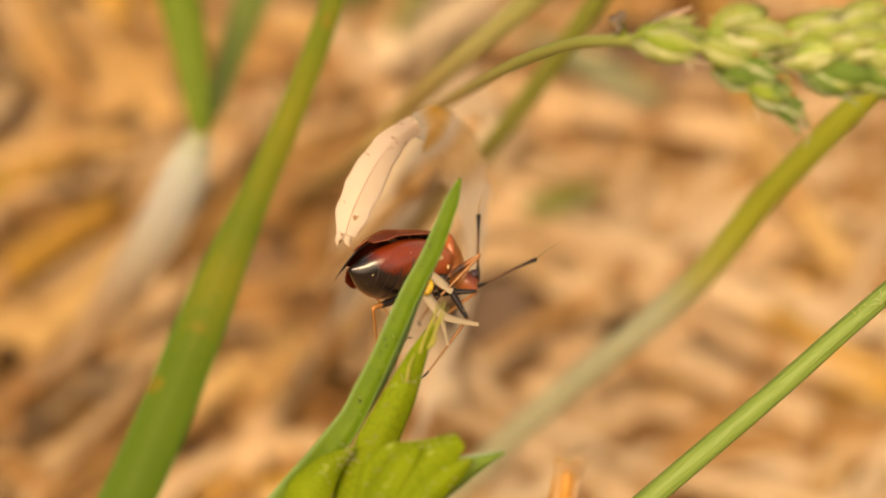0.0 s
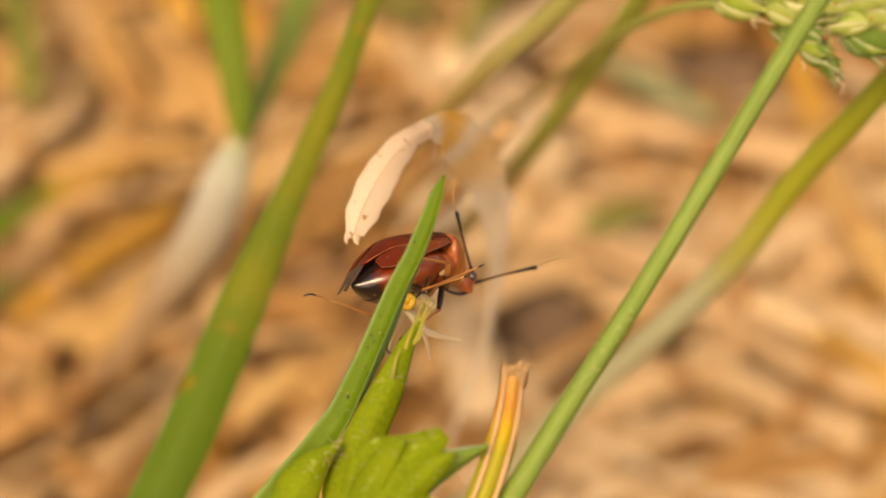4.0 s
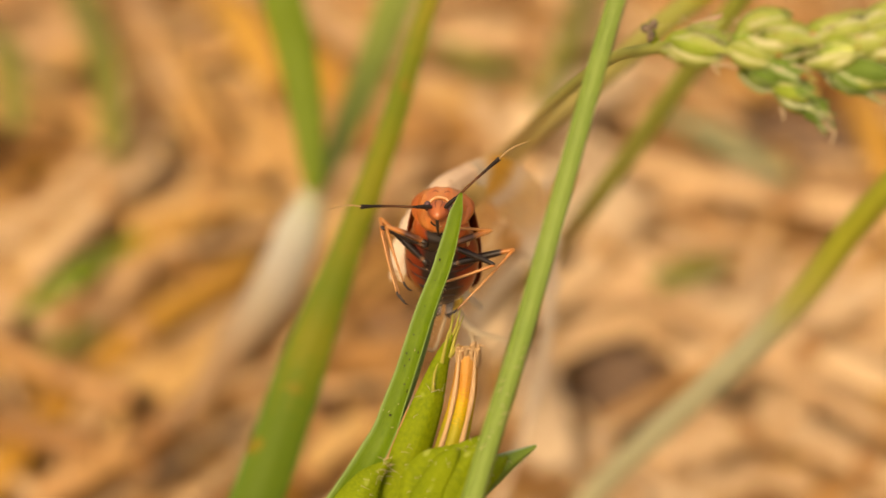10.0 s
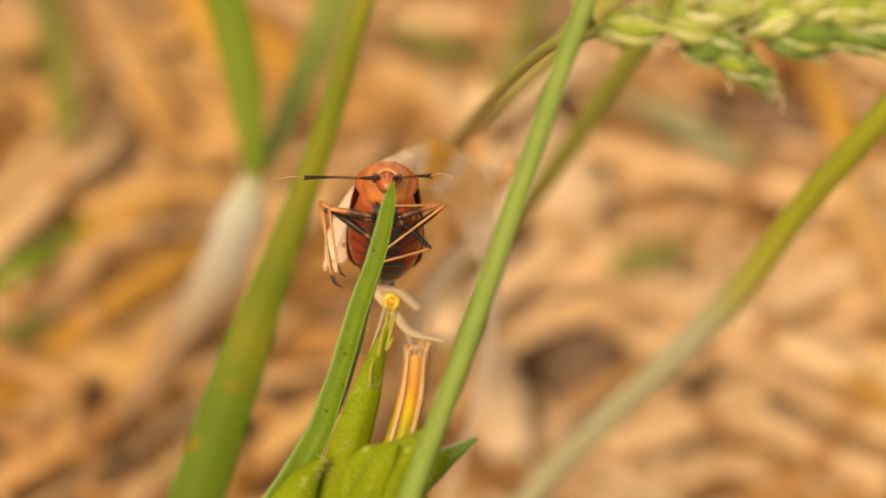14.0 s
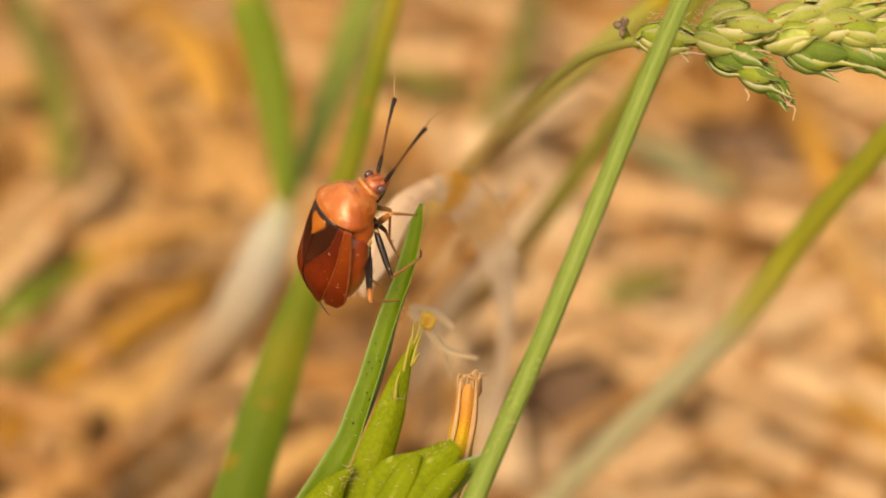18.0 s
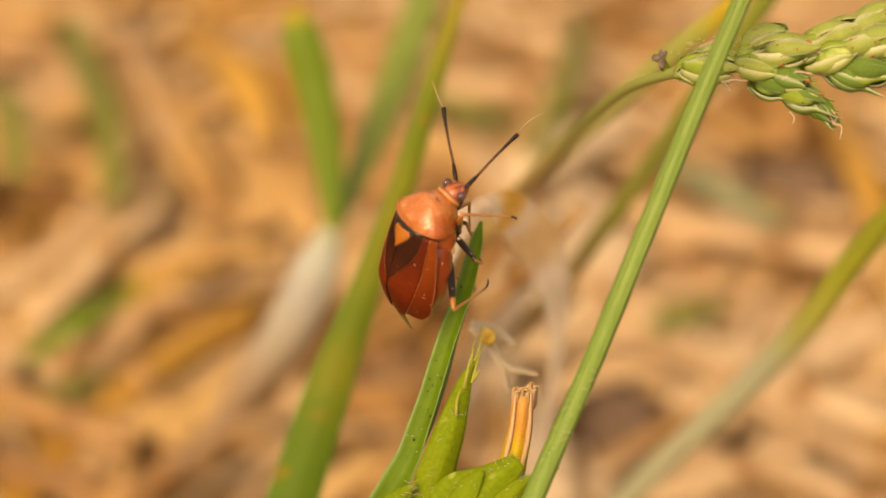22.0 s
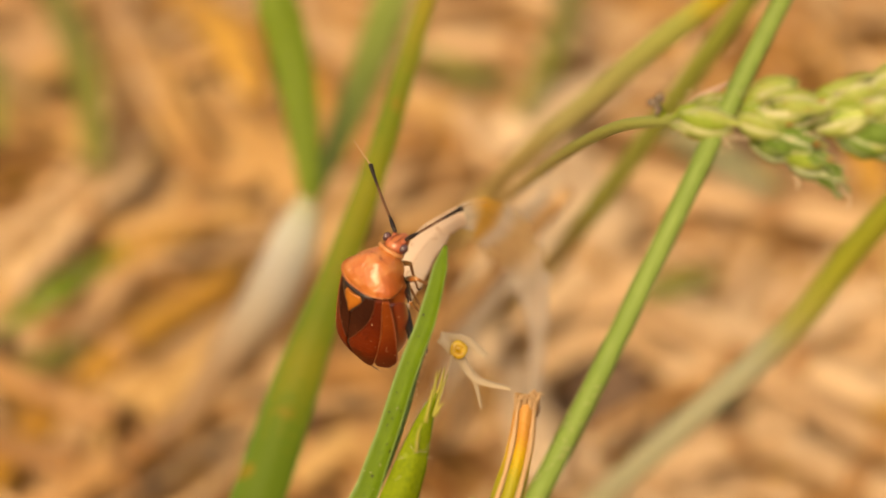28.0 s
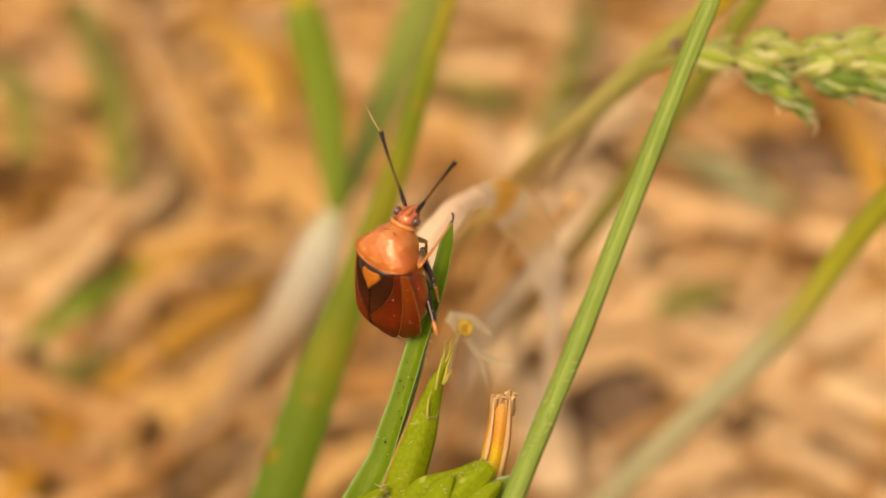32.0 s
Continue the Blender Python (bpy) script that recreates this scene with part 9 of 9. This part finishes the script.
    walk(bug_legs["hindr"][0], [
        (0, pose(0.00066, -0.00042, -0.00140, 46.91, -56.24, 111.52)),
        (1, pose(0.00066, -0.00042, -0.00140, 49.80, -51.44, 113.42)),
        (2, pose(0.00066, -0.00042, -0.00140, 43.28, -52.10, 111.52)),
        (3, pose(0.00066, -0.00042, -0.00140, 44.12, -56.18, 109.15)),
        (3.5, pose(0.00066, -0.00042, -0.00140, 56.95, -50.78, 105.94)),
        (4.2, pose(0.00066, -0.00042, -0.00140, -5.80, -67.84, -128.85)),
        (4.9, pose(0.00066, -0.00042, -0.00140, -145.00, -84.48, 17.06)),
        (5.5, pose(0.00066, -0.00042, -0.00140, 13.32, -60.79, -130.42)),
        (5.7333, pose(0.00066, -0.00042, -0.00140, -5.13, -11.71, -101.43)),
        (6, pose(0.00066, -0.00042, -0.00140, 0.33, 38.95, -83.06)),
        (7, pose(0.00066, -0.00042, -0.00140, 16.55, -22.48, -58.54)),
        (8, pose(0.00066, -0.00042, -0.00140, 17.21, -11.80, -60.93)),
        (9, pose(0.00066, -0.00042, -0.00140, 16.25, -9.48, -53.20)),
        (10, pose(0.00066, -0.00042, -0.00140, 21.76, -12.70, -58.06)),
        (11, pose(0.00066, -0.00042, -0.00140, 16.01, -6.55, -45.37)),
        (11.5, pose(0.00066, -0.00042, -0.00140, 0.23, 14.87, -7.49)),
        (12, pose(0.00066, -0.00042, -0.00140, 1.31, 41.37, 32.09)),
        (13, pose(0.00066, -0.00042, -0.00140, -44.42, 25.24, -47.28)),
        (13.5, pose(0.00066, -0.00042, -0.00140, -11.81, 0.33, -53.51)),
        (14, pose(0.00066, -0.00042, -0.00140, 25.05, -16.80, -72.86)),
        (14.5, pose(0.00066, -0.00042, -0.00140, 33.43, -24.76, -54.67)),
        (14.8667, pose(0.00066, -0.00042, -0.00140, 25.96, 14.72, -87.03)),
        (15.2, pose(0.00066, -0.00042, -0.00140, -9.65, 40.22, -137.36)),
        (15.9, pose(0.00066, -0.00042, -0.00140, 39.56, 42.48, -137.86)),
        (16.5, pose(0.00066, -0.00042, -0.00140, 21.65, -16.81, -113.61)),
        (17, pose(0.00066, -0.00042, -0.00140, 25.48, -26.17, -138.10)),
        (18, pose(0.00066, -0.00042, -0.00140, 31.13, -37.44, -126.18)),
        (19, pose(0.00066, -0.00042, -0.00140, 34.88, -19.80, -126.21)),
        (20, pose(0.00066, -0.00042, -0.00140, 33.26, -40.86, -139.70)),
        (21, pose(0.00066, -0.00042, -0.00140, 27.30, -25.82, -131.92)),
        (22, pose(0.00066, -0.00042, -0.00140, 32.79, -30.99, -127.62)),
        (23, pose(0.00066, -0.00042, -0.00140, 100.38, -39.01, -162.88)),
        (24, pose(0.00066, -0.00042, -0.00140, 40.72, -30.50, -146.26)),
        (25.5, pose(0.00066, -0.00042, -0.00140, 56.45, -40.00, -143.76)),
        (27, pose(0.00066, -0.00042, -0.00140, 24.19, -37.77, -149.20)),
        (28, pose(0.00066, -0.00042, -0.00140, 44.25, -41.51, -137.92)),
        (29, pose(0.00066, -0.00042, -0.00140, 33.32, -36.95, -152.05)),
        (30, pose(0.00066, -0.00042, -0.00140, 31.91, -32.27, -148.66)),
        (31, pose(0.00066, -0.00042, -0.00140, 42.93, -32.18, -152.86)),
        (32, pose(0.00066, -0.00042, -0.00140, 40.27, -41.42, -151.73)),
    ])
    walk(bug_legs["hindr"][1], [
        (0, pose(0.00000, 0.00300, 0.00000, -56.31, -9.10, -166.73)),
        (1, pose(0.00000, 0.00300, 0.00000, -54.38, -5.90, -161.09)),
        (2, pose(0.00000, 0.00300, 0.00000, -61.80, -1.92, -159.80)),
        (3, pose(0.00000, 0.00300, 0.00000, -61.83, -6.33, -164.31)),
        (3.5, pose(0.00000, 0.00300, 0.00000, -30.18, -24.51, 174.88)),
        (3.7333, pose(0.00000, 0.00300, 0.00000, -19.39, -18.30, 114.24)),
        (3.9667, pose(0.00000, 0.00300, 0.00000, -19.45, -6.49, 57.57)),
        (4.2, pose(0.00000, 0.00300, 0.00000, -29.32, 0.01, 1.45)),
        (4.9, pose(0.00000, 0.00300, 0.00000, -45.75, 0.01, 1.47)),
        (5.5, pose(0.00000, 0.00300, 0.00000, -70.71, 0.02, 1.38)),
        (6, pose(0.00000, 0.00300, 0.00000, -66.15, 0.98, -18.63)),
        (6.5, pose(0.00000, 0.00300, 0.00000, -55.36, -8.62, -96.95)),
        (7, pose(0.00000, 0.00300, 0.00000, -43.79, 0.05, -175.43)),
        (8, pose(0.00000, 0.00300, 0.00000, -39.37, -0.20, -177.63)),
        (9, pose(0.00000, 0.00300, 0.00000, -39.06, 0.02, 179.60)),
        (10, pose(0.00000, 0.00300, 0.00000, -38.08, -0.08, -179.26)),
        (11, pose(0.00000, 0.00300, 0.00000, -34.29, 0.54, 174.25)),
        (12, pose(0.00000, 0.00300, 0.00000, -50.63, 0.29, 173.51)),
        (13, pose(0.00000, 0.00300, 0.00000, -49.86, 0.01, 179.69)),
        (14, pose(0.00000, 0.00300, 0.00000, -45.08, -0.48, -171.23)),
        (14.5, pose(0.00000, 0.00300, 0.00000, -39.19, 0.28, 174.15)),
        (14.7333, pose(0.00000, 0.00300, 0.00000, -51.28, 20.30, 117.96)),
        (14.9667, pose(0.00000, 0.00300, 0.00000, -76.08, 20.14, 55.28)),
        (15.2, pose(0.00000, 0.00300, 0.00000, -87.91, -0.02, -0.82)),
        (15.4333, pose(0.00000, 0.00300, 0.00000, -81.15, 11.85, 58.44)),
        (15.6667, pose(0.00000, 0.00300, 0.00000, -67.23, 11.86, 119.88)),
        (15.9, pose(0.00000, 0.00300, 0.00000, -60.45, 0.01, 179.14)),
        (16.5, pose(0.00000, 0.00300, 0.00000, -56.22, -1.57, 166.40)),
        (17, pose(0.00000, 0.00300, 0.00000, -56.84, -2.37, -179.75)),
        (18, pose(0.00000, 0.00300, 0.00000, -56.69, 3.95, 169.40)),
        (19, pose(0.00000, 0.00300, 0.00000, -45.16, -3.90, 168.80)),
        (20, pose(0.00000, 0.00300, 0.00000, -61.00, 18.81, 158.02)),
        (21, pose(0.00000, 0.00300, 0.00000, -52.71, -5.59, 174.21)),
        (22, pose(0.00000, 0.00300, 0.00000, -43.72, 0.08, 170.74)),
        (23, pose(0.00000, 0.00300, 0.00000, -55.10, -2.69, 169.83)),
        (24, pose(0.00000, 0.00300, 0.00000, -66.13, -6.29, 178.64)),
        (25.5, pose(0.00000, 0.00300, 0.00000, -52.01, -0.46, 169.59)),
        (27, pose(0.00000, 0.00300, 0.00000, -84.77, -1.08, 173.28)),
        (28, pose(0.00000, 0.00300, 0.00000, -57.54, 8.51, 175.62)),
        (29, pose(0.00000, 0.00300, 0.00000, -86.38, 4.09, 174.12)),
        (30, pose(0.00000, 0.00300, 0.00000, -68.81, -12.46, 177.26)),
        (31, pose(0.00000, 0.00300, 0.00000, -61.70, -5.03, 175.59)),
        (32, pose(0.00000, 0.00300, 0.00000, -75.28, 16.18, 164.41)),
    ])
    walk(bug_legs["hindl"][0], [
        (0, pose(-0.00066, -0.00042, -0.00140, -154.52, 31.73, 19.02)),
        (1, pose(-0.00066, -0.00042, -0.00140, -163.84, 23.48, 13.38)),
        (2, pose(-0.00066, -0.00042, -0.00140, -162.17, 36.72, 3.93)),
        (3, pose(-0.00066, -0.00042, -0.00140, -157.69, 29.72, 6.75)),
        (3.5, pose(-0.00066, -0.00042, -0.00140, -147.57, -31.31, 7.76)),
        (3.8667, pose(-0.00066, -0.00042, -0.00140, -155.60, 28.03, 27.62)),
        (4.2, pose(-0.00066, -0.00042, -0.00140, -80.26, 79.59, 116.58)),
        (4.9, pose(-0.00066, -0.00042, -0.00140, -123.27, 86.61, 65.65)),
        (5.5, pose(-0.00066, -0.00042, -0.00140, -52.41, 80.26, 118.34)),
        (5.7333, pose(-0.00066, -0.00042, -0.00140, -89.52, 55.50, 118.44)),
        (6, pose(-0.00066, -0.00042, -0.00140, -113.91, 34.04, 136.25)),
        (6.5, pose(-0.00066, -0.00042, -0.00140, -62.36, 6.92, 105.55)),
        (7, pose(-0.00066, -0.00042, -0.00140, -7.18, 14.73, 66.37)),
        (8, pose(-0.00066, -0.00042, -0.00140, 4.89, 9.82, 70.38)),
        (9, pose(-0.00066, -0.00042, -0.00140, 14.20, 9.97, 72.10)),
        (10, pose(-0.00066, -0.00042, -0.00140, 3.81, 10.19, 71.50)),
        (11, pose(-0.00066, -0.00042, -0.00140, 21.03, 12.69, 70.59)),
        (12, pose(-0.00066, -0.00042, -0.00140, 46.39, 27.52, 103.85)),
        (13, pose(-0.00066, -0.00042, -0.00140, 50.52, 19.24, 121.68)),
        (13.5, pose(-0.00066, -0.00042, -0.00140, 113.82, 49.24, 171.48)),
        (14, pose(-0.00066, -0.00042, -0.00140, 179.77, 21.62, -135.87)),
        (14.5, pose(-0.00066, -0.00042, -0.00140, 173.12, 23.00, -144.71)),
        (14.8667, pose(-0.00066, -0.00042, -0.00140, -134.58, 8.28, 172.01)),
        (15.2, pose(-0.00066, -0.00042, -0.00140, -84.71, 33.01, 132.57)),
        (15.9, pose(-0.00066, -0.00042, -0.00140, -56.65, 62.18, 129.24)),
        (16.2, pose(-0.00066, -0.00042, -0.00140, -34.17, 23.60, -169.38)),
        (16.5, pose(-0.00066, -0.00042, -0.00140, -53.70, -13.22, -126.19)),
        (17, pose(-0.00066, -0.00042, -0.00140, -40.30, -32.39, -151.89)),
        (18, pose(-0.00066, -0.00042, -0.00140, -31.15, -30.50, -145.36)),
        (19, pose(-0.00066, -0.00042, -0.00140, -51.58, -0.21, -165.03)),
        (20, pose(-0.00066, -0.00042, -0.00140, -23.37, -10.72, -171.37)),
        (21, pose(-0.00066, -0.00042, -0.00140, -44.64, -26.87, -144.07)),
        (22, pose(-0.00066, -0.00042, -0.00140, -42.24, -20.69, -156.85)),
        (23, pose(-0.00066, -0.00042, -0.00140, 4.69, -24.09, -152.72)),
        (24, pose(-0.00066, -0.00042, -0.00140, -14.81, -20.81, -153.55)),
        (25.5, pose(-0.00066, -0.00042, -0.00140, -16.80, -14.19, -154.53)),
        (27, pose(-0.00066, -0.00042, -0.00140, -3.16, -21.34, -155.98)),
        (28, pose(-0.00066, -0.00042, -0.00140, -14.06, -23.15, -163.42)),
        (29, pose(-0.00066, -0.00042, -0.00140, 6.67, -21.99, -158.22)),
        (30, pose(-0.00066, -0.00042, -0.00140, -15.62, -16.43, -155.48)),
        (31, pose(-0.00066, -0.00042, -0.00140, -6.99, -11.98, -160.36)),
        (32, pose(-0.00066, -0.00042, -0.00140, 6.80, -14.25, -165.60)),
    ])
    walk(bug_legs["hindl"][1], [
        (0, pose(0.00000, 0.00300, 0.00000, 87.60, -44.22, 51.95)),
        (1, pose(0.00000, 0.00300, 0.00000, 58.45, -47.75, 82.68)),
        (2, pose(0.00000, 0.00300, 0.00000, 79.58, -41.76, 55.42)),
        (3, pose(0.00000, 0.00300, 0.00000, 72.73, -43.36, 62.64)),
        (3.5, pose(0.00000, 0.00300, 0.00000, 9.65, -29.66, 132.39)),
        (3.8667, pose(0.00000, 0.00300, 0.00000, 0.46, -2.47, 66.46)),
        (4.2, pose(0.00000, 0.00300, 0.00000, -28.00, 0.00, -1.48)),
        (4.9, pose(0.00000, 0.00300, 0.00000, -27.92, 0.01, -1.48)),
        (5.5, pose(0.00000, 0.00300, 0.00000, -57.40, -0.01, -1.49)),
        (6, pose(0.00000, 0.00300, 0.00000, -40.47, 1.49, -4.96)),
        (6.3333, pose(0.00000, 0.00300, 0.00000, -41.44, 1.78, -63.65)),
        (6.6667, pose(0.00000, 0.00300, 0.00000, -42.19, 1.10, -122.34)),
        (7, pose(0.00000, 0.00300, 0.00000, -42.01, 0.10, 178.99)),
        (8, pose(0.00000, 0.00300, 0.00000, -42.31, 0.35, 175.56)),
        (9, pose(0.00000, 0.00300, 0.00000, -37.28, 0.26, 177.79)),
        (10, pose(0.00000, 0.00300, 0.00000, -40.66, 0.31, 176.44)),
        (11, pose(0.00000, 0.00300, 0.00000, -39.00, 0.01, 179.38)),
        (12, pose(0.00000, 0.00300, 0.00000, -50.20, 0.01, 179.15)),
        (13, pose(0.00000, 0.00300, 0.00000, -50.75, 1.16, -178.11)),
        (14, pose(0.00000, 0.00300, 0.00000, 27.28, -0.45, 175.44)),
        (14.5, pose(0.00000, 0.00300, 0.00000, 29.47, -0.85, 163.42)),
        (14.7333, pose(0.00000, 0.00300, 0.00000, 6.42, 38.85, 119.24)),
        (14.9667, pose(0.00000, 0.00300, 0.00000, -52.66, 39.37, 43.78)),
        (15.2, pose(0.00000, 0.00300, 0.00000, -76.46, -0.01, -0.95)),
        (15.4333, pose(0.00000, 0.00300, 0.00000, -75.27, 2.07, 58.89)),
        (15.6667, pose(0.00000, 0.00300, 0.00000, -72.87, 2.08, 118.79)),
        (15.9, pose(0.00000, 0.00300, 0.00000, -71.66, 0.01, 178.62)),
        (16.1, pose(0.00000, 0.00300, 0.00000, -61.01, 14.78, -126.15)),
        (16.3, pose(0.00000, 0.00300, 0.00000, -42.29, 13.95, -67.62)),
        (16.5, pose(0.00000, 0.00300, 0.00000, -33.00, -1.68, -12.78)),
        (17, pose(0.00000, 0.00300, 0.00000, -28.30, -0.34, -3.33)),
        (18, pose(0.00000, 0.00300, 0.00000, -40.87, -1.61, -10.88)),
        (19, pose(0.00000, 0.00300, 0.00000, -16.28, -1.76, -22.54)),
        (20, pose(0.00000, 0.00300, 0.00000, -32.48, -1.52, -13.36)),
        (21, pose(0.00000, 0.00300, 0.00000, -30.62, -1.35, -9.40)),
        (22, pose(0.00000, 0.00300, 0.00000, -26.35, -1.65, -12.72)),
        (23, pose(0.00000, 0.00300, 0.00000, -56.15, -1.27, -23.85)),
        (24, pose(0.00000, 0.00300, 0.00000, -38.42, -1.26, -11.43)),
        (25.5, pose(0.00000, 0.00300, 0.00000, -35.39, -1.48, -19.99)),
        (27, pose(0.00000, 0.00300, 0.00000, -45.60, -1.33, -15.73)),
        (28, pose(0.00000, 0.00300, 0.00000, -35.47, -0.66, -6.15)),
        (29, pose(0.00000, 0.00300, 0.00000, -50.78, -1.30, -13.55)),
        (30, pose(0.00000, 0.00300, 0.00000, -37.50, -1.69, -16.98)),
        (31, pose(0.00000, 0.00300, 0.00000, -43.26, -2.38, -17.76)),
        (32, pose(0.00000, 0.00300, 0.00000, -52.01, -1.97, -14.26)),
    ])


motions()
